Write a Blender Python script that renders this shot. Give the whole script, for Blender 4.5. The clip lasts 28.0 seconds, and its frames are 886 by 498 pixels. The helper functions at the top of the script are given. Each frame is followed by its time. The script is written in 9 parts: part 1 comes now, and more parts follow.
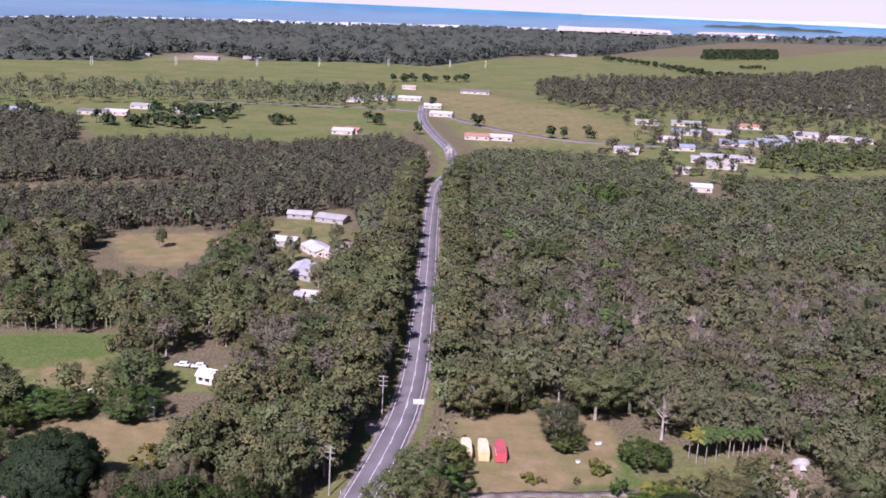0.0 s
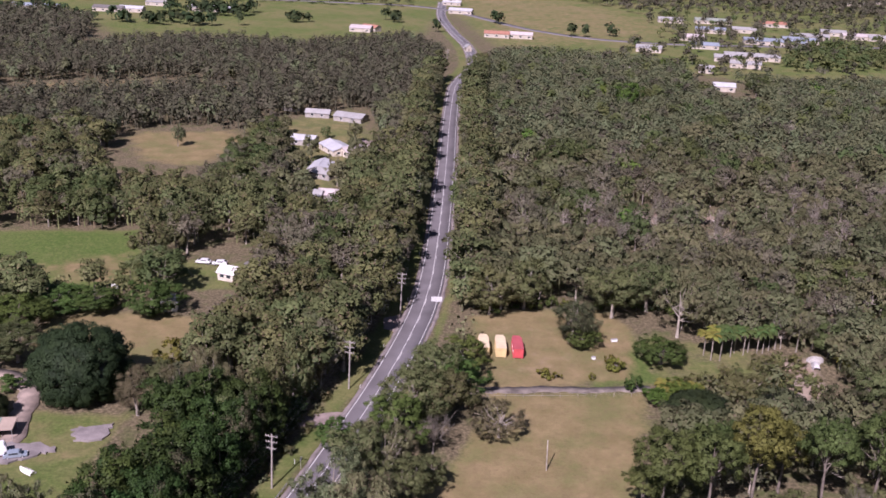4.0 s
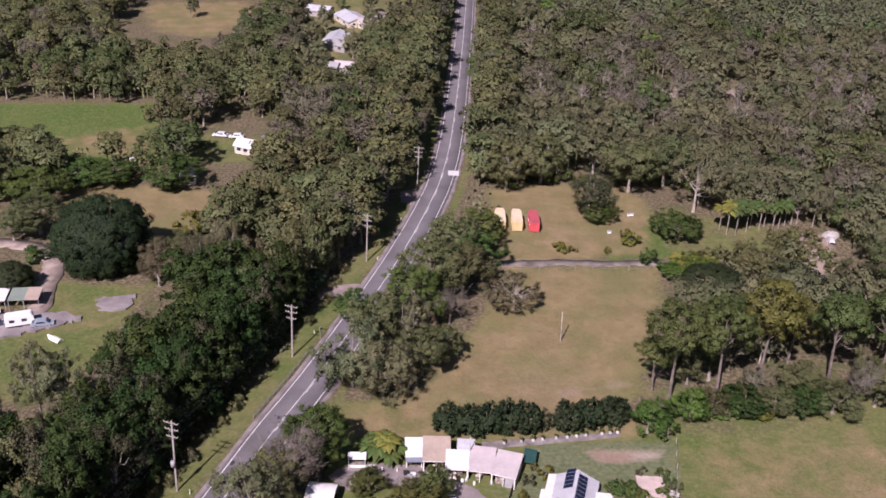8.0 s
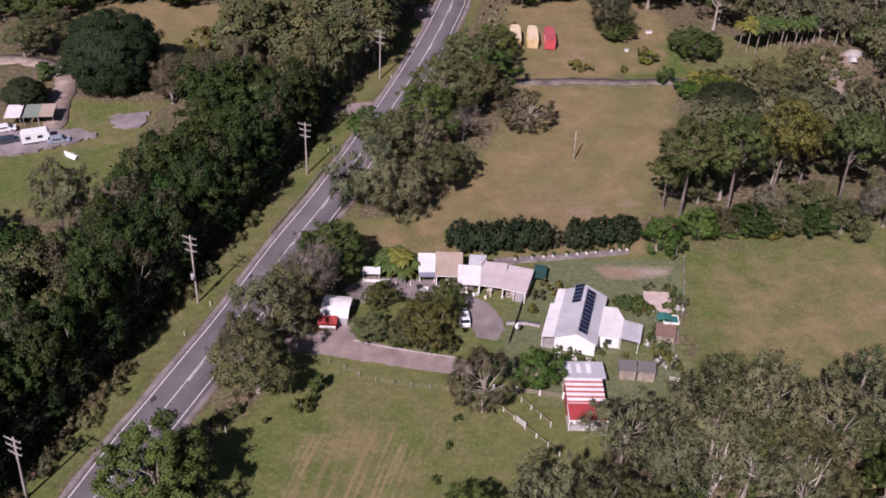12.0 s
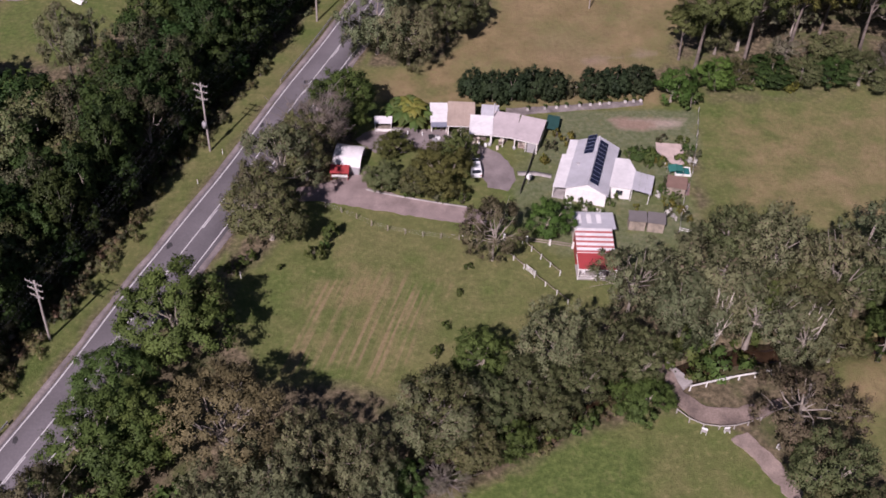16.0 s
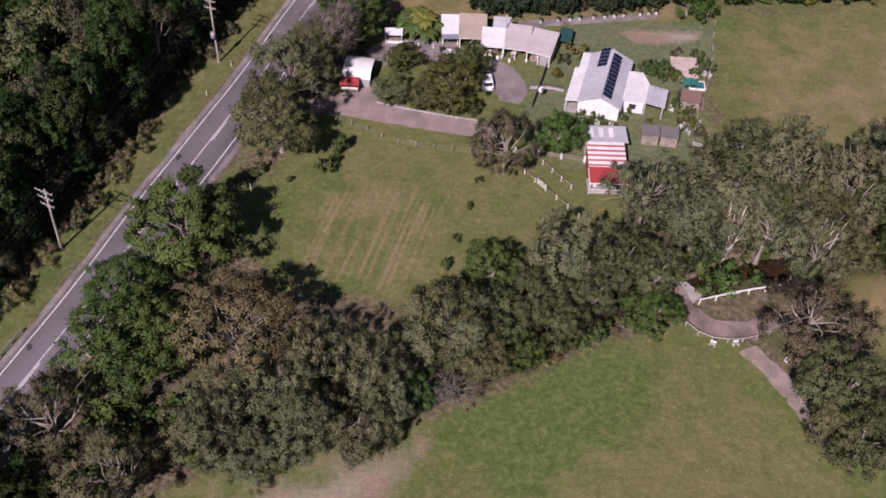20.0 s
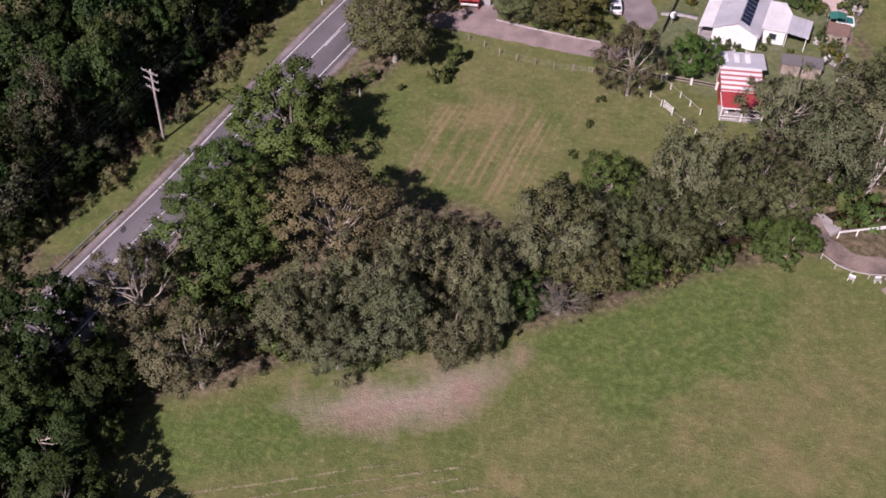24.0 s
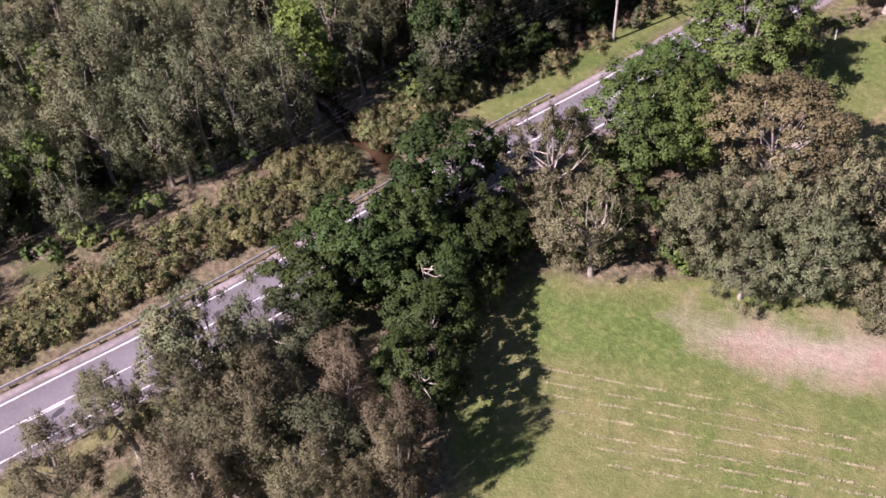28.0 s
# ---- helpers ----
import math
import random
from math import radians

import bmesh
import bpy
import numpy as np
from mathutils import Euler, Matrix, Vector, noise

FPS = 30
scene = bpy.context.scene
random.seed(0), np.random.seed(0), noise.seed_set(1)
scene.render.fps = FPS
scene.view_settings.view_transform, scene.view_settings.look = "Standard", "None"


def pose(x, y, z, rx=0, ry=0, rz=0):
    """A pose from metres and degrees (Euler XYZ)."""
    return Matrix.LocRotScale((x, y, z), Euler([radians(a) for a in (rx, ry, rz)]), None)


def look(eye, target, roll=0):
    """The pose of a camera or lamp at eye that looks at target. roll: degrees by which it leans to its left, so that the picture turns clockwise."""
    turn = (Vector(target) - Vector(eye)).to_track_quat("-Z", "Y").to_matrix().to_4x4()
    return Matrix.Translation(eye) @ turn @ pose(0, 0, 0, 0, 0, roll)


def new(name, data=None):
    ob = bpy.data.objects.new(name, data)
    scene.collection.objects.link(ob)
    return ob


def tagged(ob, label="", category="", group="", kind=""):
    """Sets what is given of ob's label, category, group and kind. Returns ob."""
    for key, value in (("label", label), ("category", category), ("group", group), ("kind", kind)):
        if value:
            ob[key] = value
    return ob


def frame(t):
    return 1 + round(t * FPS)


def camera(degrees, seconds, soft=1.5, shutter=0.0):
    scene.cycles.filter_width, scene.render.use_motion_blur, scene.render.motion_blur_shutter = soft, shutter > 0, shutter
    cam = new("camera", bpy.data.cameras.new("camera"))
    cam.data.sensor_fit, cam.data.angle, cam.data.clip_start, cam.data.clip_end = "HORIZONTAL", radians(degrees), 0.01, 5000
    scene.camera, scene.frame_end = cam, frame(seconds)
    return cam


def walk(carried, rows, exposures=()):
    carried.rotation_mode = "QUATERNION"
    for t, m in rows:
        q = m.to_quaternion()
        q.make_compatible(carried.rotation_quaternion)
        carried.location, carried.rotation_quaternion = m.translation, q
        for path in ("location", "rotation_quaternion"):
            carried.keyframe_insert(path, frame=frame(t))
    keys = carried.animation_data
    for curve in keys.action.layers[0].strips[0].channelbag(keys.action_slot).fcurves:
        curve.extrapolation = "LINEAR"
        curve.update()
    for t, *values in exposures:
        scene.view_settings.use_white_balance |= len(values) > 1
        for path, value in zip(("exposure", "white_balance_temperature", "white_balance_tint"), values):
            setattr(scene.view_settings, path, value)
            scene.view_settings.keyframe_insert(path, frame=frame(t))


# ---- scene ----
cam = camera(47.07, 28.0, soft=1.7)
PATH = [
    (0, look((0.00, 0.00, 108.00), (0.00, 97.18, 84.41), 2.52)),
    (0.5, look((-0.03, -0.09, 107.91), (-0.21, 96.84, 83.31), 2.52)),
    (1, look((-0.06, -0.16, 107.89), (-0.42, 96.48, 82.18), 2.56)),
    (1.5, look((-0.00, -0.27, 107.85), (-0.56, 96.11, 81.17), 2.55)),
    (2, look((0.03, -0.26, 107.74), (-0.73, 95.80, 79.93), 2.55)),
    (2.5, look((0.09, -0.32, 107.60), (-0.83, 95.39, 78.63), 2.52)),
    (3, look((0.08, -0.52, 107.43), (-1.02, 94.77, 77.12), 2.46)),
    (3.5, look((0.07, -0.56, 107.45), (-1.16, 94.30, 75.82), 2.49)),
    (5.5, look((-0.03, -0.78, 107.41), (-1.81, 92.03, 70.20), 2.48)),
    (6, look((-0.14, -0.90, 107.42), (-2.01, 91.34, 68.82), 2.49)),
    (6.5, look((-0.16, -1.03, 107.30), (-2.13, 90.65, 67.41), 2.48)),
    (7, look((-0.21, -0.98, 107.18), (-2.27, 90.06, 65.87), 2.56)),
    (7.5, look((-0.14, -1.07, 107.23), (-2.32, 89.32, 64.53), 2.47)),
    (8, look((-0.04, -1.23, 107.41), (-2.37, 88.37, 63.07), 2.43)),
    (8.5, look((-0.08, -1.09, 107.76), (-2.52, 87.51, 61.46), 2.33)),
    (9, look((-0.04, -1.25, 107.78), (-2.60, 86.32, 59.55), 2.32)),
    (9.5, look((0.01, -1.47, 107.60), (-2.58, 85.02, 57.48), 2.31)),
    (10, look((0.08, -1.63, 107.56), (-2.52, 83.73, 55.53), 2.40)),
    (10.5, look((0.13, -1.83, 107.64), (-2.49, 82.36, 53.74), 2.44)),
    (11, look((0.30, -1.97, 107.68), (-2.42, 80.98, 51.89), 2.40)),
    (11.5, look((0.44, -2.14, 107.56), (-2.37, 79.64, 50.08), 2.30)),
    (12, look((0.39, -2.20, 107.43), (-2.40, 78.23, 48.09), 2.44)),
    (12.5, look((0.36, -2.30, 107.61), (-2.42, 76.82, 46.52), 2.38)),
    (13, look((0.30, -2.46, 107.66), (-2.39, 75.29, 44.83), 2.47)),
    (13.5, look((0.32, -2.41, 107.66), (-2.34, 74.01, 43.21), 2.60)),
    (15.5, look((0.30, -2.73, 107.42), (-2.52, 69.40, 38.21), 2.64)),
    (16, look((0.21, -2.96, 107.27), (-2.59, 68.13, 37.00), 2.68)),
    (16.5, look((0.18, -3.02, 107.12), (-2.55, 66.83, 35.60), 2.77)),
    (17, look((0.15, -3.14, 107.05), (-2.54, 65.43, 34.31), 2.76)),
    (17.5, look((0.16, -3.35, 106.94), (-2.50, 64.08, 33.14), 2.83)),
    (18, look((0.15, -3.51, 106.82), (-2.49, 62.71, 31.93), 2.89)),
    (18.5, look((0.06, -3.54, 106.90), (-2.57, 62.04, 31.46), 2.94)),
    (19, look((-0.03, -3.55, 106.96), (-2.76, 61.94, 31.43), 2.88)),
    (19.5, look((0.08, -3.64, 106.70), (-2.89, 61.94, 31.26), 2.79)),
    (20, look((0.25, -3.87, 105.80), (-2.93, 61.77, 30.43), 2.66)),
    (20.5, look((0.46, -4.20, 104.38), (-2.94, 61.47, 29.04), 2.53)),
    (22.5, look((1.11, -6.46, 96.90), (-5.53, 59.53, 22.06), 1.61)),
    (23, look((1.04, -7.26, 94.76), (-7.52, 58.63, 20.03), 1.09)),
    (23.5, look((0.77, -7.88, 92.62), (-10.47, 57.73, 17.99), 0.48)),
    (24, look((0.73, -8.39, 90.48), (-12.82, 56.95, 16.00), -0.09)),
    (24.5, look((0.85, -8.86, 88.23), (-15.97, 56.11, 14.10), -1.05)),
    (25, look((0.99, -9.45, 86.07), (-19.60, 54.86, 12.32), -1.88)),
    (25.5, look((0.78, -10.13, 84.16), (-23.30, 53.32, 10.71), -2.59)),
    (26, look((0.53, -10.80, 82.29), (-27.82, 51.28, 9.20), -3.41)),
    (26.5, look((0.28, -11.45, 80.51), (-32.44, 48.79, 7.71), -4.39)),
    (27, look((-0.04, -11.98, 78.77), (-37.46, 46.00, 6.40), -5.36)),
    (27.5, look((-0.54, -12.73, 76.82), (-43.64, 42.14, 5.19), -6.35)),
    (28, look((-1.00, -13.38, 75.00), (-48.71, 38.44, 4.02), -7.01)),
]
EXPOSURE = [(0, 0.9, 5650, 37), (2, 0.87, 5750, 37), (3, 0.7, 5850, 36), (6, 0.66, 6050, 33), (9, 0.55, 6100, 33), (12, 0.33, 6150, 33), (18, 0.25, 6150, 33), (23, 0.33, 6150, 34), (26, 0.8, 6200, 35), (28, 1.36, 6150, 38)]
walk(cam, PATH, EXPOSURE)

# ---- light ----
SUN_AZ, SUN_EL = 250.5, 43.5          # where the sun stands, degrees from +x, and its height
world = bpy.data.worlds.new("sky")
scene.world = world
world.use_nodes = True
nt = world.node_tree
sky = nt.nodes.new("ShaderNodeTexSky")
sky.sky_type, sky.sun_disc = "NISHITA", False
sky.sun_elevation, sky.sun_rotation = radians(SUN_EL), radians(90.0 - SUN_AZ)
sky.air_density, sky.dust_density = 1.0, 0.6
nt.links.new(sky.outputs[0], nt.nodes["Background"].inputs[0])
nt.nodes["Background"].inputs[1].default_value = 0.036
lamp = bpy.data.lights.new("sun", "SUN")
lamp.energy, lamp.angle, lamp.color = 5.0, radians(0.55), (1.0, 0.94, 0.87)
sun = new("sun", lamp)
sx, sy = math.cos(radians(SUN_AZ)), math.sin(radians(SUN_AZ))
sun.matrix_world = look((sx * 300, sy * 300, 300 * math.tan(radians(SUN_EL))), (0, 0, 0))
scene.view_settings.exposure = 0.0

# ---- helpers for meshes ----
rng = np.random.default_rng(7)


def mesh_of(name, verts, faces, material=None, smooth=False):
    """A mesh from an array of corners and a list or an (n, 3 or 4) array of faces."""
    me = bpy.data.meshes.new(name)
    verts = np.asarray(verts, dtype=np.float32)
    if isinstance(faces, np.ndarray):
        n, k = faces.shape
        me.vertices.add(len(verts))
        me.vertices.foreach_set("co", verts.ravel())
        me.loops.add(n * k)
        me.loops.foreach_set("vertex_index", faces.astype(np.int32).ravel())
        me.polygons.add(n)
        me.polygons.foreach_set("loop_start", np.arange(0, n * k, k, dtype=np.int32))
        me.polygons.foreach_set("loop_total", np.full(n, k, dtype=np.int32))
        me.update(calc_edges=True)
    else:
        me.from_pydata(verts.tolist(), [], faces)
    if smooth:
        me.polygons.foreach_set("use_smooth", np.ones(len(me.polygons), dtype=bool))
    if material:
        me.materials.append(material)
    return me


def soft_normals(me, normals):
    """Leaves take the light of the clump that they grow on."""
    me.attributes.new("custom_normal", "FLOAT_VECTOR", "POINT").data.foreach_set("vector", np.asarray(normals, dtype=np.float32).ravel())
    me.polygons.foreach_set("use_smooth", np.ones(len(me.polygons), dtype=bool))


def thing(name, x, y, z=0.0, turn=0.0, label="", category="", group="", kind=""):
    ob = new(name)
    ob.empty_display_size = 0.3
    ob.matrix_basis = pose(x, y, z, 0, 0, turn)
    return tagged(ob, label, category, group, kind)


def part(name, data, material, parent, label=""):
    """Links a bmesh or a mesh as one mesh object under a thing or a part."""
    if isinstance(data, bmesh.types.BMesh):
        me = bpy.data.meshes.new(name)
        data.normal_update()
        data.to_mesh(me)
        data.free()
    else:
        me = data
    if material and not me.materials:
        me.materials.append(material)
    ob = new(name, me)
    ob.parent = parent
    if label:
        ob["label"] = label
    return ob


def box(bm, cx, cy, cz, sx, sy, sz, turn=0.0, bevel=0.0):
    m = pose(cx, cy, cz, 0, 0, turn) @ Matrix.Diagonal((sx, sy, sz, 1))
    made = bmesh.ops.create_cube(bm, size=1.0, matrix=m)
    if bevel:
        edges = {e for v in made["verts"] for e in v.link_edges}
        bmesh.ops.bevel(bm, geom=list(edges), offset=bevel, segments=1, affect="EDGES")
    return bm


def boxes(*rows, bevel=0.0):
    bm = bmesh.new()
    for r in rows:
        box(bm, *r, bevel=bevel)
    return bm


def prism(bm, outline, z0, z1):
    """An upright solid over an outline, z1 may be a list of heights."""
    n = len(outline)
    tops = z1 if isinstance(z1, (list, tuple)) else [z1] * n
    lows = z0 if isinstance(z0, (list, tuple)) else [z0] * n
    a = [bm.verts.new((x, y, z)) for (x, y), z in zip(outline, lows)]
    b = [bm.verts.new((x, y, z)) for (x, y), z in zip(outline, tops)]
    bm.faces.new(a[::-1])
    bm.faces.new(b)
    for i in range(n):
        j = (i + 1) % n
        bm.faces.new((a[i], a[j], b[j], b[i]))
    bmesh.ops.recalc_face_normals(bm, faces=bm.faces)
    return bm


def slab(bm, corners, thick):
    """A sloping sheet with thickness: four or more corners in space, going round."""
    a = [bm.verts.new(c) for c in corners]
    b = [bm.verts.new((c[0], c[1], c[2] - thick)) for c in corners]
    bm.faces.new(a)
    bm.faces.new(b[::-1])
    n = len(a)
    for i in range(n):
        j = (i + 1) % n
        bm.faces.new((a[j], a[i], b[i], b[j]))
    bmesh.ops.recalc_face_normals(bm, faces=bm.faces)
    return bm


def tubes(paths, sides=6):
    """Tapered tubes along paths of (x, y, z, radius) rows: corners and quads."""
    V, F, base = [], [], 0
    ring = np.linspace(0, 2 * np.pi, sides, endpoint=False)
    for path in paths:
        p = np.asarray(path, float)
        d = np.gradient(p[:, :3], axis=0)
        d /= np.linalg.norm(d, axis=1, keepdims=True) + 1e-9
        ref = np.where(np.abs(d[:, 2:3]) > 0.9, np.array([[1.0, 0, 0]]), np.array([[0, 0, 1.0]]))
        u = np.cross(d, ref)
        u /= np.linalg.norm(u, axis=1, keepdims=True) + 1e-9
        w = np.cross(d, u)
        r = p[:, 3][:, None, None]
        pts = p[:, None, :3] + r * (np.cos(ring)[None, :, None] * u[:, None] + np.sin(ring)[None, :, None] * w[:, None])
        V.append(pts.reshape(-1, 3))
        n = len(p)
        i, j = np.meshgrid(np.arange(n - 1), np.arange(sides), indexing="ij")
        k = (j + 1) % sides
        F.append(np.stack([base + i * sides + j, base + i * sides + k, base + (i + 1) * sides + k, base + (i + 1) * sides + j], -1).reshape(-1, 4))
        base += n * sides
    return np.concatenate(V), np.concatenate(F)


def tube_mesh(name, paths, sides=6, smooth=True):
    v, f = tubes(paths, sides)
    return mesh_of(name, v, f, smooth=smooth)


# ---- materials ----
def material(name, color, rough=0.8, metal=0.0, vary=0.18, scale=0.6, fine=8.0, bump=0.15, object_vary=0.0, second=None, coat=0.0, sheen=0.0):
    """A worn surface: two scales of noise over a base colour, fine relief, and a turn of tone from object to object."""
    m = bpy.data.materials.new(name)
    m.use_nodes = True
    t = m.node_tree
    b = t.nodes["Principled BSDF"]
    N, link = t.nodes.new, t.links.new
    co = N("ShaderNodeTexCoord")
    big, small = N("ShaderNodeTexNoise"), N("ShaderNodeTexNoise")
    big.inputs["Scale"].default_value, big.inputs["Detail"].default_value = scale, 6
    small.inputs["Scale"].default_value, small.inputs["Detail"].default_value = fine, 4
    for n in (big, small):
        link(co.outputs["Object"], n.inputs["Vector"])
    mix = N("ShaderNodeMix")
    mix.data_type = "RGBA"
    dark = second or tuple(c * (1 - 2 * vary) for c in color)
    mix.inputs[6].default_value, mix.inputs[7].default_value = (*dark, 1), (*color, 1)
    ramp = N("ShaderNodeMapRange")
    ramp.inputs[1].default_value, ramp.inputs[2].default_value = 0.35, 0.62
    link(big.outputs[0], ramp.inputs[0])
    link(ramp.outputs[0], mix.inputs[0])
    hsv = N("ShaderNodeHueSaturation")
    val = N("ShaderNodeMapRange")
    val.inputs[1].default_value, val.inputs[2].default_value = 0.25, 0.75
    val.inputs[3].default_value, val.inputs[4].default_value = 1 - vary, 1 + vary
    link(small.outputs[0], val.inputs[0])
    link(mix.outputs[2], hsv.inputs["Color"])
    if object_vary:
        info, mul, rr = N("ShaderNodeObjectInfo"), N("ShaderNodeMath"), N("ShaderNodeMapRange")
        rr.inputs[3].default_value, rr.inputs[4].default_value = 1 - object_vary, 1 + object_vary
        link(info.outputs["Random"], rr.inputs[0])
        mul.operation = "MULTIPLY"
        link(val.outputs[0], mul.inputs[0])
        link(rr.outputs[0], mul.inputs[1])
        link(mul.outputs[0], hsv.inputs["Value"])
    else:
        link(val.outputs[0], hsv.inputs["Value"])
    link(hsv.outputs[0], b.inputs["Base Color"])
    b.inputs["Roughness"].default_value, b.inputs["Metallic"].default_value = rough, metal
    b.inputs["Coat Weight"].default_value = coat
    if bump:
        bp = N("ShaderNodeBump")
        bp.inputs["Strength"].default_value, bp.inputs["Distance"].default_value = bump, 0.05
        link(small.outputs[0], bp.inputs["Height"])
        link(bp.outputs[0], b.inputs["Normal"])
    return m


def foliage(name, dark, light, tree_vary=0.25, translucent=0.22, dry=None, dry_share=0.12):
    """Leaves: tone goes from spray to spray, from clump to clump and from plant to plant."""
    m = bpy.data.materials.new(name)
    m.use_nodes = True
    t = m.node_tree
    N, link = t.nodes.new, t.links.new
    b, out = t.nodes["Principled BSDF"], t.nodes["Material Output"]
    geo, info, co = N("ShaderNodeNewGeometry"), N("ShaderNodeObjectInfo"), N("ShaderNodeTexCoord")
    noi = N("ShaderNodeTexNoise")
    noi.inputs["Scale"].default_value, noi.inputs["Detail"].default_value = 0.3, 3
    link(co.outputs["Object"], noi.inputs["Vector"])
    add = N("ShaderNodeMath")
    add.operation = "MULTIPLY_ADD"
    link(geo.outputs["Random Per Island"], add.inputs[0])
    add.inputs[1].default_value = 0.14
    link(noi.outputs[0], add.inputs[2])
    rng_ = N("ShaderNodeMapRange")
    rng_.inputs[1].default_value, rng_.inputs[2].default_value = 0.28, 0.80
    link(add.outputs[0], rng_.inputs[0])
    mix = N("ShaderNodeMix")
    mix.data_type = "RGBA"
    mix.inputs[6].default_value, mix.inputs[7].default_value = (*dark, 1), (*light, 1)
    link(rng_.outputs[0], mix.inputs[0])
    last = mix.outputs[2]
    if dry:
        pick = N("ShaderNodeMath")
        pick.operation = "LESS_THAN"
        pick.inputs[1].default_value = dry_share
        link(geo.outputs["Random Per Island"], pick.inputs[0])
        m2 = N("ShaderNodeMix")
        m2.data_type = "RGBA"
        link(pick.outputs[0], m2.inputs[0])
        link(last, m2.inputs[6])
        m2.inputs[7].default_value = (*dry, 1)
        last = m2.outputs[2]
    hsv, r1, r2 = N("ShaderNodeHueSaturation"), N("ShaderNodeMapRange"), N("ShaderNodeMapRange")
    r1.inputs[3].default_value, r1.inputs[4].default_value = 1 - tree_vary, 1 + tree_vary
    r2.inputs[3].default_value, r2.inputs[4].default_value = 0.468, 0.524
    tone, both, turn_ = N("ShaderNodeAttribute"), N("ShaderNodeMath"), N("ShaderNodeMath")
    tone.attribute_name, both.operation, turn_.operation = "tone", "ADD", "FRACT"
    link(info.outputs["Random"], both.inputs[0])
    link(tone.outputs["Fac"], both.inputs[1])
    link(both.outputs[0], turn_.inputs[0])
    link(turn_.outputs[0], r1.inputs[0])
    frac, mulh = N("ShaderNodeMath"), N("ShaderNodeMath")
    mulh.operation, frac.operation = "MULTIPLY", "FRACT"
    mulh.inputs[1].default_value = 7.31
    link(turn_.outputs[0], mulh.inputs[0])
    link(mulh.outputs[0], frac.inputs[0])
    link(frac.outputs[0], r2.inputs[0])
    link(last, hsv.inputs["Color"])
    link(r1.outputs[0], hsv.inputs["Value"])
    link(r2.outputs[0], hsv.inputs["Hue"])
    link(hsv.outputs[0], b.inputs["Base Color"])
    b.inputs["Roughness"].default_value = 0.65
    b.inputs["Specular IOR Level"].default_value = 0.2
    tr, mx = N("ShaderNodeBsdfTranslucent"), N("ShaderNodeMixShader")
    link(hsv.outputs[0], tr.inputs["Color"])
    mx.inputs[0].default_value = translucent
    link(b.outputs[0], mx.inputs[1])
    link(tr.outputs[0], mx.inputs[2])
    link(mx.outputs[0], out.inputs["Surface"])
    return m


LEAF_GUM = foliage("gum leaves", (0.054, 0.066, 0.026), (0.156, 0.170, 0.070), 0.25, dry=(0.15, 0.12, 0.07), dry_share=0.08)
LEAF_GREY = foliage("grey gum leaves", (0.082, 0.098, 0.047), (0.200, 0.216, 0.108), 0.2, dry=(0.19, 0.155, 0.10), dry_share=0.10)
LEAF_BROWN = foliage("bronze gum leaves", (0.066, 0.052, 0.026), (0.215, 0.165, 0.088), 0.15)
LEAF_GREEN = foliage("broad green leaves", (0.026, 0.046, 0.011), (0.112, 0.162, 0.040), 0.2)
LEAF_DARK = foliage("dark dense leaves", (0.014, 0.025, 0.011), (0.050, 0.071, 0.028), 0.12)
LEAF_BRIGHT = foliage("bright leaves", (0.066, 0.080, 0.014), (0.225, 0.215, 0.045), 0.15)
LEAF_PALM = foliage("palm fronds", (0.028, 0.052, 0.014), (0.080, 0.118, 0.034), 0.2)
LEAF_PITCH = foliage("very dark green leaves", (0.010, 0.020, 0.006), (0.052, 0.090, 0.021), 0.25)
LEAF_SHE_DARK = foliage("dark she-oak foliage", (0.026, 0.031, 0.016), (0.104, 0.108, 0.056), 0.3, dry=(0.10, 0.08, 0.05), dry_share=0.12)
LEAF_LIME = foliage("fresh green leaves", (0.040, 0.078, 0.013), (0.122, 0.180, 0.037), 0.15)
LEAF_SHE = foliage("she-oak foliage", (0.037, 0.045, 0.022), (0.130, 0.142, 0.070), 0.3, dry=(0.14, 0.11, 0.07), dry_share=0.12)
LEAF_FOREST = foliage("forest gum leaves", (0.118, 0.128, 0.064), (0.200, 0.207, 0.106), 0.22, 0.4, dry=(0.16, 0.135, 0.085), dry_share=0.08)
LEAF_DRAB = foliage("drab thin leaves", (0.130, 0.124, 0.080), (0.212, 0.201, 0.132), 0.2, 0.4, dry=(0.19, 0.158, 0.115), dry_share=0.15)
LEAF_BUSH = foliage("olive bush leaves", (0.060, 0.074, 0.023), (0.185, 0.198, 0.074), 0.3, dry=(0.17, 0.14, 0.08), dry_share=0.15)
LEAF_FAR = foliage("distant leaves", (0.108, 0.124, 0.064), (0.168, 0.184, 0.100), 0.22, 0.4)
LEAF_FOREST_GREEN = foliage("green forest leaves", (0.058, 0.080, 0.028), (0.122, 0.148, 0.056), 0.16, 0.34)
LEAF_FAR_DARK = foliage("distant dark leaves", (0.086, 0.083, 0.054), (0.132, 0.127, 0.083), 0.18, 0.4)
LEAF_RUSH = foliage("olive rushes and long grass", (0.068, 0.080, 0.026), (0.190, 0.192, 0.078), 0.25, dry=(0.24, 0.19, 0.10), dry_share=0.15)
LEAF_OLIVE = foliage("olive garden leaves", (0.034, 0.044, 0.012), (0.128, 0.142, 0.042), 0.15)
LEAF_BUFF = foliage("brown-olive thin leaves", (0.080, 0.074, 0.038), (0.176, 0.158, 0.086), 0.2, 0.3, dry=(0.19, 0.15, 0.10), dry_share=0.12)
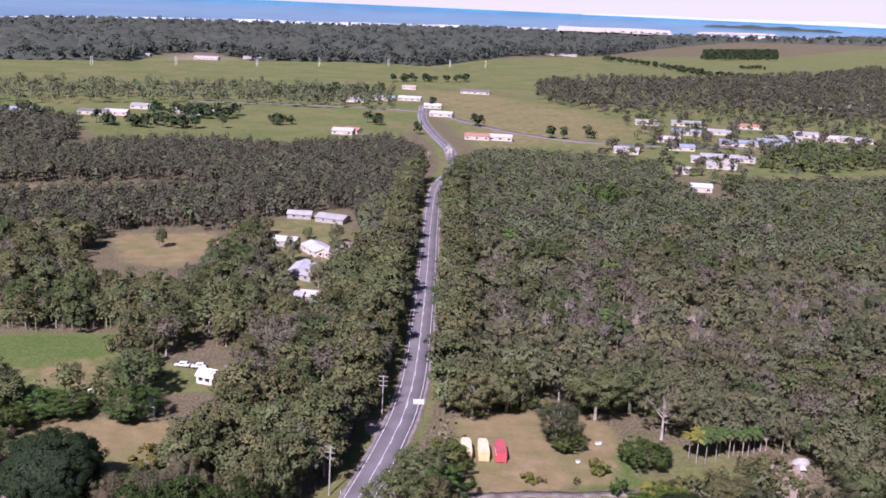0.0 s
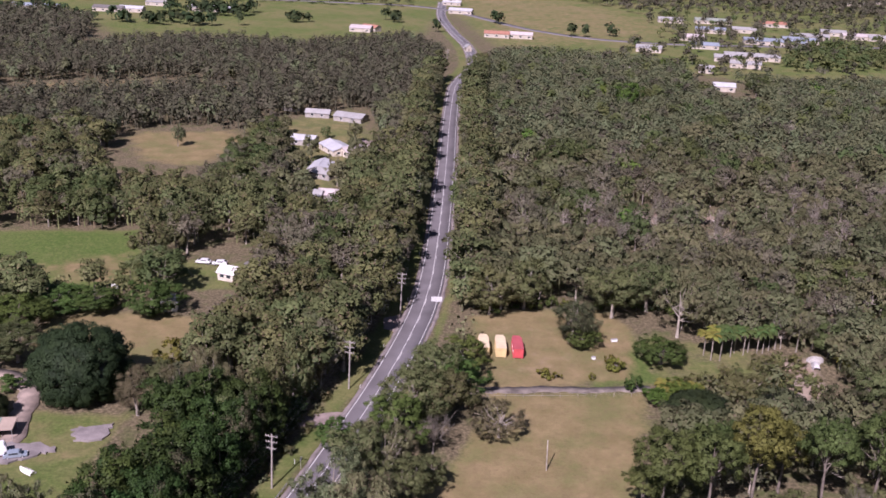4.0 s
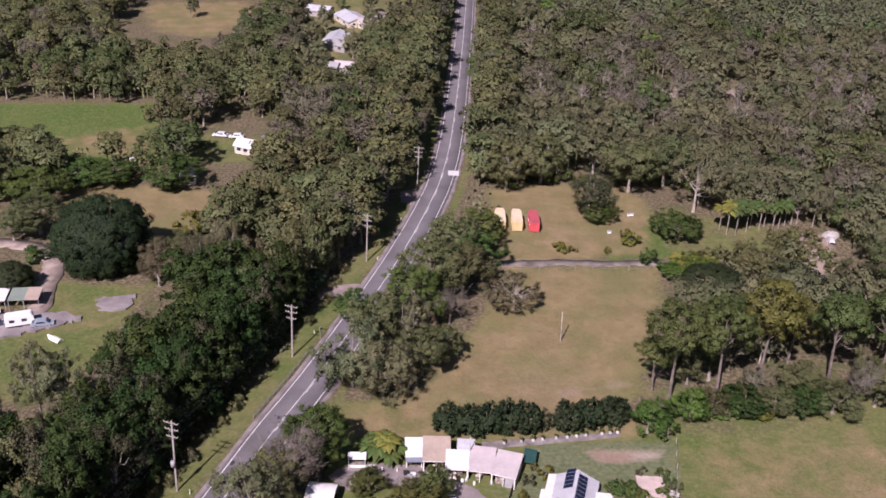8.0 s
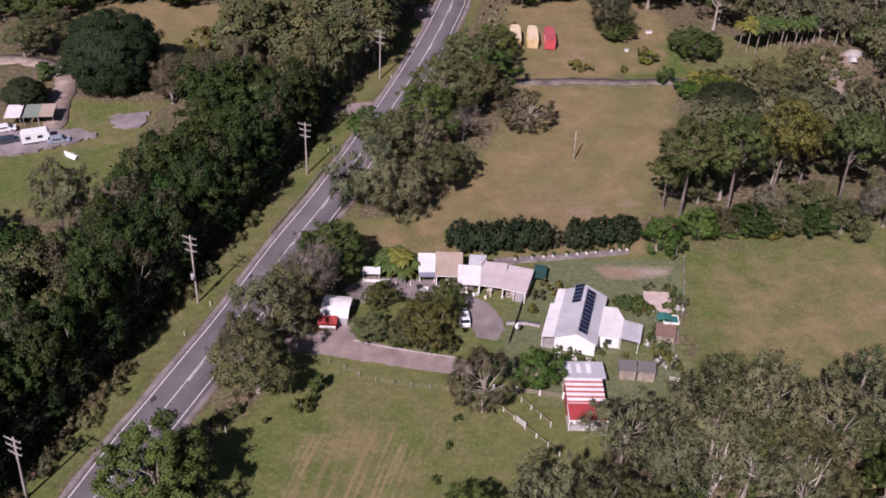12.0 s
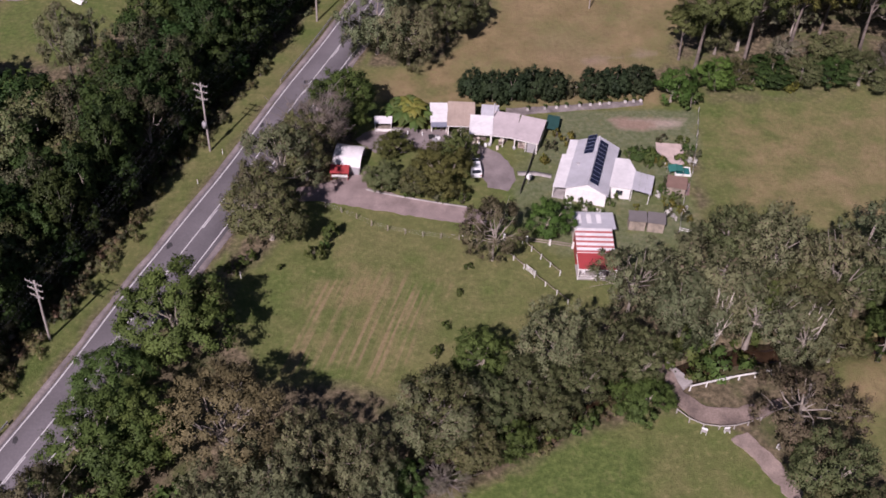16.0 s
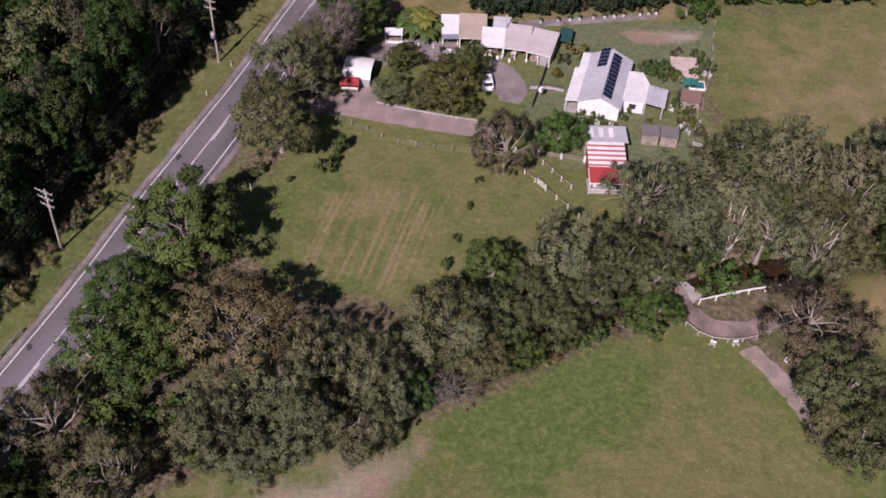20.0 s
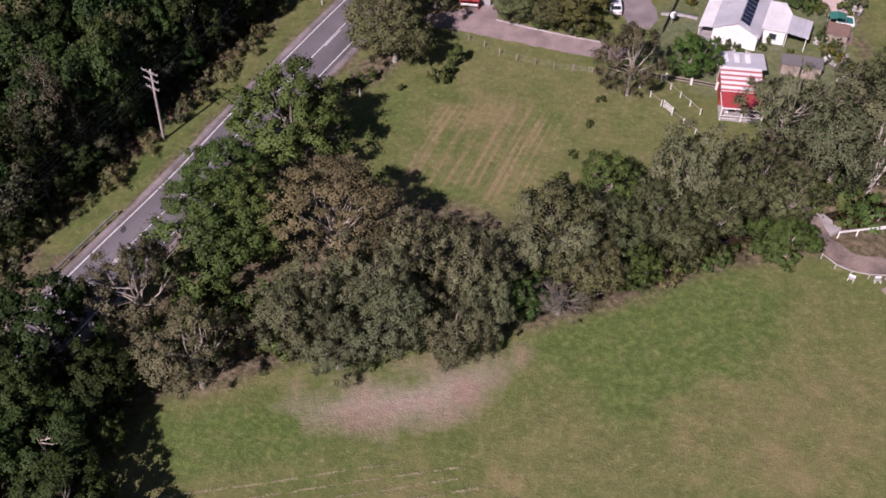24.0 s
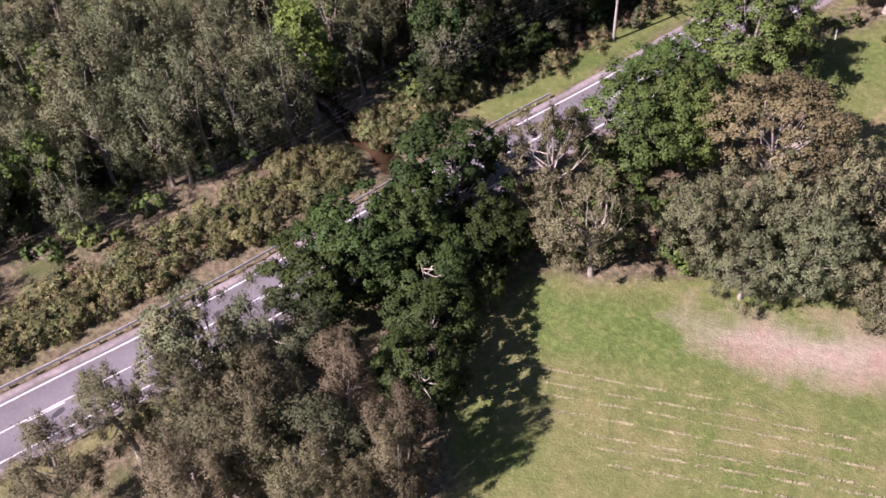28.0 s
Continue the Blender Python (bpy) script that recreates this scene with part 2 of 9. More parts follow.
LEAF_PINE = foliage("pine needles", (0.034, 0.050, 0.014), (0.118, 0.150, 0.047), 0.15)
LEAF_PINE_GOLD = foliage("yellow-green pine needles", (0.055, 0.066, 0.014), (0.180, 0.190, 0.050), 0.12)
LEAF_STRAW = foliage("dry reeds", (0.11, 0.085, 0.045), (0.30, 0.23, 0.13), 0.25)
LEAF_DEAD = foliage("dry twigs", (0.118, 0.104, 0.078), (0.225, 0.198, 0.150), 0.15)
LEAF_SWAMP = foliage("olive swamp leaves", (0.068, 0.082, 0.040), (0.165, 0.184, 0.090), 0.25, dry=(0.12, 0.10, 0.06), dry_share=0.1)
BARK = material("grey bark", (0.34, 0.29, 0.24), 0.9, vary=0.3, scale=0.8, fine=5, object_vary=0.3)
BARK_TWIG = material("dull purple-grey bark", (0.22, 0.19, 0.165), 0.9, vary=0.2, scale=0.8, fine=5)
BARK_PALE = material("pale gum bark", (0.33, 0.285, 0.24), 0.85, vary=0.22, scale=0.7, fine=5, object_vary=0.15)
BARK_WHITE = material("white gum bark", (0.56, 0.50, 0.43), 0.8, vary=0.15, scale=0.9, fine=5)
BARK_PINE = material("dark grey pine bark", (0.19, 0.155, 0.130), 0.9, vary=0.25, scale=0.8, fine=5)
ASPHALT = material("worn asphalt", (0.155, 0.14, 0.15), 0.85, vary=0.12, scale=0.12, fine=3.0, bump=0.1)
SEAL = material("road shoulder seal", (0.25, 0.21, 0.205), 0.95, vary=0.2, scale=0.3, fine=2.5)
PAINT = material("white road paint", (0.62, 0.60, 0.60), 0.7, vary=0.12, scale=0.8, fine=9)

# ---- the lie of the land ----
EYE_H = 108.0


def far_fold(x, y):
    """Beyond 2.5 km the land is drawn in towards the viewer and lifted so that it keeps its direction from above the road."""
    x, y = np.asarray(x, float), np.asarray(y, float)
    d = np.hypot(x, y) + 1e-6
    near = np.where(d > 2500, 2500 + 2200 * (1 - np.exp(-(np.maximum(d, 2500) - 2500) / 2200)), d)
    k = near / d
    return x * k, y * k, EYE_H * (1 - k)


ROAD_LEFT = [(-148, -180), (-110, -95), (-85, -30), (-74.1, 2), (-68.4, 18.4), (-64.9, 30.3), (-58.4, 55.5), (-52.4, 75.5), (-48.2, 92), (-45.1, 102.8), (-42.1, 113.3),
             (-39.7, 121.8), (-35, 141.3), (-29.3, 162), (-22.3, 193.2), (-17.4, 218), (-13.7, 241), (-11.3, 262), (-9.7, 300), (-9.3, 400),
             (-9.8, 505), (-9, 590), (-5, 628), (0, 657), (2, 690), (-3, 770), (-16, 855), (-28, 960), (-31, 1090)]


def curve_through(pts, step=3.0):
    """Points every few metres on a smooth line through those given."""
    p = np.array(pts, float)
    p = np.vstack([2 * p[0] - p[1], p, 2 * p[-1] - p[-2]])
    out = []
    for i in range(1, len(p) - 2):
        n = max(2, int(np.linalg.norm(p[i + 1] - p[i]) / step))
        s = np.linspace(0, 1, n, endpoint=False)[:, None]
        a, b, c, d = p[i - 1], p[i], p[i + 1], p[i + 2]
        out.append(0.5 * (2 * b + (c - a) * s + (2 * a - 5 * b + 4 * c - d) * s ** 2 + (3 * b - a - 3 * c + d) * s ** 3))
    return np.vstack(out + [p[-2][None]])


def aside(line, off):
    d = np.gradient(line, axis=0)
    d /= np.linalg.norm(d, axis=1, keepdims=True)
    return line + off * np.stack([d[:, 1], -d[:, 0]], 1)


def ribbon(name, line, left, right, z, thick, mat, rag=0.0):
    """A flat strip with thickness along a line, from the offset left to the offset right of it."""
    n = len(line)
    j = rag * rng.normal(size=(2, n))
    a, b = aside(line, left), aside(line, right)
    d = (b - a) / (right - left)
    a, b = a + d * j[0][:, None], b + d * j[1][:, None]
    top = np.full((n, 1), z)
    V = np.vstack([np.hstack([a, top]), np.hstack([b, top]), np.hstack([a, top - thick]), np.hstack([b, top - thick])])
    i = np.arange(n - 1)
    F = np.vstack([np.stack([i, i + n, i + n + 1, i + 1], 1), np.stack([i, i + 1, i + 1 + 2 * n, i + 2 * n], 1),
                   np.stack([i + n, i + 3 * n, i + 1 + 3 * n, i + 1 + n], 1)])
    return mesh_of(name, V, F, mat)


road_line = curve_through(ROAD_LEFT)


def inside_depth(poly, X, Y):
    """How far each place lies inside (+) or outside (-) an outline, in metres."""
    P = np.array(poly, float)
    best = np.full(X.shape, 1e9)
    ins = np.zeros(X.shape, bool)
    for (x0, y0), (x1, y1) in zip(P, np.roll(P, -1, 0)):
        dx, dy = x1 - x0, y1 - y0
        s = np.clip(((X - x0) * dx + (Y - y0) * dy) / (dx * dx + dy * dy + 1e-9), 0, 1)
        best = np.minimum(best, np.hypot(X - x0 - s * dx, Y - y0 - s * dy))
        if y0 != y1:
            ins ^= ((y0 > Y) != (y1 > Y)) & (X < dx * (Y - y0) / dy + x0)
    return np.where(ins, best, -best)


def line_gap(line, X, Y):
    """Signed distance from a line: right of it is positive."""
    best, sign = np.full(X.shape, 1e9), np.ones(X.shape)
    for (x0, y0), (x1, y1) in zip(line[:-1], line[1:]):
        dx, dy = x1 - x0, y1 - y0
        s = np.clip(((X - x0) * dx + (Y - y0) * dy) / (dx * dx + dy * dy), 0, 1)
        g = np.hypot(X - x0 - s * dx, Y - y0 - s * dy)
        c = dy * (X - x0) - dx * (Y - y0)
        nearer = g < best
        best, sign = np.where(nearer, g, best), np.where(nearer, np.sign(c), sign)
    return best * sign


# outlines of the open land
FRONT_PADDOCK = [(-27, 113), (-14, 110), (2, 109), (22, 104), (22, 96), (10, 86), (-8, 78), (-27, 78), (-34, 92)]
LOWER_FIELD = [(-45, 33), (-40, 43), (-30, 50), (-6, 60), (10, 69), (20, 76), (31, 79), (38, 74), (44, 68), (60, 55), (80, 20), (60, -40), (-20, -40), (-34, 20)]
UPPER_PADDOCK = [(5, 190), (9, 209), (46, 213), (41, 187), (35, 158), (18, 152), (-3, 147), (-14, 146), (-1, 171)]
BOX_YARD = [(4, 252), (16, 258), (40, 262), (48, 250), (43, 219), (9, 210)]
BOX_LAWN = [(28, 243), (48, 246), (50, 218), (33, 214)]
RIGHT_PADDOCK = [(38, 148), (95, 157), (95, 112), (64, 114), (36, 114), (36, 131)]
GREEN_STRIP = [(13, 142), (38, 145), (37, 134), (13, 133)]
HOUSE_YARD = [(6, 136), (36, 135), (36, 103), (14, 104), (4, 112)]
EAST_FIELD = [(46, 84), (52, 98), (95, 100), (95, 62), (60, 60)]
LEFT_PADDOCK = [(-175, 300), (-104, 310), (-86, 262), (-107, 255), (-160, 262)]
LEFT_DRY = [(-104, 235), (-97, 244), (-62, 243), (-60, 221), (-77, 214), (-100, 214)]
LEFT_YARD = [(-110, 165), (-96, 202), (-86, 194), (-86, 188), (-69, 187), (-68, 173), (-84, 164)]
LEFT_LAWN = [(-90, 191), (-68, 190), (-69, 158), (-73, 146), (-90, 144), (-96, 157)]
YELLOW_FIELD = [(-150, 446), (-108, 456), (-90, 432), (-108, 392), (-130, 400)]
MID_LAWN = [(-110, 470), (-54, 520), (-34, 440), (-50, 350), (-64, 372), (-84, 452)]
LEFT_SHEDS = [(-86, 288), (-60, 285), (-58, 264), (-84, 258)]
FAR_RIGHT = [(-72, 1346), (72, 1251), (186, 1021), (197, 915), (120, 800), (20, 770), (3, 866), (-19, 1017)]
FAR_LEFT = [(-206, 992), (-30, 1012), (-30, 853), (-134, 800), (-180, 903)]
FAR_PLAIN = [(-1100, 1150), (-500, 1190), (-72, 1346), (80, 1260), (500, 1330), (900, 1500), (3600, 3000), (3600, 4400), (1600, 4000), (950, 2900), (250, 2300), (-100, 1845), (-480, 1740), (-900, 1480)]
TOWN_EAST = [(225, 735), (285, 850), (330, 800), (430, 985), (520, 1000), (420, 800), (330, 750), (240, 715)]
FAR_LEFT_GRASS = [(-700, 1180), (-72, 1350), (-28, 1250), (-30, 853), (-50, 775), (-134, 705), (-230, 700), (-300, 810), (-480, 770), (-700, 850)]
TOWN_GRASS = [(60, 730), (140, 700), (200, 640), (300, 690), (560, 860), (650, 1350), (150, 1260), (60, 1240)]
RED_PATCH = [(22, 141), (36, 142.5), (35, 139), (24, 138)]
PALE_PATCH = [(-30, 46), (-22, 50.5), (-10, 56), (-4, 57.5), (-6, 52), (-10, 47), (-17, 44.5), (-25, 44)]
FRONT_DRY = [(-24, 104), (-4, 106), (-4, 92), (-10, 80), (-22, 82), (-26, 95)]
MID_RED = [(45, 330), (120, 340), (125, 300), (60, 290)]
PALE_PAIR = [(-84, 142), (-62, 145), (-63, 134), (-70, 126), (-82, 128)]
PALM_LAWN = [(46, 214), (56, 210), (78, 224), (80, 241), (60, 246), (48, 250)]
COAST_GAP = [(-476, 1570), (-500, 1790), (-440, 1900), (-380, 1790), (-320, 1690)]
FOREST_GAPS = [[(x - w, y - d), (x + w, y - d * 0.6), (x + w * 0.8, y + d), (x - w * 0.7, y + d * 0.8)] for x, y, w, d in ((43, 318, 5, 9), (67, 352, 9, 9), (88, 354, 9, 8), (87, 326, 8, 8), (12, 315, 6, 8), (113, 370, 10, 8))]
CREEK = [(88, 99), (60, 94), (47, 91.5), (39, 90), (33, 87.4), (28, 84.6), (21, 81.2), (12, 76), (3, 70.5), (-8, 65), (-20, 60.5), (-35, 54), (-50, 47), (-62, 48.5), (-72, 52), (-100, 60)]
creek_line = curve_through(CREEK, 2.0)

gx = np.concatenate([-np.geomspace(6000, 175, 60), np.arange(-172, 130, 1.6), np.geomspace(132, 6000, 64)])
gy = np.concatenate([np.linspace(-400, -60, 14), np.arange(-45, 330, 1.6), np.geomspace(333, 6200, 150)])
GX, GY = np.meshgrid(gx, gy)
road_gap = line_gap(road_line[::3], GX, GY)
creek_gap = np.abs(line_gap(creek_line[::2], GX, GY))
fx, fy, fz = far_fold(GX, GY)
roll_ = 0.22 * np.sin(GX * 0.07 + 1) * np.cos(GY * 0.055) + 0.12 * np.sin(GX * 0.19) * np.sin(GY * 0.17 + 2)
level = np.clip((np.abs(road_gap - 3.3) - 6) / 8, 0, 1) * np.clip((GX + 170) / 10, 0, 1)
yard = np.maximum(inside_depth(HOUSE_YARD, GX, GY), inside_depth([(-28, 136), (8, 136), (8, 111), (-28, 111)], GX, GY))
level *= np.clip(-yard / 6, 0, 1)
cut = -1.5 * np.exp(-(creek_gap / 2.0) ** 2) * np.clip((np.abs(road_gap - 3.3) - 5.0) / 2.0, 0, 1)
ditch = -0.45 * np.exp(-((road_gap + 10.5) / 2.5) ** 2) * (GY < 330)
gz = fz + roll_ * level * 0.6 + cut + ditch
ny_, nx_ = GX.shape
idx = np.arange(nx_ * ny_).reshape(ny_, nx_)
quads = np.stack([idx[:-1, :-1], idx[:-1, 1:], idx[1:, 1:], idx[1:, :-1]], -1).reshape(-1, 4)
ground_mesh = mesh_of("ground", np.stack([fx, fy, gz], -1).reshape(-1, 3), quads, smooth=True)


def soft(poly, edge):
    return np.clip(inside_depth(poly, GX, GY) / edge * 0.5 + 0.5, 0, 1)


def zone(name, *layers):
    w = np.zeros_like(GX)
    for poly, strength, edge in layers:
        w = np.maximum(w, soft(poly, edge) * strength)
    a = ground_mesh.attributes.new(name, "FLOAT", "POINT")
    a.data.foreach_set("value", w.astype(np.float32).ravel())
    return w


verge = np.clip(1 - np.abs(road_gap + 4.2) / 5.4, 0, 1) * np.where(GY < 62, 0.35, 0.9)
verge = np.maximum(verge, np.clip(1 - np.abs(road_gap - 9.6) / 2.6, 0, 1) * 0.7)
green_w = zone("green", (FRONT_PADDOCK, 0.85, 3), (UPPER_PADDOCK, 0.8, 4), (LOWER_FIELD, 1, 3), (HOUSE_YARD, 0.8, 3), (GREEN_STRIP, 0.9, 1.5), (BOX_LAWN, 0.9, 4), (PALM_LAWN, 0.55, 5), (RIGHT_PADDOCK, 0.8, 3),
               (LEFT_PADDOCK, 1, 4), (LEFT_LAWN, 0.8, 3), (MID_LAWN, 0.6, 6), (LEFT_SHEDS, 0.6, 4), (FAR_PLAIN, 1, 40), (FAR_RIGHT, 0.75, 15), (FAR_LEFT, 0.8, 15), (FAR_LEFT_GRASS, 0.85, 20), ([(-18, 116), (6, 111), (16, 111), (16, 134), (8, 138), (-22, 135)], 0.85, 2), ([(-29, 117), (4, 113), (24, 107), (22, 98), (-29, 104)], 0.85, 2), ([(-30, 152), (6, 152), (42, 154), (40, 138), (-26, 134)], 0.8, 3), ([(36, 162), (95, 166), (95, 150), (38, 148)], 0.6, 3), (TOWN_GRASS, 0.75, 20), (EAST_FIELD, 0.7, 3))
ground_mesh.attributes["green"].data.foreach_set("value", np.maximum(green_w, verge).astype(np.float32).ravel())
zone("dry", (UPPER_PADDOCK, 0.8, 4), (BOX_YARD, 1, 4), ([(-26, 152), (6, 152), (40, 156), (38, 146), (8, 141), (-22, 138)], 0.6, 4), (FRONT_DRY, 0.42, 8), (RIGHT_PADDOCK, 0.45, 8), (LEFT_DRY, 0.9, 5), (YELLOW_FIELD, 0.95, 8), (FAR_RIGHT, 0.5, 40),
     (MID_LAWN, 0.4, 10), (EAST_FIELD, 0.6, 6), (LEFT_YARD, 0.4, 4), ([(-122, 276), (-100, 290), (-91, 266), (-112, 260)], 0.75, 9), ([(-250, 545), (-222, 558), (-179, 574), (-128, 575), (-122, 545), (-240, 495)], 0.6, 10), ([(-36, 34), (-23, 40.5), (-6, 46), (3, 42), (-5, 35), (-25, 27)], 0.42, 6), ([(9, 61), (28, 66), (38, 52), (24, 38), (8, 46)], 0.45, 9), ([(-16, 30), (6, 33), (30, 22), (10, 12), (-14, 18)], 0.4, 8))
zone("lush", ([(-42, 38), (-28, 46), (-10, 43), (6, 38), (2, 24), (-30, 22)], 0.25, 6), ([(12, 75), (3.5, 66), (0, 57), (7, 50), (20, 56), (26, 74)], 0.9, 6), ([(-44, 41), (-30, 47), (-19, 45), (-25, 40), (-36, 35)], 0.8, 4), ([(-4, 60), (12, 71), (22, 77), (12, 66), (-2, 56)], 0.9, 3),
     ([(2, 88), (10, 87), (21, 98), (14, 105), (0, 106), (-3, 97)], 0.35, 4), ([(-31, 95), (-25, 80), (-10, 78), (-22, 86), (-27, 104)], 0.4, 3), (LEFT_PADDOCK, 0.8, 6), (LEFT_LAWN, 0.5, 4), (BOX_LAWN, 0.8, 4), ([(50, 118), (95, 116), (95, 130), (60, 132)], 0.5, 8))
zone("dusty", (GREEN_STRIP, 1, 1.5), (HOUSE_YARD, 0.55, 3))
zone("mown", ([(-24, 80), (-23.5, 98), (-13, 102), (-3, 98), (-5, 87), (-10.5, 79)], 0.65, 4), ([(40, 140), (95, 150), (95, 132), (40, 126)], 0.35, 6))
bare_w = zone("bare", (RED_PATCH, 0.85, 2), (PALE_PATCH, 0.74, 6), *[(p, 0.75, 6) for p in FOREST_GAPS], (MID_RED, 0.35, 25), (BOX_YARD, 0.25, 8), ([(16, 155.5), (27, 158.5), (36, 162.5), (35, 165.5), (26, 162), (17, 159)], 0.55, 3), (COAST_GAP, 0.5, 60), ([(80, 214), (86, 210), (90, 222), (91, 236), (82, 234)], 0.85, 3))
wet = np.clip(1 - creek_gap / 2.4, 0, 1) * 0.25
ground_mesh.attributes["bare"].data.foreach_set("value", np.maximum(bare_w, wet).astype(np.float32).ravel())


def ground_material():
    m = bpy.data.materials.new("ground cover")
    m.use_nodes = True
    t = m.node_tree
    N, link = t.nodes.new, t.links.new
    b = t.nodes["Principled BSDF"]
    co = N("ShaderNodeTexCoord")

    def noise_of(scale, detail=5, vec=None, rough=0.6):
        n = N("ShaderNodeTexNoise")
        n.inputs["Scale"].default_value, n.inputs["Detail"].default_value, n.inputs["Roughness"].default_value = scale, detail, rough
        link(vec or co.outputs["Object"], n.inputs["Vector"])
        return n.outputs[0]

    def span(v, a, b_, lo=0.0, hi=1.0):
        r = N("ShaderNodeMapRange")
        for k, x in zip((1, 2, 3, 4), (a, b_, lo, hi)):
            r.inputs[k].default_value = x
        link(v, r.inputs[0])
        return r.outputs[0]

    def math_(op, a, b_):
        n = N("ShaderNodeMath")
        n.operation = op
        for k, x in enumerate((a, b_)):
            if isinstance(x, (int, float)):
                n.inputs[k].default_value = x
            else:
                link(x, n.inputs[k])
        return n.outputs[0]

    def blend(f, a, b_):
        n = N("ShaderNodeMix")
        n.data_type = "RGBA"
        link(f, n.inputs[0])
        for k, x in ((6, a), (7, b_)):
            if isinstance(x, tuple):
                n.inputs[k].default_value = (*x, 1)
            else:
                link(x, n.inputs[k])
        return n.outputs[2]

    def weight(name):
        a = N("ShaderNodeAttribute")
        a.attribute_name = name
        ragged = math_("ADD", a.outputs["Fac"], math_("MULTIPLY", math_("SUBTRACT", n_mid, 0.5), 0.9))
        return math_("MULTIPLY", span(ragged, 0.3, 0.62), math_("MINIMUM", math_("MULTIPLY", a.outputs["Fac"], 6.0), 1.0))

    n_clot = noise_of(0.42, 6, None, 0.7)
    n_big, n_patch, n_mid, n_fine, n_tuft = noise_of(0.018), noise_of(0.07, 4), noise_of(0.16, 8), noise_of(1.3, 6), noise_of(5.0, 4)
    # mown swathes across the front paddock
    sep = N("ShaderNodeMapping")
    sep.vector_type = "TEXTURE"
    sep.inputs["Rotation"].default_value = (0, 0, radians(78))
    sep.inputs["Scale"].default_value = (30.0, 0.9, 1.0)
    link(co.outputs["Object"], sep.inputs["Vector"])
    rows = noise_of(1.0, 3, sep.outputs[0], 0.5)
    floor_ = blend(span(n_fine, 0.4, 0.62), (0.085, 0.070, 0.042), (0.17, 0.135, 0.085))
    floor_ = blend(span(n_mid, 0.5, 0.68), floor_, (0.075, 0.085, 0.032))
    grass = blend(span(n_mid, 0.38, 0.64), (0.078, 0.108, 0.028), (0.125, 0.136, 0.047))
    grass = blend(math_("MULTIPLY", span(n_big, 0.40, 0.58), 0.8), grass, (0.158, 0.142, 0.062))
    grass = blend(math_("MULTIPLY", span(n_patch, 0.50, 0.66), 0.75), grass, (0.075, 0.115, 0.026))
    grass = blend(math_("MULTIPLY", span(n_fine, 0.55, 0.75), 0.5), grass, (0.22, 0.18, 0.09))
    grass = blend(math_("MULTIPLY", weight("lush"), 0.7), grass, blend(span(n_fine, 0.4, 0.65), (0.052, 0.096, 0.019), (0.090, 0.132, 0.031)))
    grass = blend(math_("MULTIPLY", math_("MULTIPLY", span(rows, 0.46, 0.60), weight("mown")), 0.85), grass, (0.235, 0.172, 0.098))
    grass = blend(math_("MULTIPLY", weight("dusty"), 0.8), grass, blend(span(n_fine, 0.4, 0.65), (0.105, 0.125, 0.066), (0.150, 0.155, 0.098)))
    straw = blend(span(n_mid, 0.36, 0.66), (0.172, 0.134, 0.064), (0.248, 0.184, 0.098))
    straw = blend(math_("MULTIPLY", span(n_fine, 0.5, 0.7), 0.5), straw, (0.115, 0.125, 0.045))
    straw = blend(math_("MULTIPLY", span(n_patch, 0.46, 0.60), 0.55), straw, (0.118, 0.130, 0.046))
    straw = blend(math_("MULTIPLY", span(n_big, 0.52, 0.66), 0.5), straw, (0.26, 0.175, 0.115))
    straw = blend(math_("MULTIPLY", span(n_clot, 0.50, 0.62), 0.6), straw, (0.165, 0.128, 0.066))
    grass = blend(math_("MULTIPLY", span(n_clot, 0.51, 0.63), 0.4), grass, (0.070, 0.092, 0.026))
    grass = blend(math_("MULTIPLY", span(n_clot, 0.47, 0.38), 0.35), grass, (0.175, 0.160, 0.070))
    soil = blend(span(n_mid, 0.4, 0.6), (0.33, 0.27, 0.22), (0.25, 0.178, 0.135))
    c = blend(weight("green"), floor_, grass)
    c = blend(weight("dry"), c, straw)
    c = blend(weight("bare"), c, soil)
    hsv = N("ShaderNodeHueSaturation")
    link(c, hsv.inputs["Color"])
    link(math_("MULTIPLY", span(n_tuft, 0.25, 0.75, 0.8, 1.2), span(n_fine, 0.3, 0.7, 0.85, 1.15)), hsv.inputs["Value"])
    link(hsv.outputs[0], b.inputs["Base Color"])
    b.inputs["Roughness"].default_value = 0.95
    b.inputs["Specular IOR Level"].default_value = 0.15
    bp = N("ShaderNodeBump")
    bp.inputs["Strength"].default_value, bp.inputs["Distance"].default_value = 0.5, 0.25
    link(math_("ADD", n_tuft, n_fine), bp.inputs["Height"])
    link(bp.outputs[0], b.inputs["Normal"])
    return m


ground = tagged(new("ground", ground_mesh), "grassy coastal plain with paddocks and forest floor", "ground", kind="structure")
ground_mesh.materials.append(ground_material())

# ---- road ----
pick_patch = random.Random(4)
road = thing("road", 0, 0, 0, label="two-lane sealed country road with white lines", category="road", kind="structure")
part("carriageway", ribbon("carriageway", road_line, -0.35, 7.1, 0.06, 0.3, ASPHALT, 0.03), None, road)
part("shoulder", ribbon("shoulder", road_line, -1.3, -0.35, 0.055, 0.3, SEAL, 0.10), None, road, "pale gravelly road shoulder")
part("shoulder", ribbon("shoulder", road_line, 7.1, 8.1, 0.055, 0.3, SEAL, 0.12), None, road, "pale gravelly road shoulder")
part("edge_line", ribbon("edge_line", road_line, -0.09, 0.11, 0.068, 0.02, PAINT), None, road)
part("edge_line", ribbon("edge_line", road_line, 6.35, 6.53, 0.068, 0.02, PAINT), None, road)
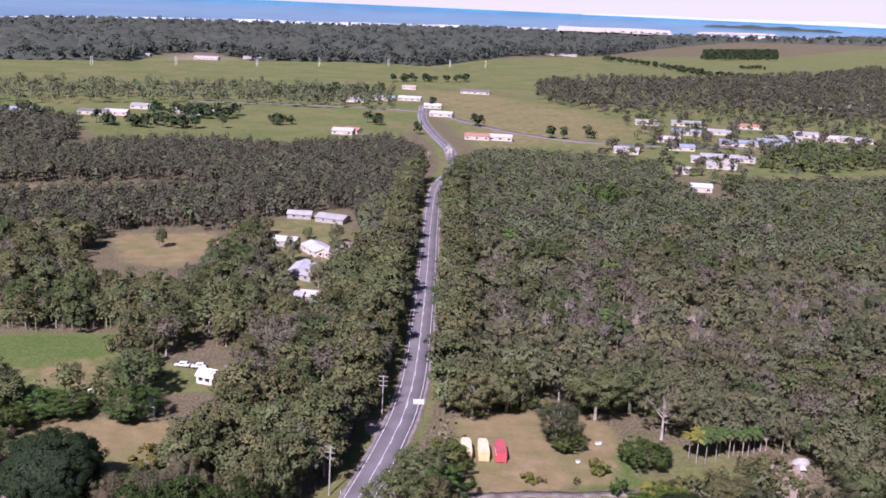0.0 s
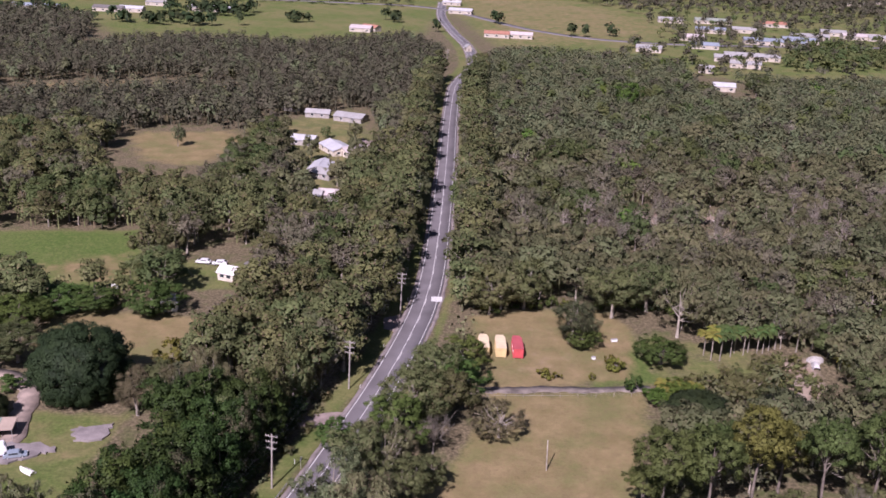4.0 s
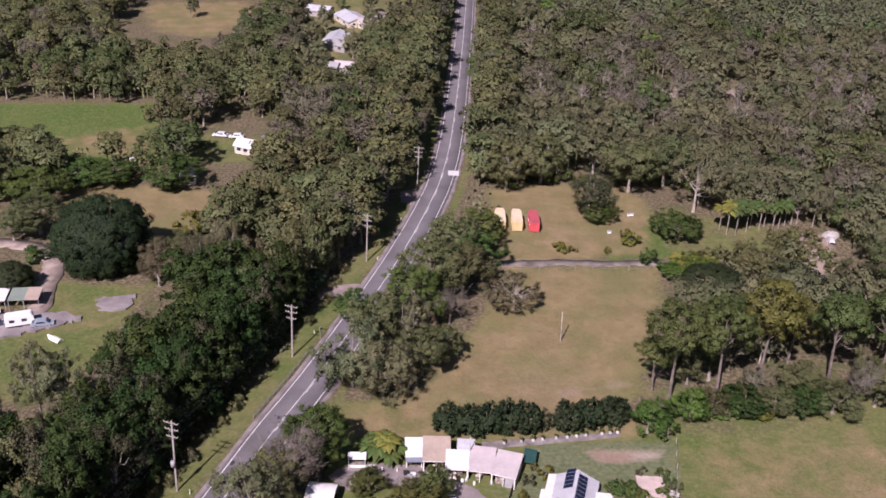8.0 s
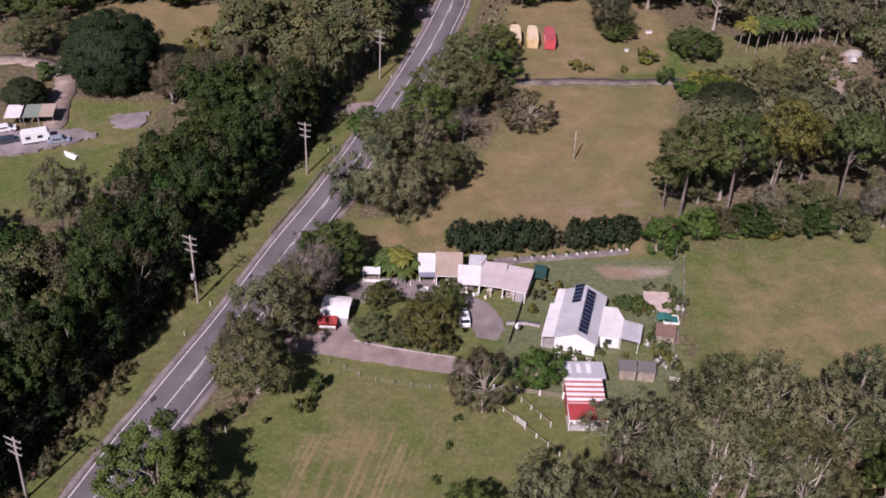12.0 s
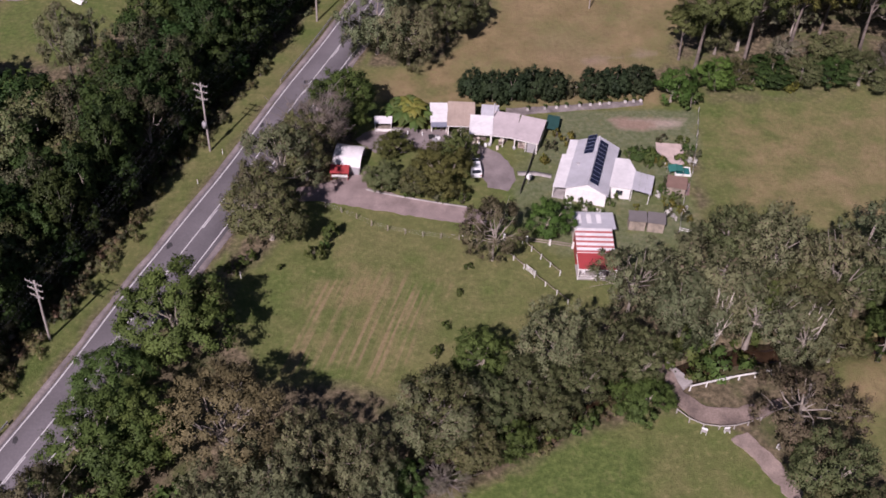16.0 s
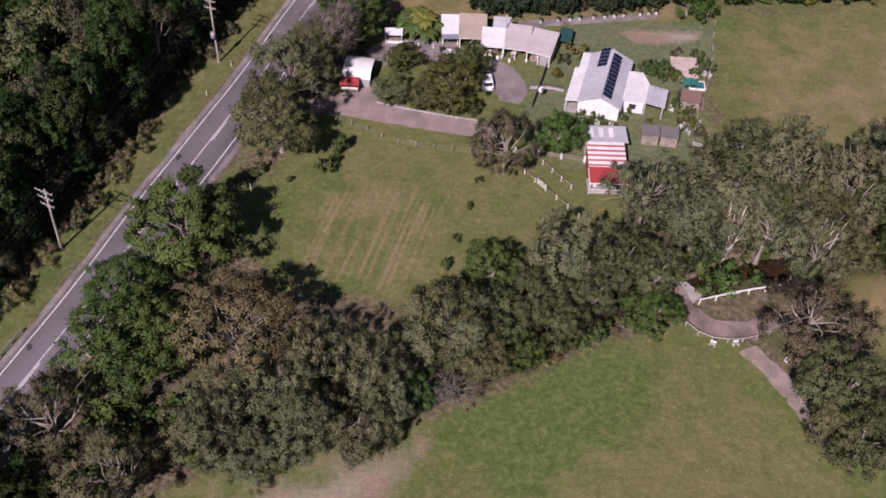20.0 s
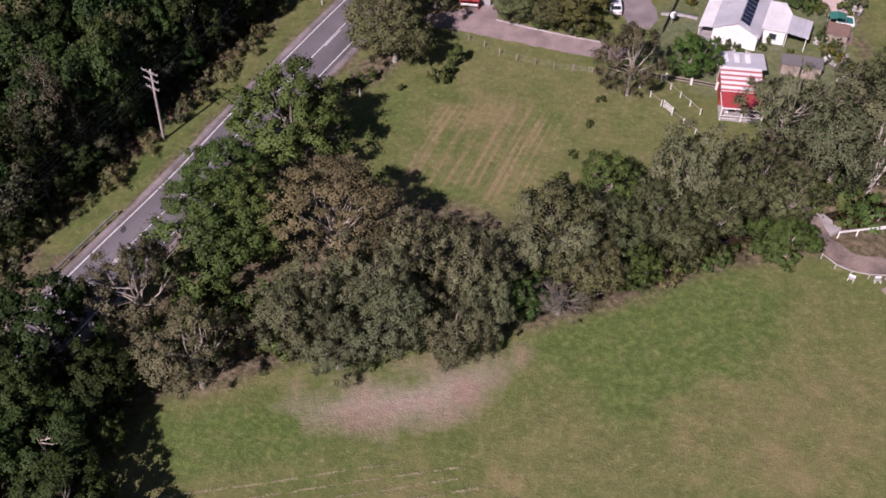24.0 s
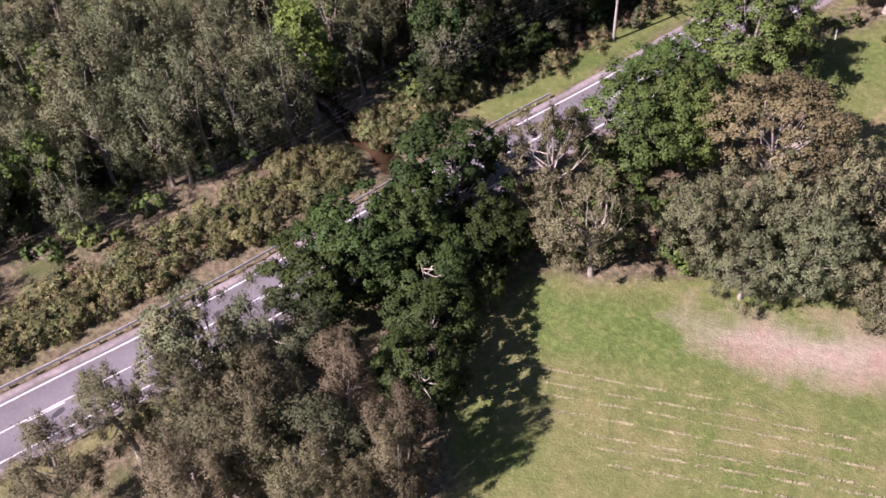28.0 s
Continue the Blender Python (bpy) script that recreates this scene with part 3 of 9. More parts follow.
part("centre_line", ribbon("centre_line", road_line, 3.08, 3.24, 0.068, 0.02, PAINT), None, road)
long_line = curve_through(ROAD_LEFT, 1.0)
run = np.concatenate([[0], np.cumsum(np.linalg.norm(np.diff(long_line, axis=0), axis=1))])
s0 = run[np.argmin(np.abs(long_line[:, 1] + 20))]
for k in range(34):
    a, b = s0 + 12 * k, s0 + 12 * k + 5.0
    piece = long_line[(run >= a) & (run <= b)]
    if len(piece) > 2:
        part("lane_dash", ribbon("lane_dash", piece, 3.34, 3.50, 0.068, 0.02, PAINT), None, road)
# small ragged blots, darker than the asphalt, spread along the lanes
ROAD_BLOT = material("dark road patch", (0.05, 0.047, 0.05), 0.8, vary=0.2)
for k in range(14):
    y = -4 + 11.5 * k + pick_patch.uniform(-4, 4)
    x = float(np.interp(y, road_line[:, 1], road_line[:, 0])) + pick_patch.choice((0.5, 0.8, 4.4, 5.0, 2.4))
    n = 9
    ring = [(x + pick_patch.uniform(0.25, 0.5) * math.cos(6.283 * i / n), y + pick_patch.uniform(0.4, 0.9) * math.sin(6.283 * i / n)) for i in range(n)]
    bm = bmesh.new()
    prism(bm, ring, 0.03, 0.066)
    part("dark_blot", bm, ROAD_BLOT, road)

# ---- trees ----
def sprays(centres, radii, lobes, per, size, r, flat=0.7, up=0.35, hang=0.0, calm=0.1, closed=False):
    """Small leaf sprays that thin out round each clump's centre: corners, faces and soft normals."""
    c = np.repeat(centres, per, axis=0)
    n = len(c)
    d = r.normal(size=(n, 3))
    d[:, 2] += up
    d /= np.linalg.norm(d, axis=1, keepdims=True)
    reach = r.normal(0.88, 0.14, (n, 1)) if closed else np.minimum(np.abs(r.normal(0.6, 0.36, (n, 1))), 1.6)
    rad = np.repeat(radii, per)[:, None] * reach
    p = c + d * rad * np.array([1, 1, 0.9])
    p[:, 2] -= hang * r.uniform(0, 1, n) ** 2
    p[:, 2] = np.maximum(p[:, 2], 0.12)
    nrm = d + (0.4 if closed else 0.5) * r.normal(size=(n, 3))
    nrm[:, 2] += 0.25
    nrm /= np.linalg.norm(nrm, axis=1, keepdims=True)
    u = np.cross(nrm, r.normal(size=(n, 3)))
    u /= np.linalg.norm(u, axis=1, keepdims=True) + 1e-9
    if hang:
        u[:, 2] -= 0.8
        u /= np.linalg.norm(u, axis=1, keepdims=True)
    w = np.cross(nrm, u)
    s = size * r.uniform(0.5, 1.35, (n, 1))
    V = np.stack([p + u * s, p - u * s * 0.55 + w * s * flat, p - u * s * 0.55 - w * s * flat + nrm * s * 0.2], 1).reshape(-1, 3)
    out = c - centres.mean(0)
    out /= np.linalg.norm(out, axis=1, keepdims=True) + 1e-6
    side = p - np.repeat(lobes, per, axis=0)
    side /= np.linalg.norm(side, axis=1, keepdims=True) + 1e-6
    shade = (0.22 * d + 0.32 * side + 0.6 * out if closed else 0.42 * d + 0.5 * side + 0.42 * out) + (0.12 if closed else 0.3) * r.normal(size=(n, 3))
    shade[:, 2] += calm
    shade /= np.linalg.norm(shade, axis=1, keepdims=True)
    return V, np.arange(3 * n).reshape(-1, 3), np.repeat(shade, 3, axis=0)


def crown_points(r, n, rx, rz, zc, hollow=0.45, low=-0.55, lobes=11, tall=1.3, spread=0.4):
    """Places for clumps: gathered in hanging lobes that stand round an uneven crown."""
    d = r.normal(size=(lobes * 6, 3))
    d /= np.linalg.norm(d, axis=1, keepdims=True)
    d = d[d[:, 2] > low]
    keep = [0]
    for i in range(1, len(d)):
        if len(keep) < lobes and min(np.linalg.norm(d[i] - d[j]) for j in keep) > 1.5 / math.sqrt(lobes):
            keep.append(i)
    d = d[keep]
    q = r.uniform(max(hollow, 0.45), 0.8, (len(d), 1))
    lc = d * q * np.array([rx, rx, rz]) + np.array([0, 0, zc])
    lr = spread * rx * r.uniform(0.7, 1.25, len(d))
    which = r.integers(0, len(d), n)
    e = r.normal(size=(n, 3)) + 0.5 * d[which]
    e /= np.linalg.norm(e, axis=1, keepdims=True)
    c = lc[which] + e * (lr[which] * r.uniform(0.5, 1.0, n) ** 0.6)[:, None] * np.array([1, 1, tall])
    c[:, 2] = np.maximum(c[:, 2], 0.25)
    return c, lc[which] - np.array([0, 0, 0.2]), lc


def make_tree(seed, h, rx, rz, zc, clumps, per, size, clump_r, trunk_r=0.22, limbs=6, lean=0.05, hang=0.0, hollow=0.45, low=-0.55, flat=0.75, bare=0, sides=6, fork=0.35, lobes=11, tall=1.3, spread=0.4, calm=0.22, closed=False):
    """Meshes of one tree, its foot at the origin: trunk with limbs, and crown."""
    r = np.random.default_rng(seed)
    c, inner, lc = crown_points(r, clumps, rx, rz, zc, hollow, low, lobes, tall, spread)
    radii = clump_r * r.uniform(0.65, 1.3, len(c))
    V, F, shade = sprays(c, radii, inner, per, size, r, flat=flat, hang=hang, calm=calm, closed=closed)
    k = np.linspace(0, 1, 7)
    top = zc + rz * 0.55
    bend = r.normal(size=2) * lean * h
    stem = np.stack([bend[0] * k ** 2 + 0.12 * np.sin(5 * k + seed), bend[1] * k ** 2 + 0.10 * np.cos(4 * k + seed), -0.25 + (top + 0.25) * k, trunk_r * (1.25 - 1.1 * k)], 1)
    stem[0, 3] *= 1.35
    paths = [stem]
    order = r.permutation(len(c))
    for i in range(min(limbs, len(lc) + len(c))):
        e = lc[i] if i < len(lc) else c[order[i - len(lc)]]
        f = r.uniform(fork, 0.75)
        b = np.array([np.interp(f, k, stem[:, j]) for j in range(4)])
        mid = (b[:3] + e) / 2 + r.normal(size=3) * 0.3 + np.array([0, 0, -0.3])
        paths.append([(*b[:3], b[3] * 0.68), (*mid, b[3] * 0.46), (*e, b[3] * 0.16)])
        for _ in range(bare):
            o = e + r.normal(size=3) * clump_r * 1.3 + np.array([0, 0, 0.4])
            paths.append([(*mid, b[3] * 0.3), (*((mid + o) / 2 + r.normal(size=3) * 0.2), b[3] * 0.19), (*o, 0.025)])
    tv, tf = tubes(paths, sides)
    tf = np.vstack([tf[:, [0, 1, 2]], tf[:, [0, 2, 3]]])
    leaves = mesh_of("crown", V, F)
    soft_normals(leaves, shade)
    return mesh_of("trunk", tv, tf, smooth=True), leaves


KINDS = {}


def kind_of_tree(key, name, label, bark, leaf, variants, **kw):
    """Several variants of one species, with the height and crown radius they were drawn for."""
    made = []
    for i in range(variants):
        t, c = make_tree(hash_of(key) + i, **kw)
        t.materials.append(bark)
        c.materials.append(leaf)
        made.append((t, c))
    KINDS[key] = (name, label, made, kw["h"], kw["rx"])


def hash_of(key):
    return sum(ord(ch) * 31 ** i for i, ch in enumerate(key)) % 100003


pick = random.Random(11)


def plant(key, x, y, h=None, rx=None, z=0.0, group="", label=""):
    name, lab, made, h0, r0 = KINDS[key]
    t, c = made[pick.randrange(len(made))]
    h = h or h0 * pick.uniform(0.85, 1.15)
    rx = rx or r0 * h / h0 * pick.uniform(0.9, 1.1)
    ob = thing(name, x, y, z, pick.uniform(0, 360), label or lab, "tree" if "shrub" not in name and "hedge" not in name else "shrub", group)
    ob.scale = (rx / r0, rx / r0, h / h0)
    part("trunk", t, None, ob)
    part("crown", c, None, ob)
    return ob


# near kinds
kind_of_tree("gum", "gum_tree", "olive-green gum tree with a broken spreading crown", BARK_PALE, LEAF_GUM, 3, h=13, rx=4.2, rz=5.0, zc=7.6, low=-0.85, clumps=168, per=174, size=0.119, clump_r=0.634, trunk_r=0.2, limbs=14, hang=0.5, lobes=15, tall=1.5)
kind_of_tree("grey", "gum_tree", "grey-green gum tree with drooping leaf clumps", BARK_PALE, LEAF_GREY, 3, h=12, rx=4.4, rz=4.4, zc=6.6, clumps=180, per=174, size=0.111, clump_r=0.594, trunk_r=0.2, limbs=12, hang=1.0, low=-0.9, lobes=19, tall=1.7, spread=0.432)
kind_of_tree("open", "gum_tree", "open gum tree with pale bare limbs showing", BARK_PALE, LEAF_GREY, 3, h=12, rx=4.4, rz=4.0, zc=7.6, low=-0.6, clumps=116, per=174, size=0.111, clump_r=0.594, trunk_r=0.2, limbs=18, bare=1, hollow=0.6, hang=0.5, lobes=11, tall=1.2, spread=0.41)
kind_of_tree("thin", "gum_tree", "thin grey-brown gum tree with pale upright limbs", BARK_PALE, LEAF_BUFF, 2, h=12, rx=4.4, rz=4.6, zc=6.8, low=-0.85, clumps=116, per=174, size=0.111, clump_r=0.594, trunk_r=0.2, limbs=18, bare=1, hollow=0.6, hang=0.5, lobes=15, tall=1.2, spread=0.41)
kind_of_tree("ghost", "gum_tree", "slender gum with several bright white stems", BARK_WHITE, LEAF_GREY, 1, h=13, rx=2.4, rz=3.6, zc=8.8, low=-0.5, clumps=30, per=120, size=0.11, clump_r=0.5, trunk_r=0.24, limbs=9, bare=1, fork=0.12, lobes=7, hang=0.4)
kind_of_tree("bronze", "gum_tree", "bronze-leaved gum tree with pale upright limbs", BARK_PALE, LEAF_BROWN, 3, h=13, rx=4.2, rz=3.4, zc=9.0, clumps=120, per=189, size=0.111, clump_r=0.634, trunk_r=0.2, limbs=22, hollow=0.7, fork=0.15, low=0.0, lobes=16, tall=0.9, spread=0.497)
kind_of_tree("green", "broadleaf_tree", "dense dark-green broadleaf tree", BARK, LEAF_GREEN, 3, h=12, rx=4.4, rz=4.8, zc=6.4, clumps=192, per=174, size=0.125, clump_r=0.673, trunk_r=0.3, limbs=8, low=-0.95, hollow=0.6, lobes=26, tall=1.15, spread=0.48)
kind_of_tree("olive", "broadleaf_tree", "dense olive-green garden tree", BARK, LEAF_OLIVE, 2, h=12, rx=4.4, rz=4.8, zc=6.4, clumps=192, per=174, size=0.125, clump_r=0.673, trunk_r=0.3, limbs=8, low=-0.95, hollow=0.6, lobes=26, tall=1.15, spread=0.48)
kind_of_tree("deep", "broadleaf_tree", "deep-green tree with a ragged dark crown", BARK, LEAF_PITCH, 3, h=12.5, rx=4.0, rz=5.2, zc=6.8, clumps=180, per=174, size=0.15, clump_r=0.634, trunk_r=0.28, limbs=9, low=-0.85, hollow=0.6, lobes=22, tall=1.3, spread=0.5)
kind_of_tree("sheoak", "she_oak_tree", "tall narrow she-oak with drooping brown-green foliage", BARK_PALE, LEAF_SHE, 3, h=14, rx=2.8, rz=5.2, zc=8.6, clumps=108, per=189, size=0.125, clump_r=0.554, trunk_r=0.22, limbs=12, hang=1.2, low=-0.9, flat=0.3, lobes=12, spread=0.508, tall=1.8)
kind_of_tree("dense", "fig_tree", "large round dark-green dense-crowned tree", BARK, LEAF_DARK, 1, h=13, rx=9.4, rz=7.4, zc=5.4, clumps=840, per=197, size=0.15, clump_r=0.911, trunk_r=0.6, limbs=8, low=-0.6, hollow=0.79, lobes=110, tall=1.0, spread=0.205, closed=True)
kind_of_tree("bare", "bare_tree", "grey leafless tree with fine dry twigs", BARK_TWIG, LEAF_DEAD, 2, h=10, rx=4.2, rz=3.2, zc=6.6, clumps=60, per=260, size=0.125, clump_r=0.9, trunk_r=0.22, limbs=34, bare=3, flat=0.2, low=-0.3, lobes=14)
kind_of_tree("pine", "pine_tree", "tall pine with a clear trunk and high rounded crown", BARK_PINE, LEAF_PINE, 3, h=19, rx=4.4, rz=4.9, zc=13.2, clumps=180, per=159, size=0.133, clump_r=0.673, trunk_r=0.27, limbs=14, low=-0.6, hollow=0.5, lean=0.02, lobes=17, tall=1.15, spread=0.454, fork=0.5)
kind_of_tree("pine_gold", "pine_tree", "tall yellow-green pine with a clear trunk and high rounded crown", BARK_PINE, LEAF_PINE_GOLD, 2, h=19, rx=4.4, rz=4.9, zc=13.2, clumps=180, per=159, size=0.133, clump_r=0.673, trunk_r=0.27, limbs=14, low=-0.6, hollow=0.5, lean=0.02, lobes=17, tall=1.15, spread=0.454, fork=0.5)
kind_of_tree("shrub", "shrub", "leafy green shrub on open grass", BARK, LEAF_GREEN, 3, h=2.4, rx=1.4, rz=1.1, zc=1.25, clumps=40, per=68, size=0.109, clump_r=0.274, trunk_r=0.06, limbs=5, low=-0.9, lobes=6)
kind_of_tree("yellow", "shrub", "yellow-green leafy garden shrub", BARK, LEAF_BRIGHT, 2, h=2.6, rx=1.7, rz=1.2, zc=1.35, clumps=48, per=68, size=0.122, clump_r=0.302, trunk_r=0.06, limbs=5, low=-0.9, lobes=6)
kind_of_tree("scrub", "shrub", "scruffy grey-brown roadside shrub", BARK, LEAF_SHE, 3, h=2.2, rx=1.5, rz=1.0, zc=1.05, clumps=16, per=72, size=0.15, clump_r=0.4, trunk_r=0.05, limbs=6, low=-0.9, lobes=5)
kind_of_tree("hedge", "hedge_shrub", "dense dark clipped hedge shrub", BARK, LEAF_DARK, 2, h=5.0, rx=2.7, rz=2.6, zc=2.5, clumps=220, per=65, size=0.151, clump_r=0.432, trunk_r=0.1, limbs=4, low=-0.95, hollow=0.7, lobes=36, tall=1.0, spread=0.38)
kind_of_tree("drab", "gum_tree", "tall slim grey-brown tree with fine drooping foliage", BARK_PALE, LEAF_BUFF, 3, h=13, rx=2.9, rz=5.0, zc=8.0, clumps=124, per=207, size=0.106, clump_r=0.554, trunk_r=0.2, limbs=14, hang=1.1, low=-0.85, flat=0.35, lobes=13, spread=0.486, tall=1.7)
kind_of_tree("lime", "broadleaf_tree", "bright fresh-green rounded tree", BARK, LEAF_LIME, 2, h=8, rx=3.2, rz=3.2, zc=4.6, clumps=120, per=159, size=0.111, clump_r=0.554, trunk_r=0.2, limbs=8, low=-0.85, lobes=14, spread=0.454)
# further off, with coarser sprays
kind_of_tree("gum_far", "gum_tree", "olive-green forest gum tree", BARK_PALE, LEAF_FOREST, 5, h=12.5, rx=5.0, rz=4.0, zc=7.8, low=-0.75, clumps=80, per=46, size=0.29, clump_r=0.85, trunk_r=0.24, limbs=9, sides=4, spread=0.42, lobes=13, tall=1.05, calm=0.8, closed=True, flat=0.85)
kind_of_tree("gum_west", "gum_tree", "dark olive gum tree of the western woods", BARK_PALE, LEAF_GUM, 3, h=12.5, rx=5.0, rz=4.0, zc=7.8, low=-0.75, clumps=80, per=46, size=0.29, clump_r=0.85, trunk_r=0.24, limbs=9, sides=4, spread=0.42, lobes=13, tall=1.05, calm=0.8, closed=True, flat=0.85)
kind_of_tree("grey_far", "gum_tree", "thin grey-brown forest gum tree", BARK_PALE, LEAF_DRAB, 4, h=12, rx=4.4, rz=3.6, zc=7.8, low=-0.6, clumps=40, per=56, size=0.25, clump_r=0.9, trunk_r=0.24, limbs=13, sides=4, spread=0.45, lobes=11, tall=1.2, bare=1, calm=0.8, closed=True)
kind_of_tree("green_far", "broadleaf_tree", "dense green forest tree", BARK, LEAF_FOREST_GREEN, 3, h=12, rx=4.8, rz=4.4, zc=6.8, clumps=60, per=54, size=0.29, clump_r=0.95, trunk_r=0.24, limbs=4, low=-0.8, hollow=0.6, sides=4, spread=0.42, lobes=14, tall=1.1, calm=0.8, closed=True, flat=0.85)
kind_of_tree("sheoak_far", "she_oak_tree", "slender dark she-oak", BARK_PALE, LEAF_SHE, 4, h=14, rx=2.6, rz=5.0, zc=8.8, clumps=34, per=56, size=0.3, clump_r=0.75, trunk_r=0.2, limbs=8, low=-0.9, flat=0.6, sides=4, spread=0.5, lobes=8, tall=1.7, calm=0.8, closed=True)
kind_of_tree("under", "shrub", "low dark forest undergrowth", BARK, LEAF_GREEN, 4, h=2.6, rx=2.0, rz=1.4, zc=1.1, clumps=14, per=34, size=0.26, clump_r=0.6, trunk_r=0.05, limbs=2, low=-0.7, sides=3, lobes=4)
kind_of_tree("tussock", "shrub", "rough roadside scrub and reeds", BARK, LEAF_RUSH, 4, h=1.6, rx=1.3, rz=0.8, zc=0.7, clumps=12, per=56, size=0.14, clump_r=0.38, trunk_r=0.04, limbs=2, low=-0.7, sides=3, flat=0.3, lobes=4)
kind_of_tree("bushes", "shrub", "olive and bright green roadside bushes", BARK, LEAF_BUSH, 4, h=2.4, rx=1.6, rz=1.0, zc=1.0, clumps=20, per=60, size=0.13, clump_r=0.42, trunk_r=0.04, limbs=3, low=-0.7, sides=3, flat=0.5, lobes=5)
kind_of_tree("sheoak_mid", "she_oak_tree", "tall narrow she-oak with drooping brown-green foliage", BARK_PALE, LEAF_SHE_DARK, 5, h=14, rx=2.7, rz=5.2, zc=8.6, clumps=60, per=90, size=0.195, clump_r=0.702, trunk_r=0.2, limbs=8, hang=1.0, low=-0.9, flat=0.4, sides=5, lobes=10, spread=0.47, tall=1.8)
kind_of_tree("green_mid", "broadleaf_tree", "deep-green pointed roadside tree", BARK, LEAF_PITCH, 4, h=14, rx=3.6, rz=6.2, zc=7.4, clumps=96, per=87, size=0.211, clump_r=0.778, trunk_r=0.28, limbs=6, low=-0.9, hollow=0.6, sides=5, lobes=18, tall=1.25, spread=0.43)
kind_of_tree("green_bright", "broadleaf_tree", "fresh-green bushy tree in the swamp wood", BARK, LEAF_LIME, 2, h=14, rx=3.6, rz=6.2, zc=7.4, clumps=84, per=87, size=0.211, clump_r=0.778, trunk_r=0.28, limbs=6, low=-0.9, hollow=0.6, sides=5, lobes=14, tall=1.25, spread=0.43)
kind_of_tree("gum_mid", "gum_tree", "olive-green gum tree beside the road", BARK_PALE, LEAF_GUM, 4, h=13, rx=4.0, rz=5.0, zc=7.6, low=-0.85, clumps=84, per=87, size=0.203, clump_r=0.756, trunk_r=0.24, limbs=10, sides=5, lobes=12, spread=0.47, tall=1.5)
kind_of_tree("swamp", "gum_tree", "slim grey-leaved swamp tree with a pale trunk", BARK_PALE, LEAF_SWAMP, 5, h=13, rx=3.5, rz=5.4, zc=7.4, low=-0.95, clumps=96, per=104, size=0.135, clump_r=0.7, trunk_r=0.2, limbs=12, sides=5, lobes=15, spread=0.47, tall=1.6, hang=1.1, flat=0.45)
kind_of_tree("reeds", "shrub", "tuft of dry straw-coloured reeds", BARK, LEAF_STRAW, 3, h=1.5, rx=1.1, rz=0.7, zc=0.65, clumps=7, per=40, size=0.19, clump_r=0.38, trunk_r=0.03, limbs=1, low=-0.7, sides=3, flat=0.2, lobes=4)
kind_of_tree("canopy_far", "gum_tree", "spreading forest gum with a flat-topped crown", BARK_PALE, LEAF_FOREST, 5, h=11, rx=5.6, rz=3.2, zc=6.9, clumps=84, per=44, size=0.29, clump_r=0.85, trunk_r=0.22, limbs=8, sides=4, low=-0.5, spread=0.4, lobes=14, tall=0.8, calm=0.8, closed=True, flat=0.85)
kind_of_tree("dry_far", "bare_tree", "pale thin-crowned forest tree with bare limbs", BARK_PALE, LEAF_DEAD, 3, h=11, rx=3.6, rz=3.4, zc=7.2, clumps=26, per=90, size=0.16, clump_r=0.8, trunk_r=0.26, limbs=20, sides=4, low=-0.5, lobes=9, bare=2, flat=0.3, calm=0.45)

# ---- trees that stand out, by their foot, height and crown radius ----
ROADSIDE = [
    ("green", -38.0, 82.2, 13.5, 6.7), ("gum", -35.6, 86.0, 9.5, 3.9), ("green", -41.4, 62.3, 13.5, 6.5), ("green", -37.0, 65.2, 12.5, 4.4),
    ("green", -43.4, 72.4, 10.5, 4.7), ("bronze", -27.5, 66.4, 13.0, 6.2), ("grey", -28.5, 53.0, 10.5, 4.4), ("grey", -26.0, 58.3, 11.0, 4.5),
    ("grey", -21.3, 61.0, 12.0, 4.8), ("grey", -16.8, 65.0, 12.0, 4.5), ("grey", -11.0, 63.8, 11.5, 4.5), ("grey", -18.3, 55.5, 9.5, 4.9),
    ("grey", -11.5, 56.8, 9.5, 4.4), ("grey", -23.2, 51.7, 8.0, 4.0), ("grey", -8.1, 59.5, 9.0, 3.5), ("thin", -36.8, 46.4, 12.0, 5.4),
    ("thin", -45.1, 52.5, 14.0, 4.8), ("deep", -52.6, 45.3, 13.0, 5.7), ("deep", -54.3, 33.4, 12.5, 4.9), ("deep", -52.0, 37.4, 11.0, 3.8),
    ("deep", -46.5, 42.3, 9.0, 4.1), ("deep", -47.4, 34.3, 10.0, 4.3), ("deep", -55.8, 28.9, 10.0, 5.2), ("open", -57.4, 15.3, 13.0, 5.0),
    ("sheoak", -52.3, 18.6, 13.0, 4.4), ("drab", -44.7, 19.6, 13.0, 3.2),
]
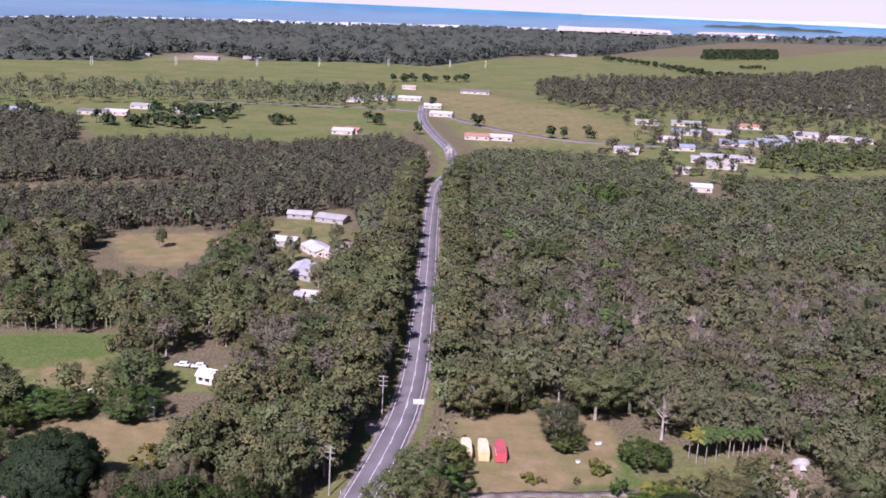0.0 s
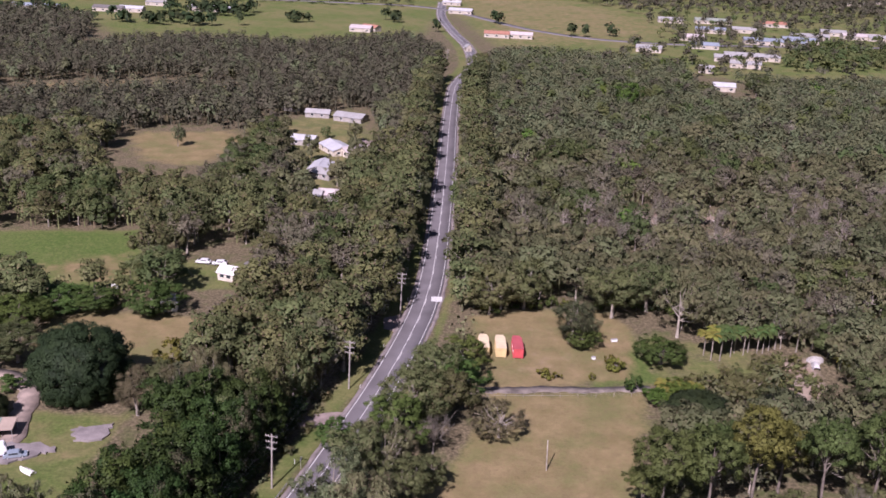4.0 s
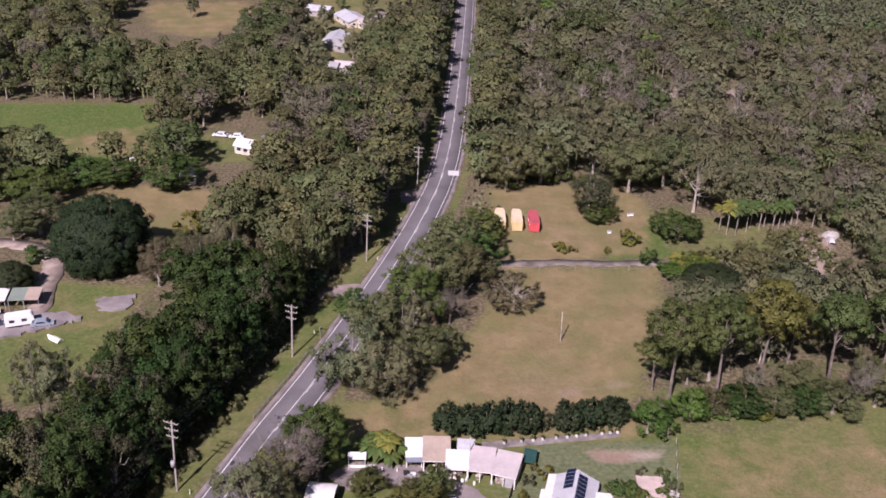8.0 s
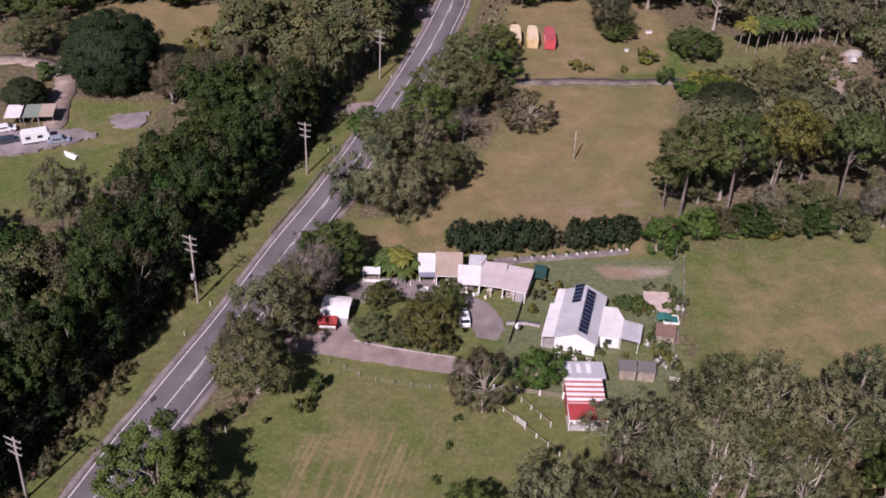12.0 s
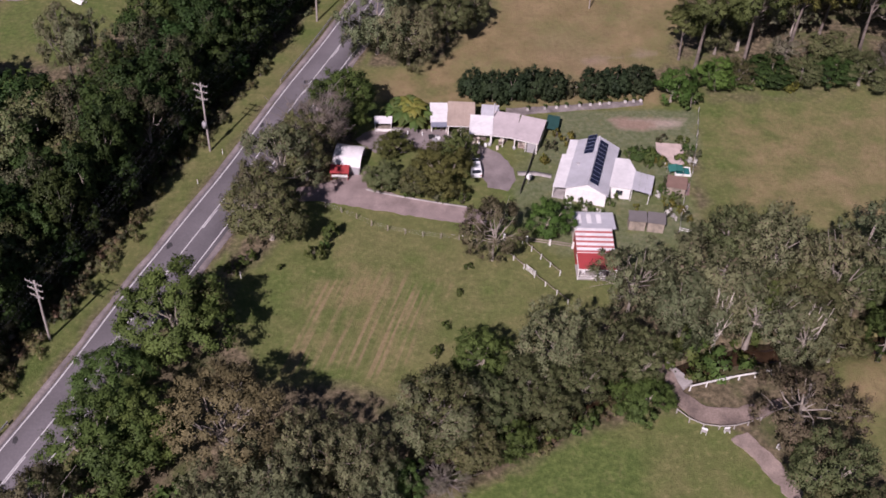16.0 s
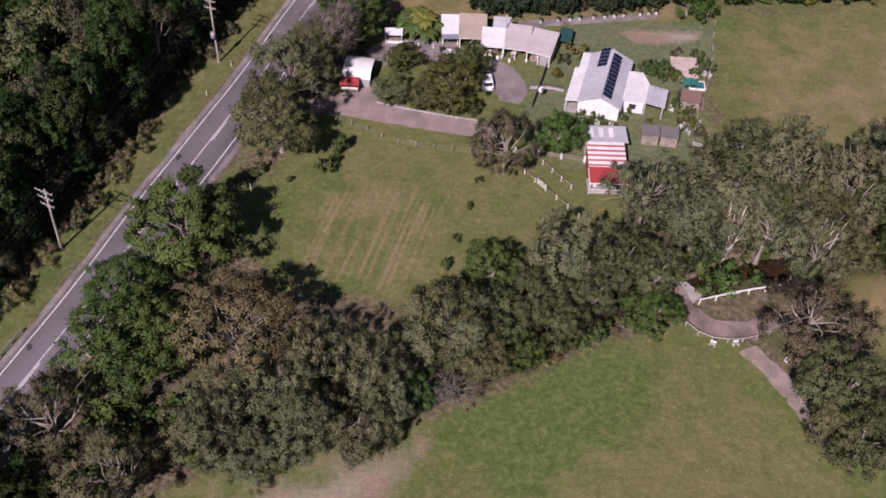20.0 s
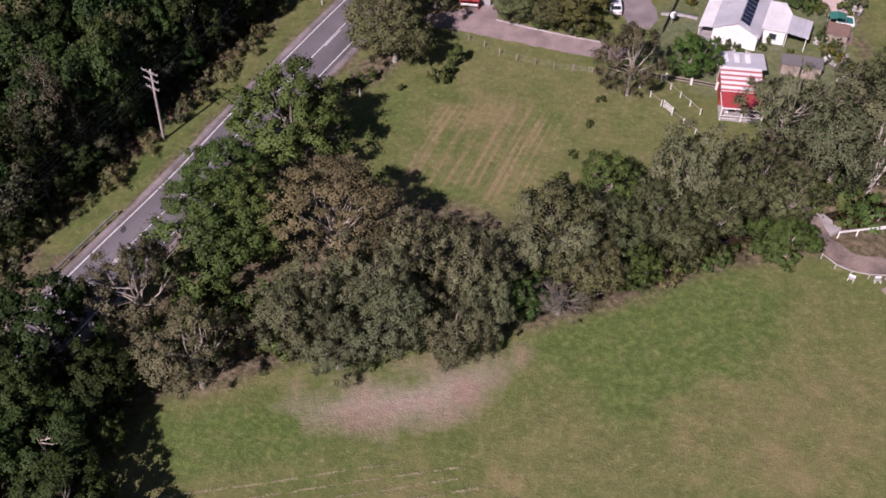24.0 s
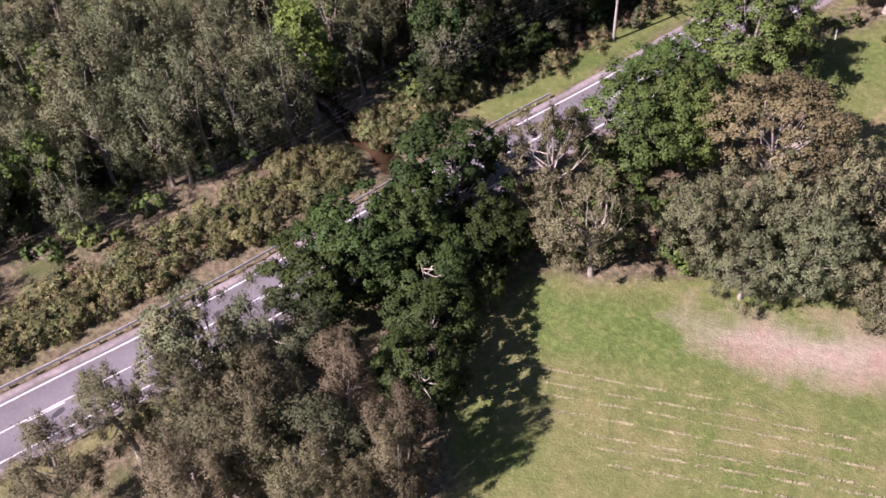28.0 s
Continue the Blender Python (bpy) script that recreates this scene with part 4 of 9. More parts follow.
FORE = [
    ("sheoak", -53.7, 10.2, 13.0, 5.0), ("drab", -47.9, 12.8, 13.0, 4.4), ("drab", -36.1, 17.5, 13.0, 3.2), ("sheoak", -41.8, 13.6, 12.0, 4.3),
    ("sheoak", -48.2, 8.6, 12.0, 4.4), ("drab", -57.0, -1.4, 13.0, 3.9), ("drab", -47.6, 5.1, 13.0, 3.9), ("drab", -39.5, 10.0, 12.5, 3.3),
    ("drab", -35.5, 15.4, 13.0, 2.6), ("drab", -45.8, 10.7, 13.0, 3.5), ("drab", -37.2, 11.8, 11.0, 2.5), ("open", -55.2, 12.6, 13.0, 4.7),
    ("sheoak", -58.1, 5.9, 12.0, 3.5), ("deep", -42.8, 29.2, 9.5, 3.7), ("deep", -45.0, 38.2, 7.5, 3.1), ("deep", -39.9, 23.6, 11.0, 3.5),
    ("green", -42.5, 37.1, 6.0, 1.7), ("open", -2.2, 70.2, 12.0, 5.5), ("gum", 2.3, 67.8, 8.0, 3.7), ("bare", -1.0, 64.0, 4.5, 3.4),
    ("green", 6.4, 70.1, 6.0, 2.9), ("green", -5.1, 63.1, 6.0, 2.4),
]
CREEKSIDE = [
    ("gum", -1.7, 70.7, 12.0, 5.5), ("gum", 3.1, 73.6, 9.0, 4.6), ("gum", 8.7, 76.8, 9.0, 4.3), ("grey", 12.0, 83.0, 13.0, 5.5),
    ("gum", 19.5, 83.6, 11.0, 4.1), ("gum", 24.0, 83.0, 9.0, 3.4), ("gum", 16.0, 79.2, 8.0, 4.0), ("green", 2.8, 81.7, 8.0, 3.7),
    ("green", 24.3, 78.3, 4.5, 3.7), ("grey", 35.3, 97.8, 14.0, 8.1), ("grey", 29.4, 90.7, 13.0, 5.8), ("open", 39.1, 90.7, 12.0, 5.9),
    ("grey", 43.6, 102.0, 14.0, 6.3), ("open", 51.5, 98.4, 14.0, 6.7), ("gum", 46.6, 93.4, 11.0, 5.3), ("grey", 56.6, 105.7, 14.0, 6.1),
    ("gum", 37.0, 105.9, 12.0, 4.6), ("ghost", 34.0, 89.4, 14.0, 2.4), ("ghost", 45.6, 89.0, 12.0, 2.8), ("thin", 42.6, 76.0, 13.0, 6.6), ("gum", 44.5, 66.2, 11.0, 5.4), ("gum", 46.4, 59.6, 11.0, 5.3),
    ("gum", 43.6, 61.3, 9.0, 3.9), ("open", 22.6, 94.2, 14.5, 4.9), ("gum", 12.0, 73.9, 8.0, 3.6), ("under", 10.6, 72.4, 3.0, 2.2),
    ("thin", 3.4, 104.0, 12.0, 4.6), ("lime", 11.4, 110.6, 6.0, 3.6),
]
HOMESTEAD = [
    ("olive", -5.0, 119.6, 7.0, 4.9), ("olive", -3.2, 125.5, 6.5, 3.0), ("gum", -14.7, 118.3, 4.5, 3.4), ("gum", -9.3, 117.5, 4.5, 2.7),
    ("olive", -13.8, 127.0, 3.6, 2.9), ("open", -29.7, 114.6, 12.5, 6.5), ("gum", -29.8, 104.9, 11.5, 6.3), ("open", -32.0, 107.3, 12.0, 4.6),
    ("bare", -26.0, 124.3, 12.0, 6.3), ("green", -23.3, 133.6, 11.5, 5.2), ("gum", -27.0, 119.1, 12.0, 4.9), ("green", -22.6, 131.0, 9.0, 3.3),
    ("grey", -20.0, 155.6, 15.0, 6.5), ("grey", -14.0, 153.2, 13.0, 6.2), ("gum", -7.4, 161.4, 10.0, 5.4), ("green", -10.5, 182.3, 12.0, 6.4),
    ("green", -23.0, 180.3, 7.0, 3.5), ("gum", -7.6, 191.2, 14.0, 7.9), ("gum", -0.6, 194.1, 13.0, 6.7), ("bare", -2.8, 181.0, 8.0, 3.5),
    ("thin", 10.6, 188.9, 8.5, 6.0), ("gum", -17.0, 167.1, 14.0, 5.8), ("open", -11.6, 167.7, 14.0, 5.5), ("gum", -2.8, 166.7, 8.0, 3.3),
]
PINES = [
    ("pine", 39.0, 157.5, 21.0, 5.4), ("pine", 47.4, 158.2, 22.5, 5.2), ("pine_gold", 57.5, 165.6, 22.5, 5.3), ("pine", 70.5, 166.0, 21.5, 4.8),
    ("pine", 80.5, 167.0, 21.5, 5.4), ("pine", 51.5, 170.5, 17.0, 4.4), ("pine_gold", 64.5, 172.0, 16.0, 4.4), ("pine", 36.2, 160.6, 12.0, 3.4),
    ("gum", 43.1, 163.3, 9.0, 4.4), ("open", 72.8, 172.3, 13.0, 5.3), ("gum", 63.1, 160.6, 8.0, 4.6), ("gum", 77.6, 159.6, 10.0, 5.2),
    ("deep", 52.1, 155.3, 5.0, 4.0), ("gum", 57.5, 155.0, 5.5, 3.6), ("deep", 63.0, 156.6, 5.0, 4.2), ("shrub", 48.5, 152.6, 3.2, 2.4), ("yellow", 55.0, 153.2, 2.6, 2.0), ("lime", 41.6, 151.4, 6.0, 3.8), ("gum", 68.7, 156.4, 5.5, 5.7), ("gum", 46.0, 153.5, 4.5, 3.6),
    ("bare", 73.5, 157.5, 10.0, 3.4),
]
BOXYARD = [
    ("sheoak", 30.4, 239.2, 12.5, 5.0), ("sheoak", 33.6, 239.9, 11.5, 4.6), ("green", 33.0, 236.6, 5.0, 4.0), ("green", 51.7, 229.3, 7.0, 5.7), ("open", 59.1, 245.9, 16.0, 7.5), ("gum", 9.8, 254.7, 14.0, 7.6),
    ("gum", 19.1, 260.3, 14.0, 7.8), ("yellow", 39.5, 223.7, 3.0, 2.4), ("yellow", 22.1, 219.0, 1.8, 2.3), ("shrub", 42.2, 213.4, 4.5, 1.9),
    ("gum", 43.2, 256.9, 15.0, 8.5), ("gum", 53.2, 262.6, 15.0, 8.7), ("grey", 70.4, 256.6, 15.0, 8.7), ("green", 1.7, 204.9, 10.0, 6.4),
    ("gum", -3.5, 206.0, 13.0, 6.4), ("green", 2.9, 219.3, 9.0, 5.4), ("lime", 52.7, 208.6, 5.0, 4.5), ("dense", 54.3, 197.0, 7.5, 8.2),
    ("lime", 47.3, 207.8, 3.5, 3.7), ("gum", 68.5, 211.2, 5.0, 7.5), ("gum", 72.8, 204.1, 7.0, 5.5), ("gum", 95.5, 207.0, 12.0, 5.0), ("grey", 98.0, 220.0, 13.0, 5.5),
]
LEFTFARM = [
    ("dense", -81.0, 199.0, 15.5, 10.9), ("yellow", -66.2, 216.5, 5.5, 4.4), ("gum", -62.5, 196.0, 11.0, 5.2), ("drab", -66.0, 190.5, 11.0, 4.6), ("drab", -58.0, 191.5, 12.0, 4.4), ("green", -79.1, 244.1, 9.0, 6.9), ("green", -102.9, 243.3, 7.0, 7.1),
    ("green", -94.3, 244.5, 7.0, 6.3), ("green", -110.2, 232.1, 9.0, 8.5), ("gum", -114.8, 236.6, 10.0, 7.1), ("gum", -100.8, 212.4, 9.0, 7.9),
    ("gum", -83.9, 266.7, 11.0, 8.3), ("dense", -96.2, 185.4, 6.0, 4.6), ("shrub", -97.1, 199.0, 3.0, 3.4), ("bare", -56.4, 235.7, 8.0, 5.9),
    ("gum", -105.6, 207.7, 8.0, 4.3),
]
SHRUBS = [
    ("shrub", 14.8, 118.1, 1.5, 0.7), ("shrub", 16.6, 117.8, 1.4, 0.6), ("shrub", 18.0, 117.5, 1.4, 0.6), ("shrub", 21.4, 118.2, 1.6, 0.9),
    ("shrub", 22.9, 120.0, 1.6, 0.8), ("shrub", 26.9, 129.6, 2.8, 1.5), ("shrub", 25.2, 130.3, 2.2, 1.0), ("shrub", 28.8, 129.5, 2.4, 1.2),
    ("shrub", 30.5, 128.6, 1.8, 1.1), ("shrub", 33.7, 129.8, 2.0, 1.2), ("shrub", 35.1, 132.2, 2.0, 1.1), ("shrub", 30.2, 121.9, 1.6, 0.9),
    ("shrub", 31.9, 120.9, 1.8, 1.1),
]
SHRUBS_B = [
    ("yellow", 30.8, 118.6, 1.6, 1.0), ("yellow", 10.9, 127.7, 1.6, 0.8), ("yellow", 13.1, 134.2, 2.0, 0.7), ("yellow", 32.5, 117.5, 1.5, 0.8),
    ("yellow", 25.5, 117.6, 1.2, 0.7), ("yellow", 19.8, 114.1, 1.2, 0.6), ("shrub", -20.9, 105.6, 3.4, 1.5), ("shrub", -22.8, 101.5, 2.8, 1.4),
    ("shrub", -21.7, 103.7, 2.0, 0.8), ("shrub", 0.1, 101.8, 0.9, 0.7), ("shrub", -1.1, 96.5, 1.3, 0.6), ("shrub", -2.4, 90.1, 1.3, 0.7),
    ("shrub", -3.6, 84.8, 1.9, 0.8), ("shrub", -27.4, 98.8, 1.0, 0.6), ("shrub", -32.4, 99.6, 2.2, 1.3), ("shrub", -34.0, 97.1, 2.0, 1.1),
]

CREEK_EAST = [(36, 93), (40, 95), (45, 96), (50, 97), (55, 98.5), (60, 98), (66, 100), (45, 87.5), (50, 89.5), (57, 90), (64, 91.5), (70, 95)]
for i, (x, y) in enumerate(CREEK_EAST):
    plant(("gum", "green", "gum", "grey")[i % 4], x, y, 7.5 + (i * 37 % 5), 3.0 + (i * 13 % 3) * 0.5)
for rows in (ROADSIDE, FORE, CREEKSIDE, HOMESTEAD, PINES, BOXYARD, LEFTFARM):
    for key, x, y, h, rx in rows:
        plant(key, x, y, h, rx)
single = np.array([(x, y, rx) for rows in (ROADSIDE, FORE, CREEKSIDE, HOMESTEAD, PINES, BOXYARD, LEFTFARM) for _, x, y, h, rx in rows])

CLEAR = [*FOREST_GAPS, PALM_LAWN, PALE_PAIR,  FRONT_PADDOCK, LOWER_FIELD, UPPER_PADDOCK, BOX_YARD, BOX_LAWN, RIGHT_PADDOCK, GREEN_STRIP, HOUSE_YARD, LEFT_PADDOCK, LEFT_DRY, LEFT_YARD, LEFT_LAWN,
         YELLOW_FIELD, MID_LAWN, LEFT_SHEDS, EAST_FIELD, FAR_LEFT, FAR_RIGHT, [(-30, 137), (10, 137), (10, 110), (-30, 110)],
         [(-20, 620), (12, 640), (14, 720), (-12, 720)], [(140, 770), (140, 830), (200, 1000), (420, 1060), (420, 800), (260, 730)], [(140, 615), (175, 615), (170, 690), (145, 690)]]

CLEAR += [[(-150, 446), (-131, 462), (-104, 456), (-93, 419), (-92, 366), (-108, 345), (-125, 350), (-148, 400)],
          [(-64, 440), (-34, 446), (-38, 400), (-43, 352), (-42, 322), (-60, 320), (-62, 352), (-63, 400)],
          [(-79, 300), (-60, 300), (-57, 262), (-60, 240), (-76, 240)], [(78, 236), (93, 238), (91, 204), (84, 198), (78, 206)],
          [(-250, 545), (-222, 558), (-179, 574), (-128, 575), (-122, 545), (-170, 528), (-210, 510), (-240, 495)],
          [(140, 628), (175, 628), (172, 560), (150, 560)]]


def scatter(poly, gap, seed, margin=1.5, stream=3.0):
    """Uneven places in an outline, a gap apart, clear of open land and road."""
    r = np.random.default_rng(seed)
    P = np.array(poly, float)
    (x0, y0), (x1, y1) = P.min(0), P.max(0)
    X, Y = np.meshgrid(np.arange(x0, x1, gap), np.arange(y0, y1, gap))
    X = X + (np.arange(len(X)) % 2)[:, None] * gap / 2
    X, Y = (X + r.uniform(-0.62, 0.62, X.shape) * gap).ravel(), (Y + r.uniform(-0.62, 0.62, Y.shape) * gap).ravel()
    thin_ = 0.5 + 0.35 * np.sin(X * 0.05 + seed) * np.sin(Y * 0.043) + 0.25 * np.sin(X * 0.013 + Y * 0.021)
    some = r.uniform(size=X.shape) < 0.62 + 0.55 * thin_
    X, Y = X[some], Y[some]
    keep = inside_depth(poly, X, Y) > 0
    for c in CLEAR:
        keep &= inside_depth(c, X, Y) < -margin
    X, Y = X[keep], Y[keep]
    g = line_gap(road_line[::3], X, Y)
    ok = (g < np.where(Y > 215, -7.0, -10.5)) | (g > np.where(Y > 250, 9.6, 11.0))
    ok &= np.abs(line_gap(creek_line[::3], X, Y)) > stream
    X, Y = X[ok], Y[ok]
    far = np.ones(len(X), bool)
    for x, y, rx in single:
        far &= np.hypot(X - x, Y - y) > rx * 0.8 + 1.2
    return X[far], Y[far]


def woods(poly, gap, seed, mix, scale=(0.8, 1.2), group=""):
    X, Y = scatter(poly, gap, seed)
    keys, odds = zip(*mix)
    for x, y in zip(X, Y):
        key = pick.choices(keys, odds)[0]
        plant(key, x, y, KINDS[key][3] * pick.uniform(*scale), group=group)
    return len(X)


SWAMP_EDGE = [(-130, -60), (-101, -60), (-90, 0), (-83.5, 24), (-77, 42), (-71, 60), (-96, 72), (-110, 60)]
ROAD_WEST = [(-96, 72), (-72, 60), (-56, 66), (-40, 110), (-24, 175), (-19, 200), (-40, 210), (-56, 205), (-59, 188), (-58, 168), (-61, 152), (-66, 144), (-76, 138), (-100, 128), (-110, 60)]
ROAD_WEST_UP = [(-19, 200), (-14, 262), (-12, 430), (-30, 430), (-62, 330), (-58, 225), (-56, 205)]
WEST_BACK = [(-130, -60), (-100, 128), (-100, 140), (-130, 165), (-230, 150), (-230, -60)]
WEST_MID = [(-30, 430), (-62, 330), (-60, 250), (-110, 235), (-125, 215), (-190, 300), (-235, 430)]
EAST_NEAR = [(0, 196), (4, 250), (60, 258), (60, 214), (48, 190), (42, 152), (95, 160), (150, 230), (185, 305), (2, 305)]
EAST_MID = [(2, 305), (185, 305), (250, 430), (2, 430)]
OLIVE_WEST = [(-63, 189), (-22.5, 183), (-18, 203), (-40, 212), (-57, 208)]
CLEAR.append(OLIVE_WEST)
woods(ROAD_WEST, 5.4, 3, [("sheoak_mid", 3), ("green_mid", 6), ("gum_mid", 2)], (0.9, 1.25), "roadside woods")
CLEAR.remove(OLIVE_WEST)
woods(OLIVE_WEST, 5.0, 13, [("gum_mid", 5), ("drab", 2)], (0.85, 1.1), "roadside woods")
woods(SWAMP_EDGE, 3.7, 8, [("swamp", 7), ("sheoak_mid", 2), ("green_bright", 1)], (0.8, 1.25), "swamp trees")
for k in range(62):
    y = 62 + 2.4 * k + pick.uniform(-1, 1)
    x = np.interp(y, road_line[:, 1], road_line[:, 0]) - pick.uniform(10.4, 13.2)
    if abs(y - 191) > 4:
        plant(pick.choice(("green_mid", "green_mid", "sheoak_mid")) if y < 184 else "gum_mid", x, y, pick.uniform(12, 19), pick.uniform(2.4, 3.6), group="roadside woods")
for k in range(66):
    y = 60 + 2.05 * k + pick.uniform(-0.8, 0.8)
    x = np.interp(y, road_line[:, 1], road_line[:, 0]) - pick.uniform(9.4, 10.6)
    plant(pick.choice(("green_mid", "deep", "sheoak_mid")), x, y, pick.uniform(4, 8.5), pick.uniform(1.6, 2.5), group="roadside woods")


def mesh_arrays(me):
    v = np.empty(len(me.vertices) * 3, dtype=np.float32)
    me.vertices.foreach_get("co", v)
    q = np.empty(len(me.loops), dtype=np.int32)
    me.loops.foreach_get("vertex_index", q)
    n = np.empty(len(me.vertices) * 3, dtype=np.float32)
    me.vertices.foreach_get("normal", n)
    if "custom_normal" in me.attributes:
        me.attributes["custom_normal"].data.foreach_get("vector", n)
    return v.reshape(-1, 3), q.reshape(-1, 3), n.reshape(-1, 3)


def joined_woods(name, key, label, places, seed, scale):
    """Many forest trees of one kind as one object of stuff."""
    r = np.random.default_rng(seed)
    protos = [(mesh_arrays(t), mesh_arrays(c)) for t, c in KINDS[key][2]]
    V, F, M, T, S, base = [], [], [], [], [], 0
    for x, y in places:
        pair = protos[r.integers(len(protos))]
        s, w, a, tone = r.uniform(*scale), r.uniform(0.85, 1.2), r.uniform(0, 6.28), r.uniform()
        ca, sa = math.cos(a), math.sin(a)
        for slot, (v, q, nv) in enumerate(pair):
            p = v * np.array([s * w, s * w, s], dtype=np.float32)
            V.append(np.stack([p[:, 0] * ca - p[:, 1] * sa + x, p[:, 0] * sa + p[:, 1] * ca + y, p[:, 2]], 1))
            S.append(np.stack([nv[:, 0] * ca - nv[:, 1] * sa, nv[:, 0] * sa + nv[:, 1] * ca, nv[:, 2]], 1))
            F.append(q + base)
            M.append(np.full(len(q), slot, dtype=np.int32))
            T.append(np.full(len(v), tone, dtype=np.float32))
            base += len(v)
    me = mesh_of(name, np.vstack(V), np.vstack(F))
    for m in (KINDS[key][2][0][0].materials[0], KINDS[key][2][0][1].materials[0]):
        me.materials.append(m)
    me.polygons.foreach_set("material_index", np.concatenate(M))
    soft_normals(me, np.concatenate(S))
    me.attributes.new("tone", "FLOAT", "POINT").data.foreach_set("value", np.concatenate(T))
    return tagged(new(name, me), label, "forest", kind="stuff")


def share(polys, mix, seed, name, label, scale=(0.8, 1.2), stream=3.0):
    X, Y = zip(*[scatter(p, g, seed + i, stream=stream) for i, (p, g) in enumerate(polys)])
    X, Y = np.concatenate(X), np.concatenate(Y)
    r = np.random.default_rng(seed)
    # kinds gather in drifts
    drift = 0.5 + 0.5 * np.sin(X * 0.045 + seed) * np.cos(Y * 0.038 + 2 * seed) + r.uniform(-0.5, 0.5, len(X))
    order = np.argsort(drift)
    odds = np.array([w for _, w in mix], float)
    cuts = np.round(np.cumsum(odds) / odds.sum() * len(X)).astype(int)
    start = 0
    for (key, _), end in zip(mix, cuts):
        some = order[start:end]
        start = end
        if len(some):
            joined_woods(name, key, label, list(zip(X[some], Y[some])), seed + end, scale)


CLEAR_TMP, single_tmp = CLEAR, single
single = np.zeros((0, 3))
share([(ROAD_WEST, 4.6), (SWAMP_EDGE, 5.0), (WEST_BACK, 8.0)], [("under", 1)], 12, "undergrowth", "low dark undergrowth beneath the roadside trees", (0.7, 1.4))
BANKS = [(72, 101), (46, 95.5), (34, 91.5), (25, 87), (18, 84), (4, 76), (-18, 67), (-48, 54), (-50, 44), (-20, 55), (-4, 62), (10, 71), (21, 77), (26, 81), (33, 85.5), (46, 89), (72, 94)]
share([(BANKS, 2.6)], [("under", 2), ("tussock", 1)], 14, "creek_scrub", "green scrub along the creek banks", (0.6, 1.4), 1.1)
single = single_tmp
verge_x, verge_y = [], []
for k in range(900):
    y = pick.uniform(-25, 205)
    g = pick.uniform(5.6, 12.5) if y > 112 else pick.uniform(4.6, 13.0)
    verge_x.append(float(np.interp(y, road_line[:, 1], road_line[:, 0])) - g)
    verge_y.append(y)
near_pole = [(x, y) for x, y in zip(verge_x, verge_y) if (y < 108 or pick.random() < 0.6) and not 46 < y < 51]
joined_woods("roadside_scrub", "tussock", "rough olive and straw scrub beside the road", near_pole[::2], 15, (0.6, 1.35))
low_scrub = []
for k in range(620):
    y = pick.uniform(-30, 64)
    if not 46.5 < y < 50.5:
        low_scrub.append((float(np.interp(y, road_line[:, 1], road_line[:, 0])) - pick.uniform(5.0 if y < 46 else 7.5, 12.5), y))
joined_woods("roadside_scrub", "tussock", "thick olive scrub behind the guard rail", low_scrub[::3], 17, (0.8, 1.5))
joined_woods("roadside_scrub", "bushes", "olive and bright green bushes behind the guard rail", low_scrub[1::3], 19, (0.55, 1.15))
joined_woods("roadside_scrub", "reeds", "straw-coloured reeds beside the road", low_scrub[2::6] + [(float(np.interp(y, road_line[:, 1], road_line[:, 0])) - pick.uniform(6, 9.5), y) for y in np.linspace(66, 108, 40)], 18, (0.7, 1.2))
joined_woods("roadside_scrub", "scrub", "grey-brown bushes beside the road", near_pole[1::6], 16, (0.5, 0.95))
share([(ROAD_WEST_UP, 6.6)], [("gum_west", 6), ("green_far", 1), ("grey_far", 2)], 4, "roadside_forest", "tall olive-green trees crowding the road", (0.9, 1.25))
row_w, row_e = [], []
for k in range(88):
    y = 206 + 4.7 * k + pick.uniform(-1.5, 1.5)
    x = float(np.interp(y, road_line[:, 1], road_line[:, 0]))
    if not 240 < y < 253:
        row_w.append((x - pick.uniform(9.5, 12.5), y))
    if y > 252:
        row_e.append((x + pick.uniform(14, 17), y))
joined_woods("roadside_forest", "gum_west", "tall gums lining the road", row_w[::2] + row_e[::2], 51, (1.15, 1.5))
joined_woods("roadside_forest", "grey_far", "tall brown-grey trees lining the road", row_w[1::4] + row_e[1::4], 52, (1.05, 1.35))
joined_woods("roadside_forest", "canopy_far", "spreading gums lining the road", row_w[3::4] + row_e[3::4], 53, (1.15, 1.45))
share([(WEST_BACK, 8.0)], [("sheoak_far", 4), ("grey_far", 6), ("gum_far", 4), ("green_far", 1)], 9, "swamp_forest", "dark she-oak forest west of the road", (0.8, 1.15))
share([(WEST_MID, 7.4)], [("gum_west", 6), ("grey_far", 2), ("green_far", 2)], 5, "western_forest", "mixed gum woodland round the western farms")
STANDOUT = [("green_far", 38.6, 398, 18, 8.5), ("green_far", 48, 408, 15, 7), ("canopy_far", 66.9, 268, 13, 6.5), ("gum_far", 107, 459, 14, 8), ("green_far", 120, 484, 13, 7), ("dry_far", 43.5, 316, 13, 4),
            ("dry_far", 18.3, 336, 11, 4.5), ("dry_far", 157, 480, 13, 5), ("gum_far", 8.5, 326, 14, 6), ("green_far", 0.5, 350, 11, 4.5), ("gum_far", 139, 348, 15, 7), ("dry_far", 139, 352, 13, 4), ("gum_far", 13, 259, 13, 6), ("gum_far", -73.3, 390, 19, 7.5), ("green_far", -78, 396, 17, 7), ("lime", 88, 542, 16, 8), ("green_far", 100, 548, 13, 7), ("green_far", 175, 612, 14, 7)]
for key, x, y, h, rx in STANDOUT:
    plant(key, x, y, h, rx)
DRY_BAND = [(30, 308), (75, 300), (150, 322), (190, 360), (170, 400), (90, 372), (40, 345)]
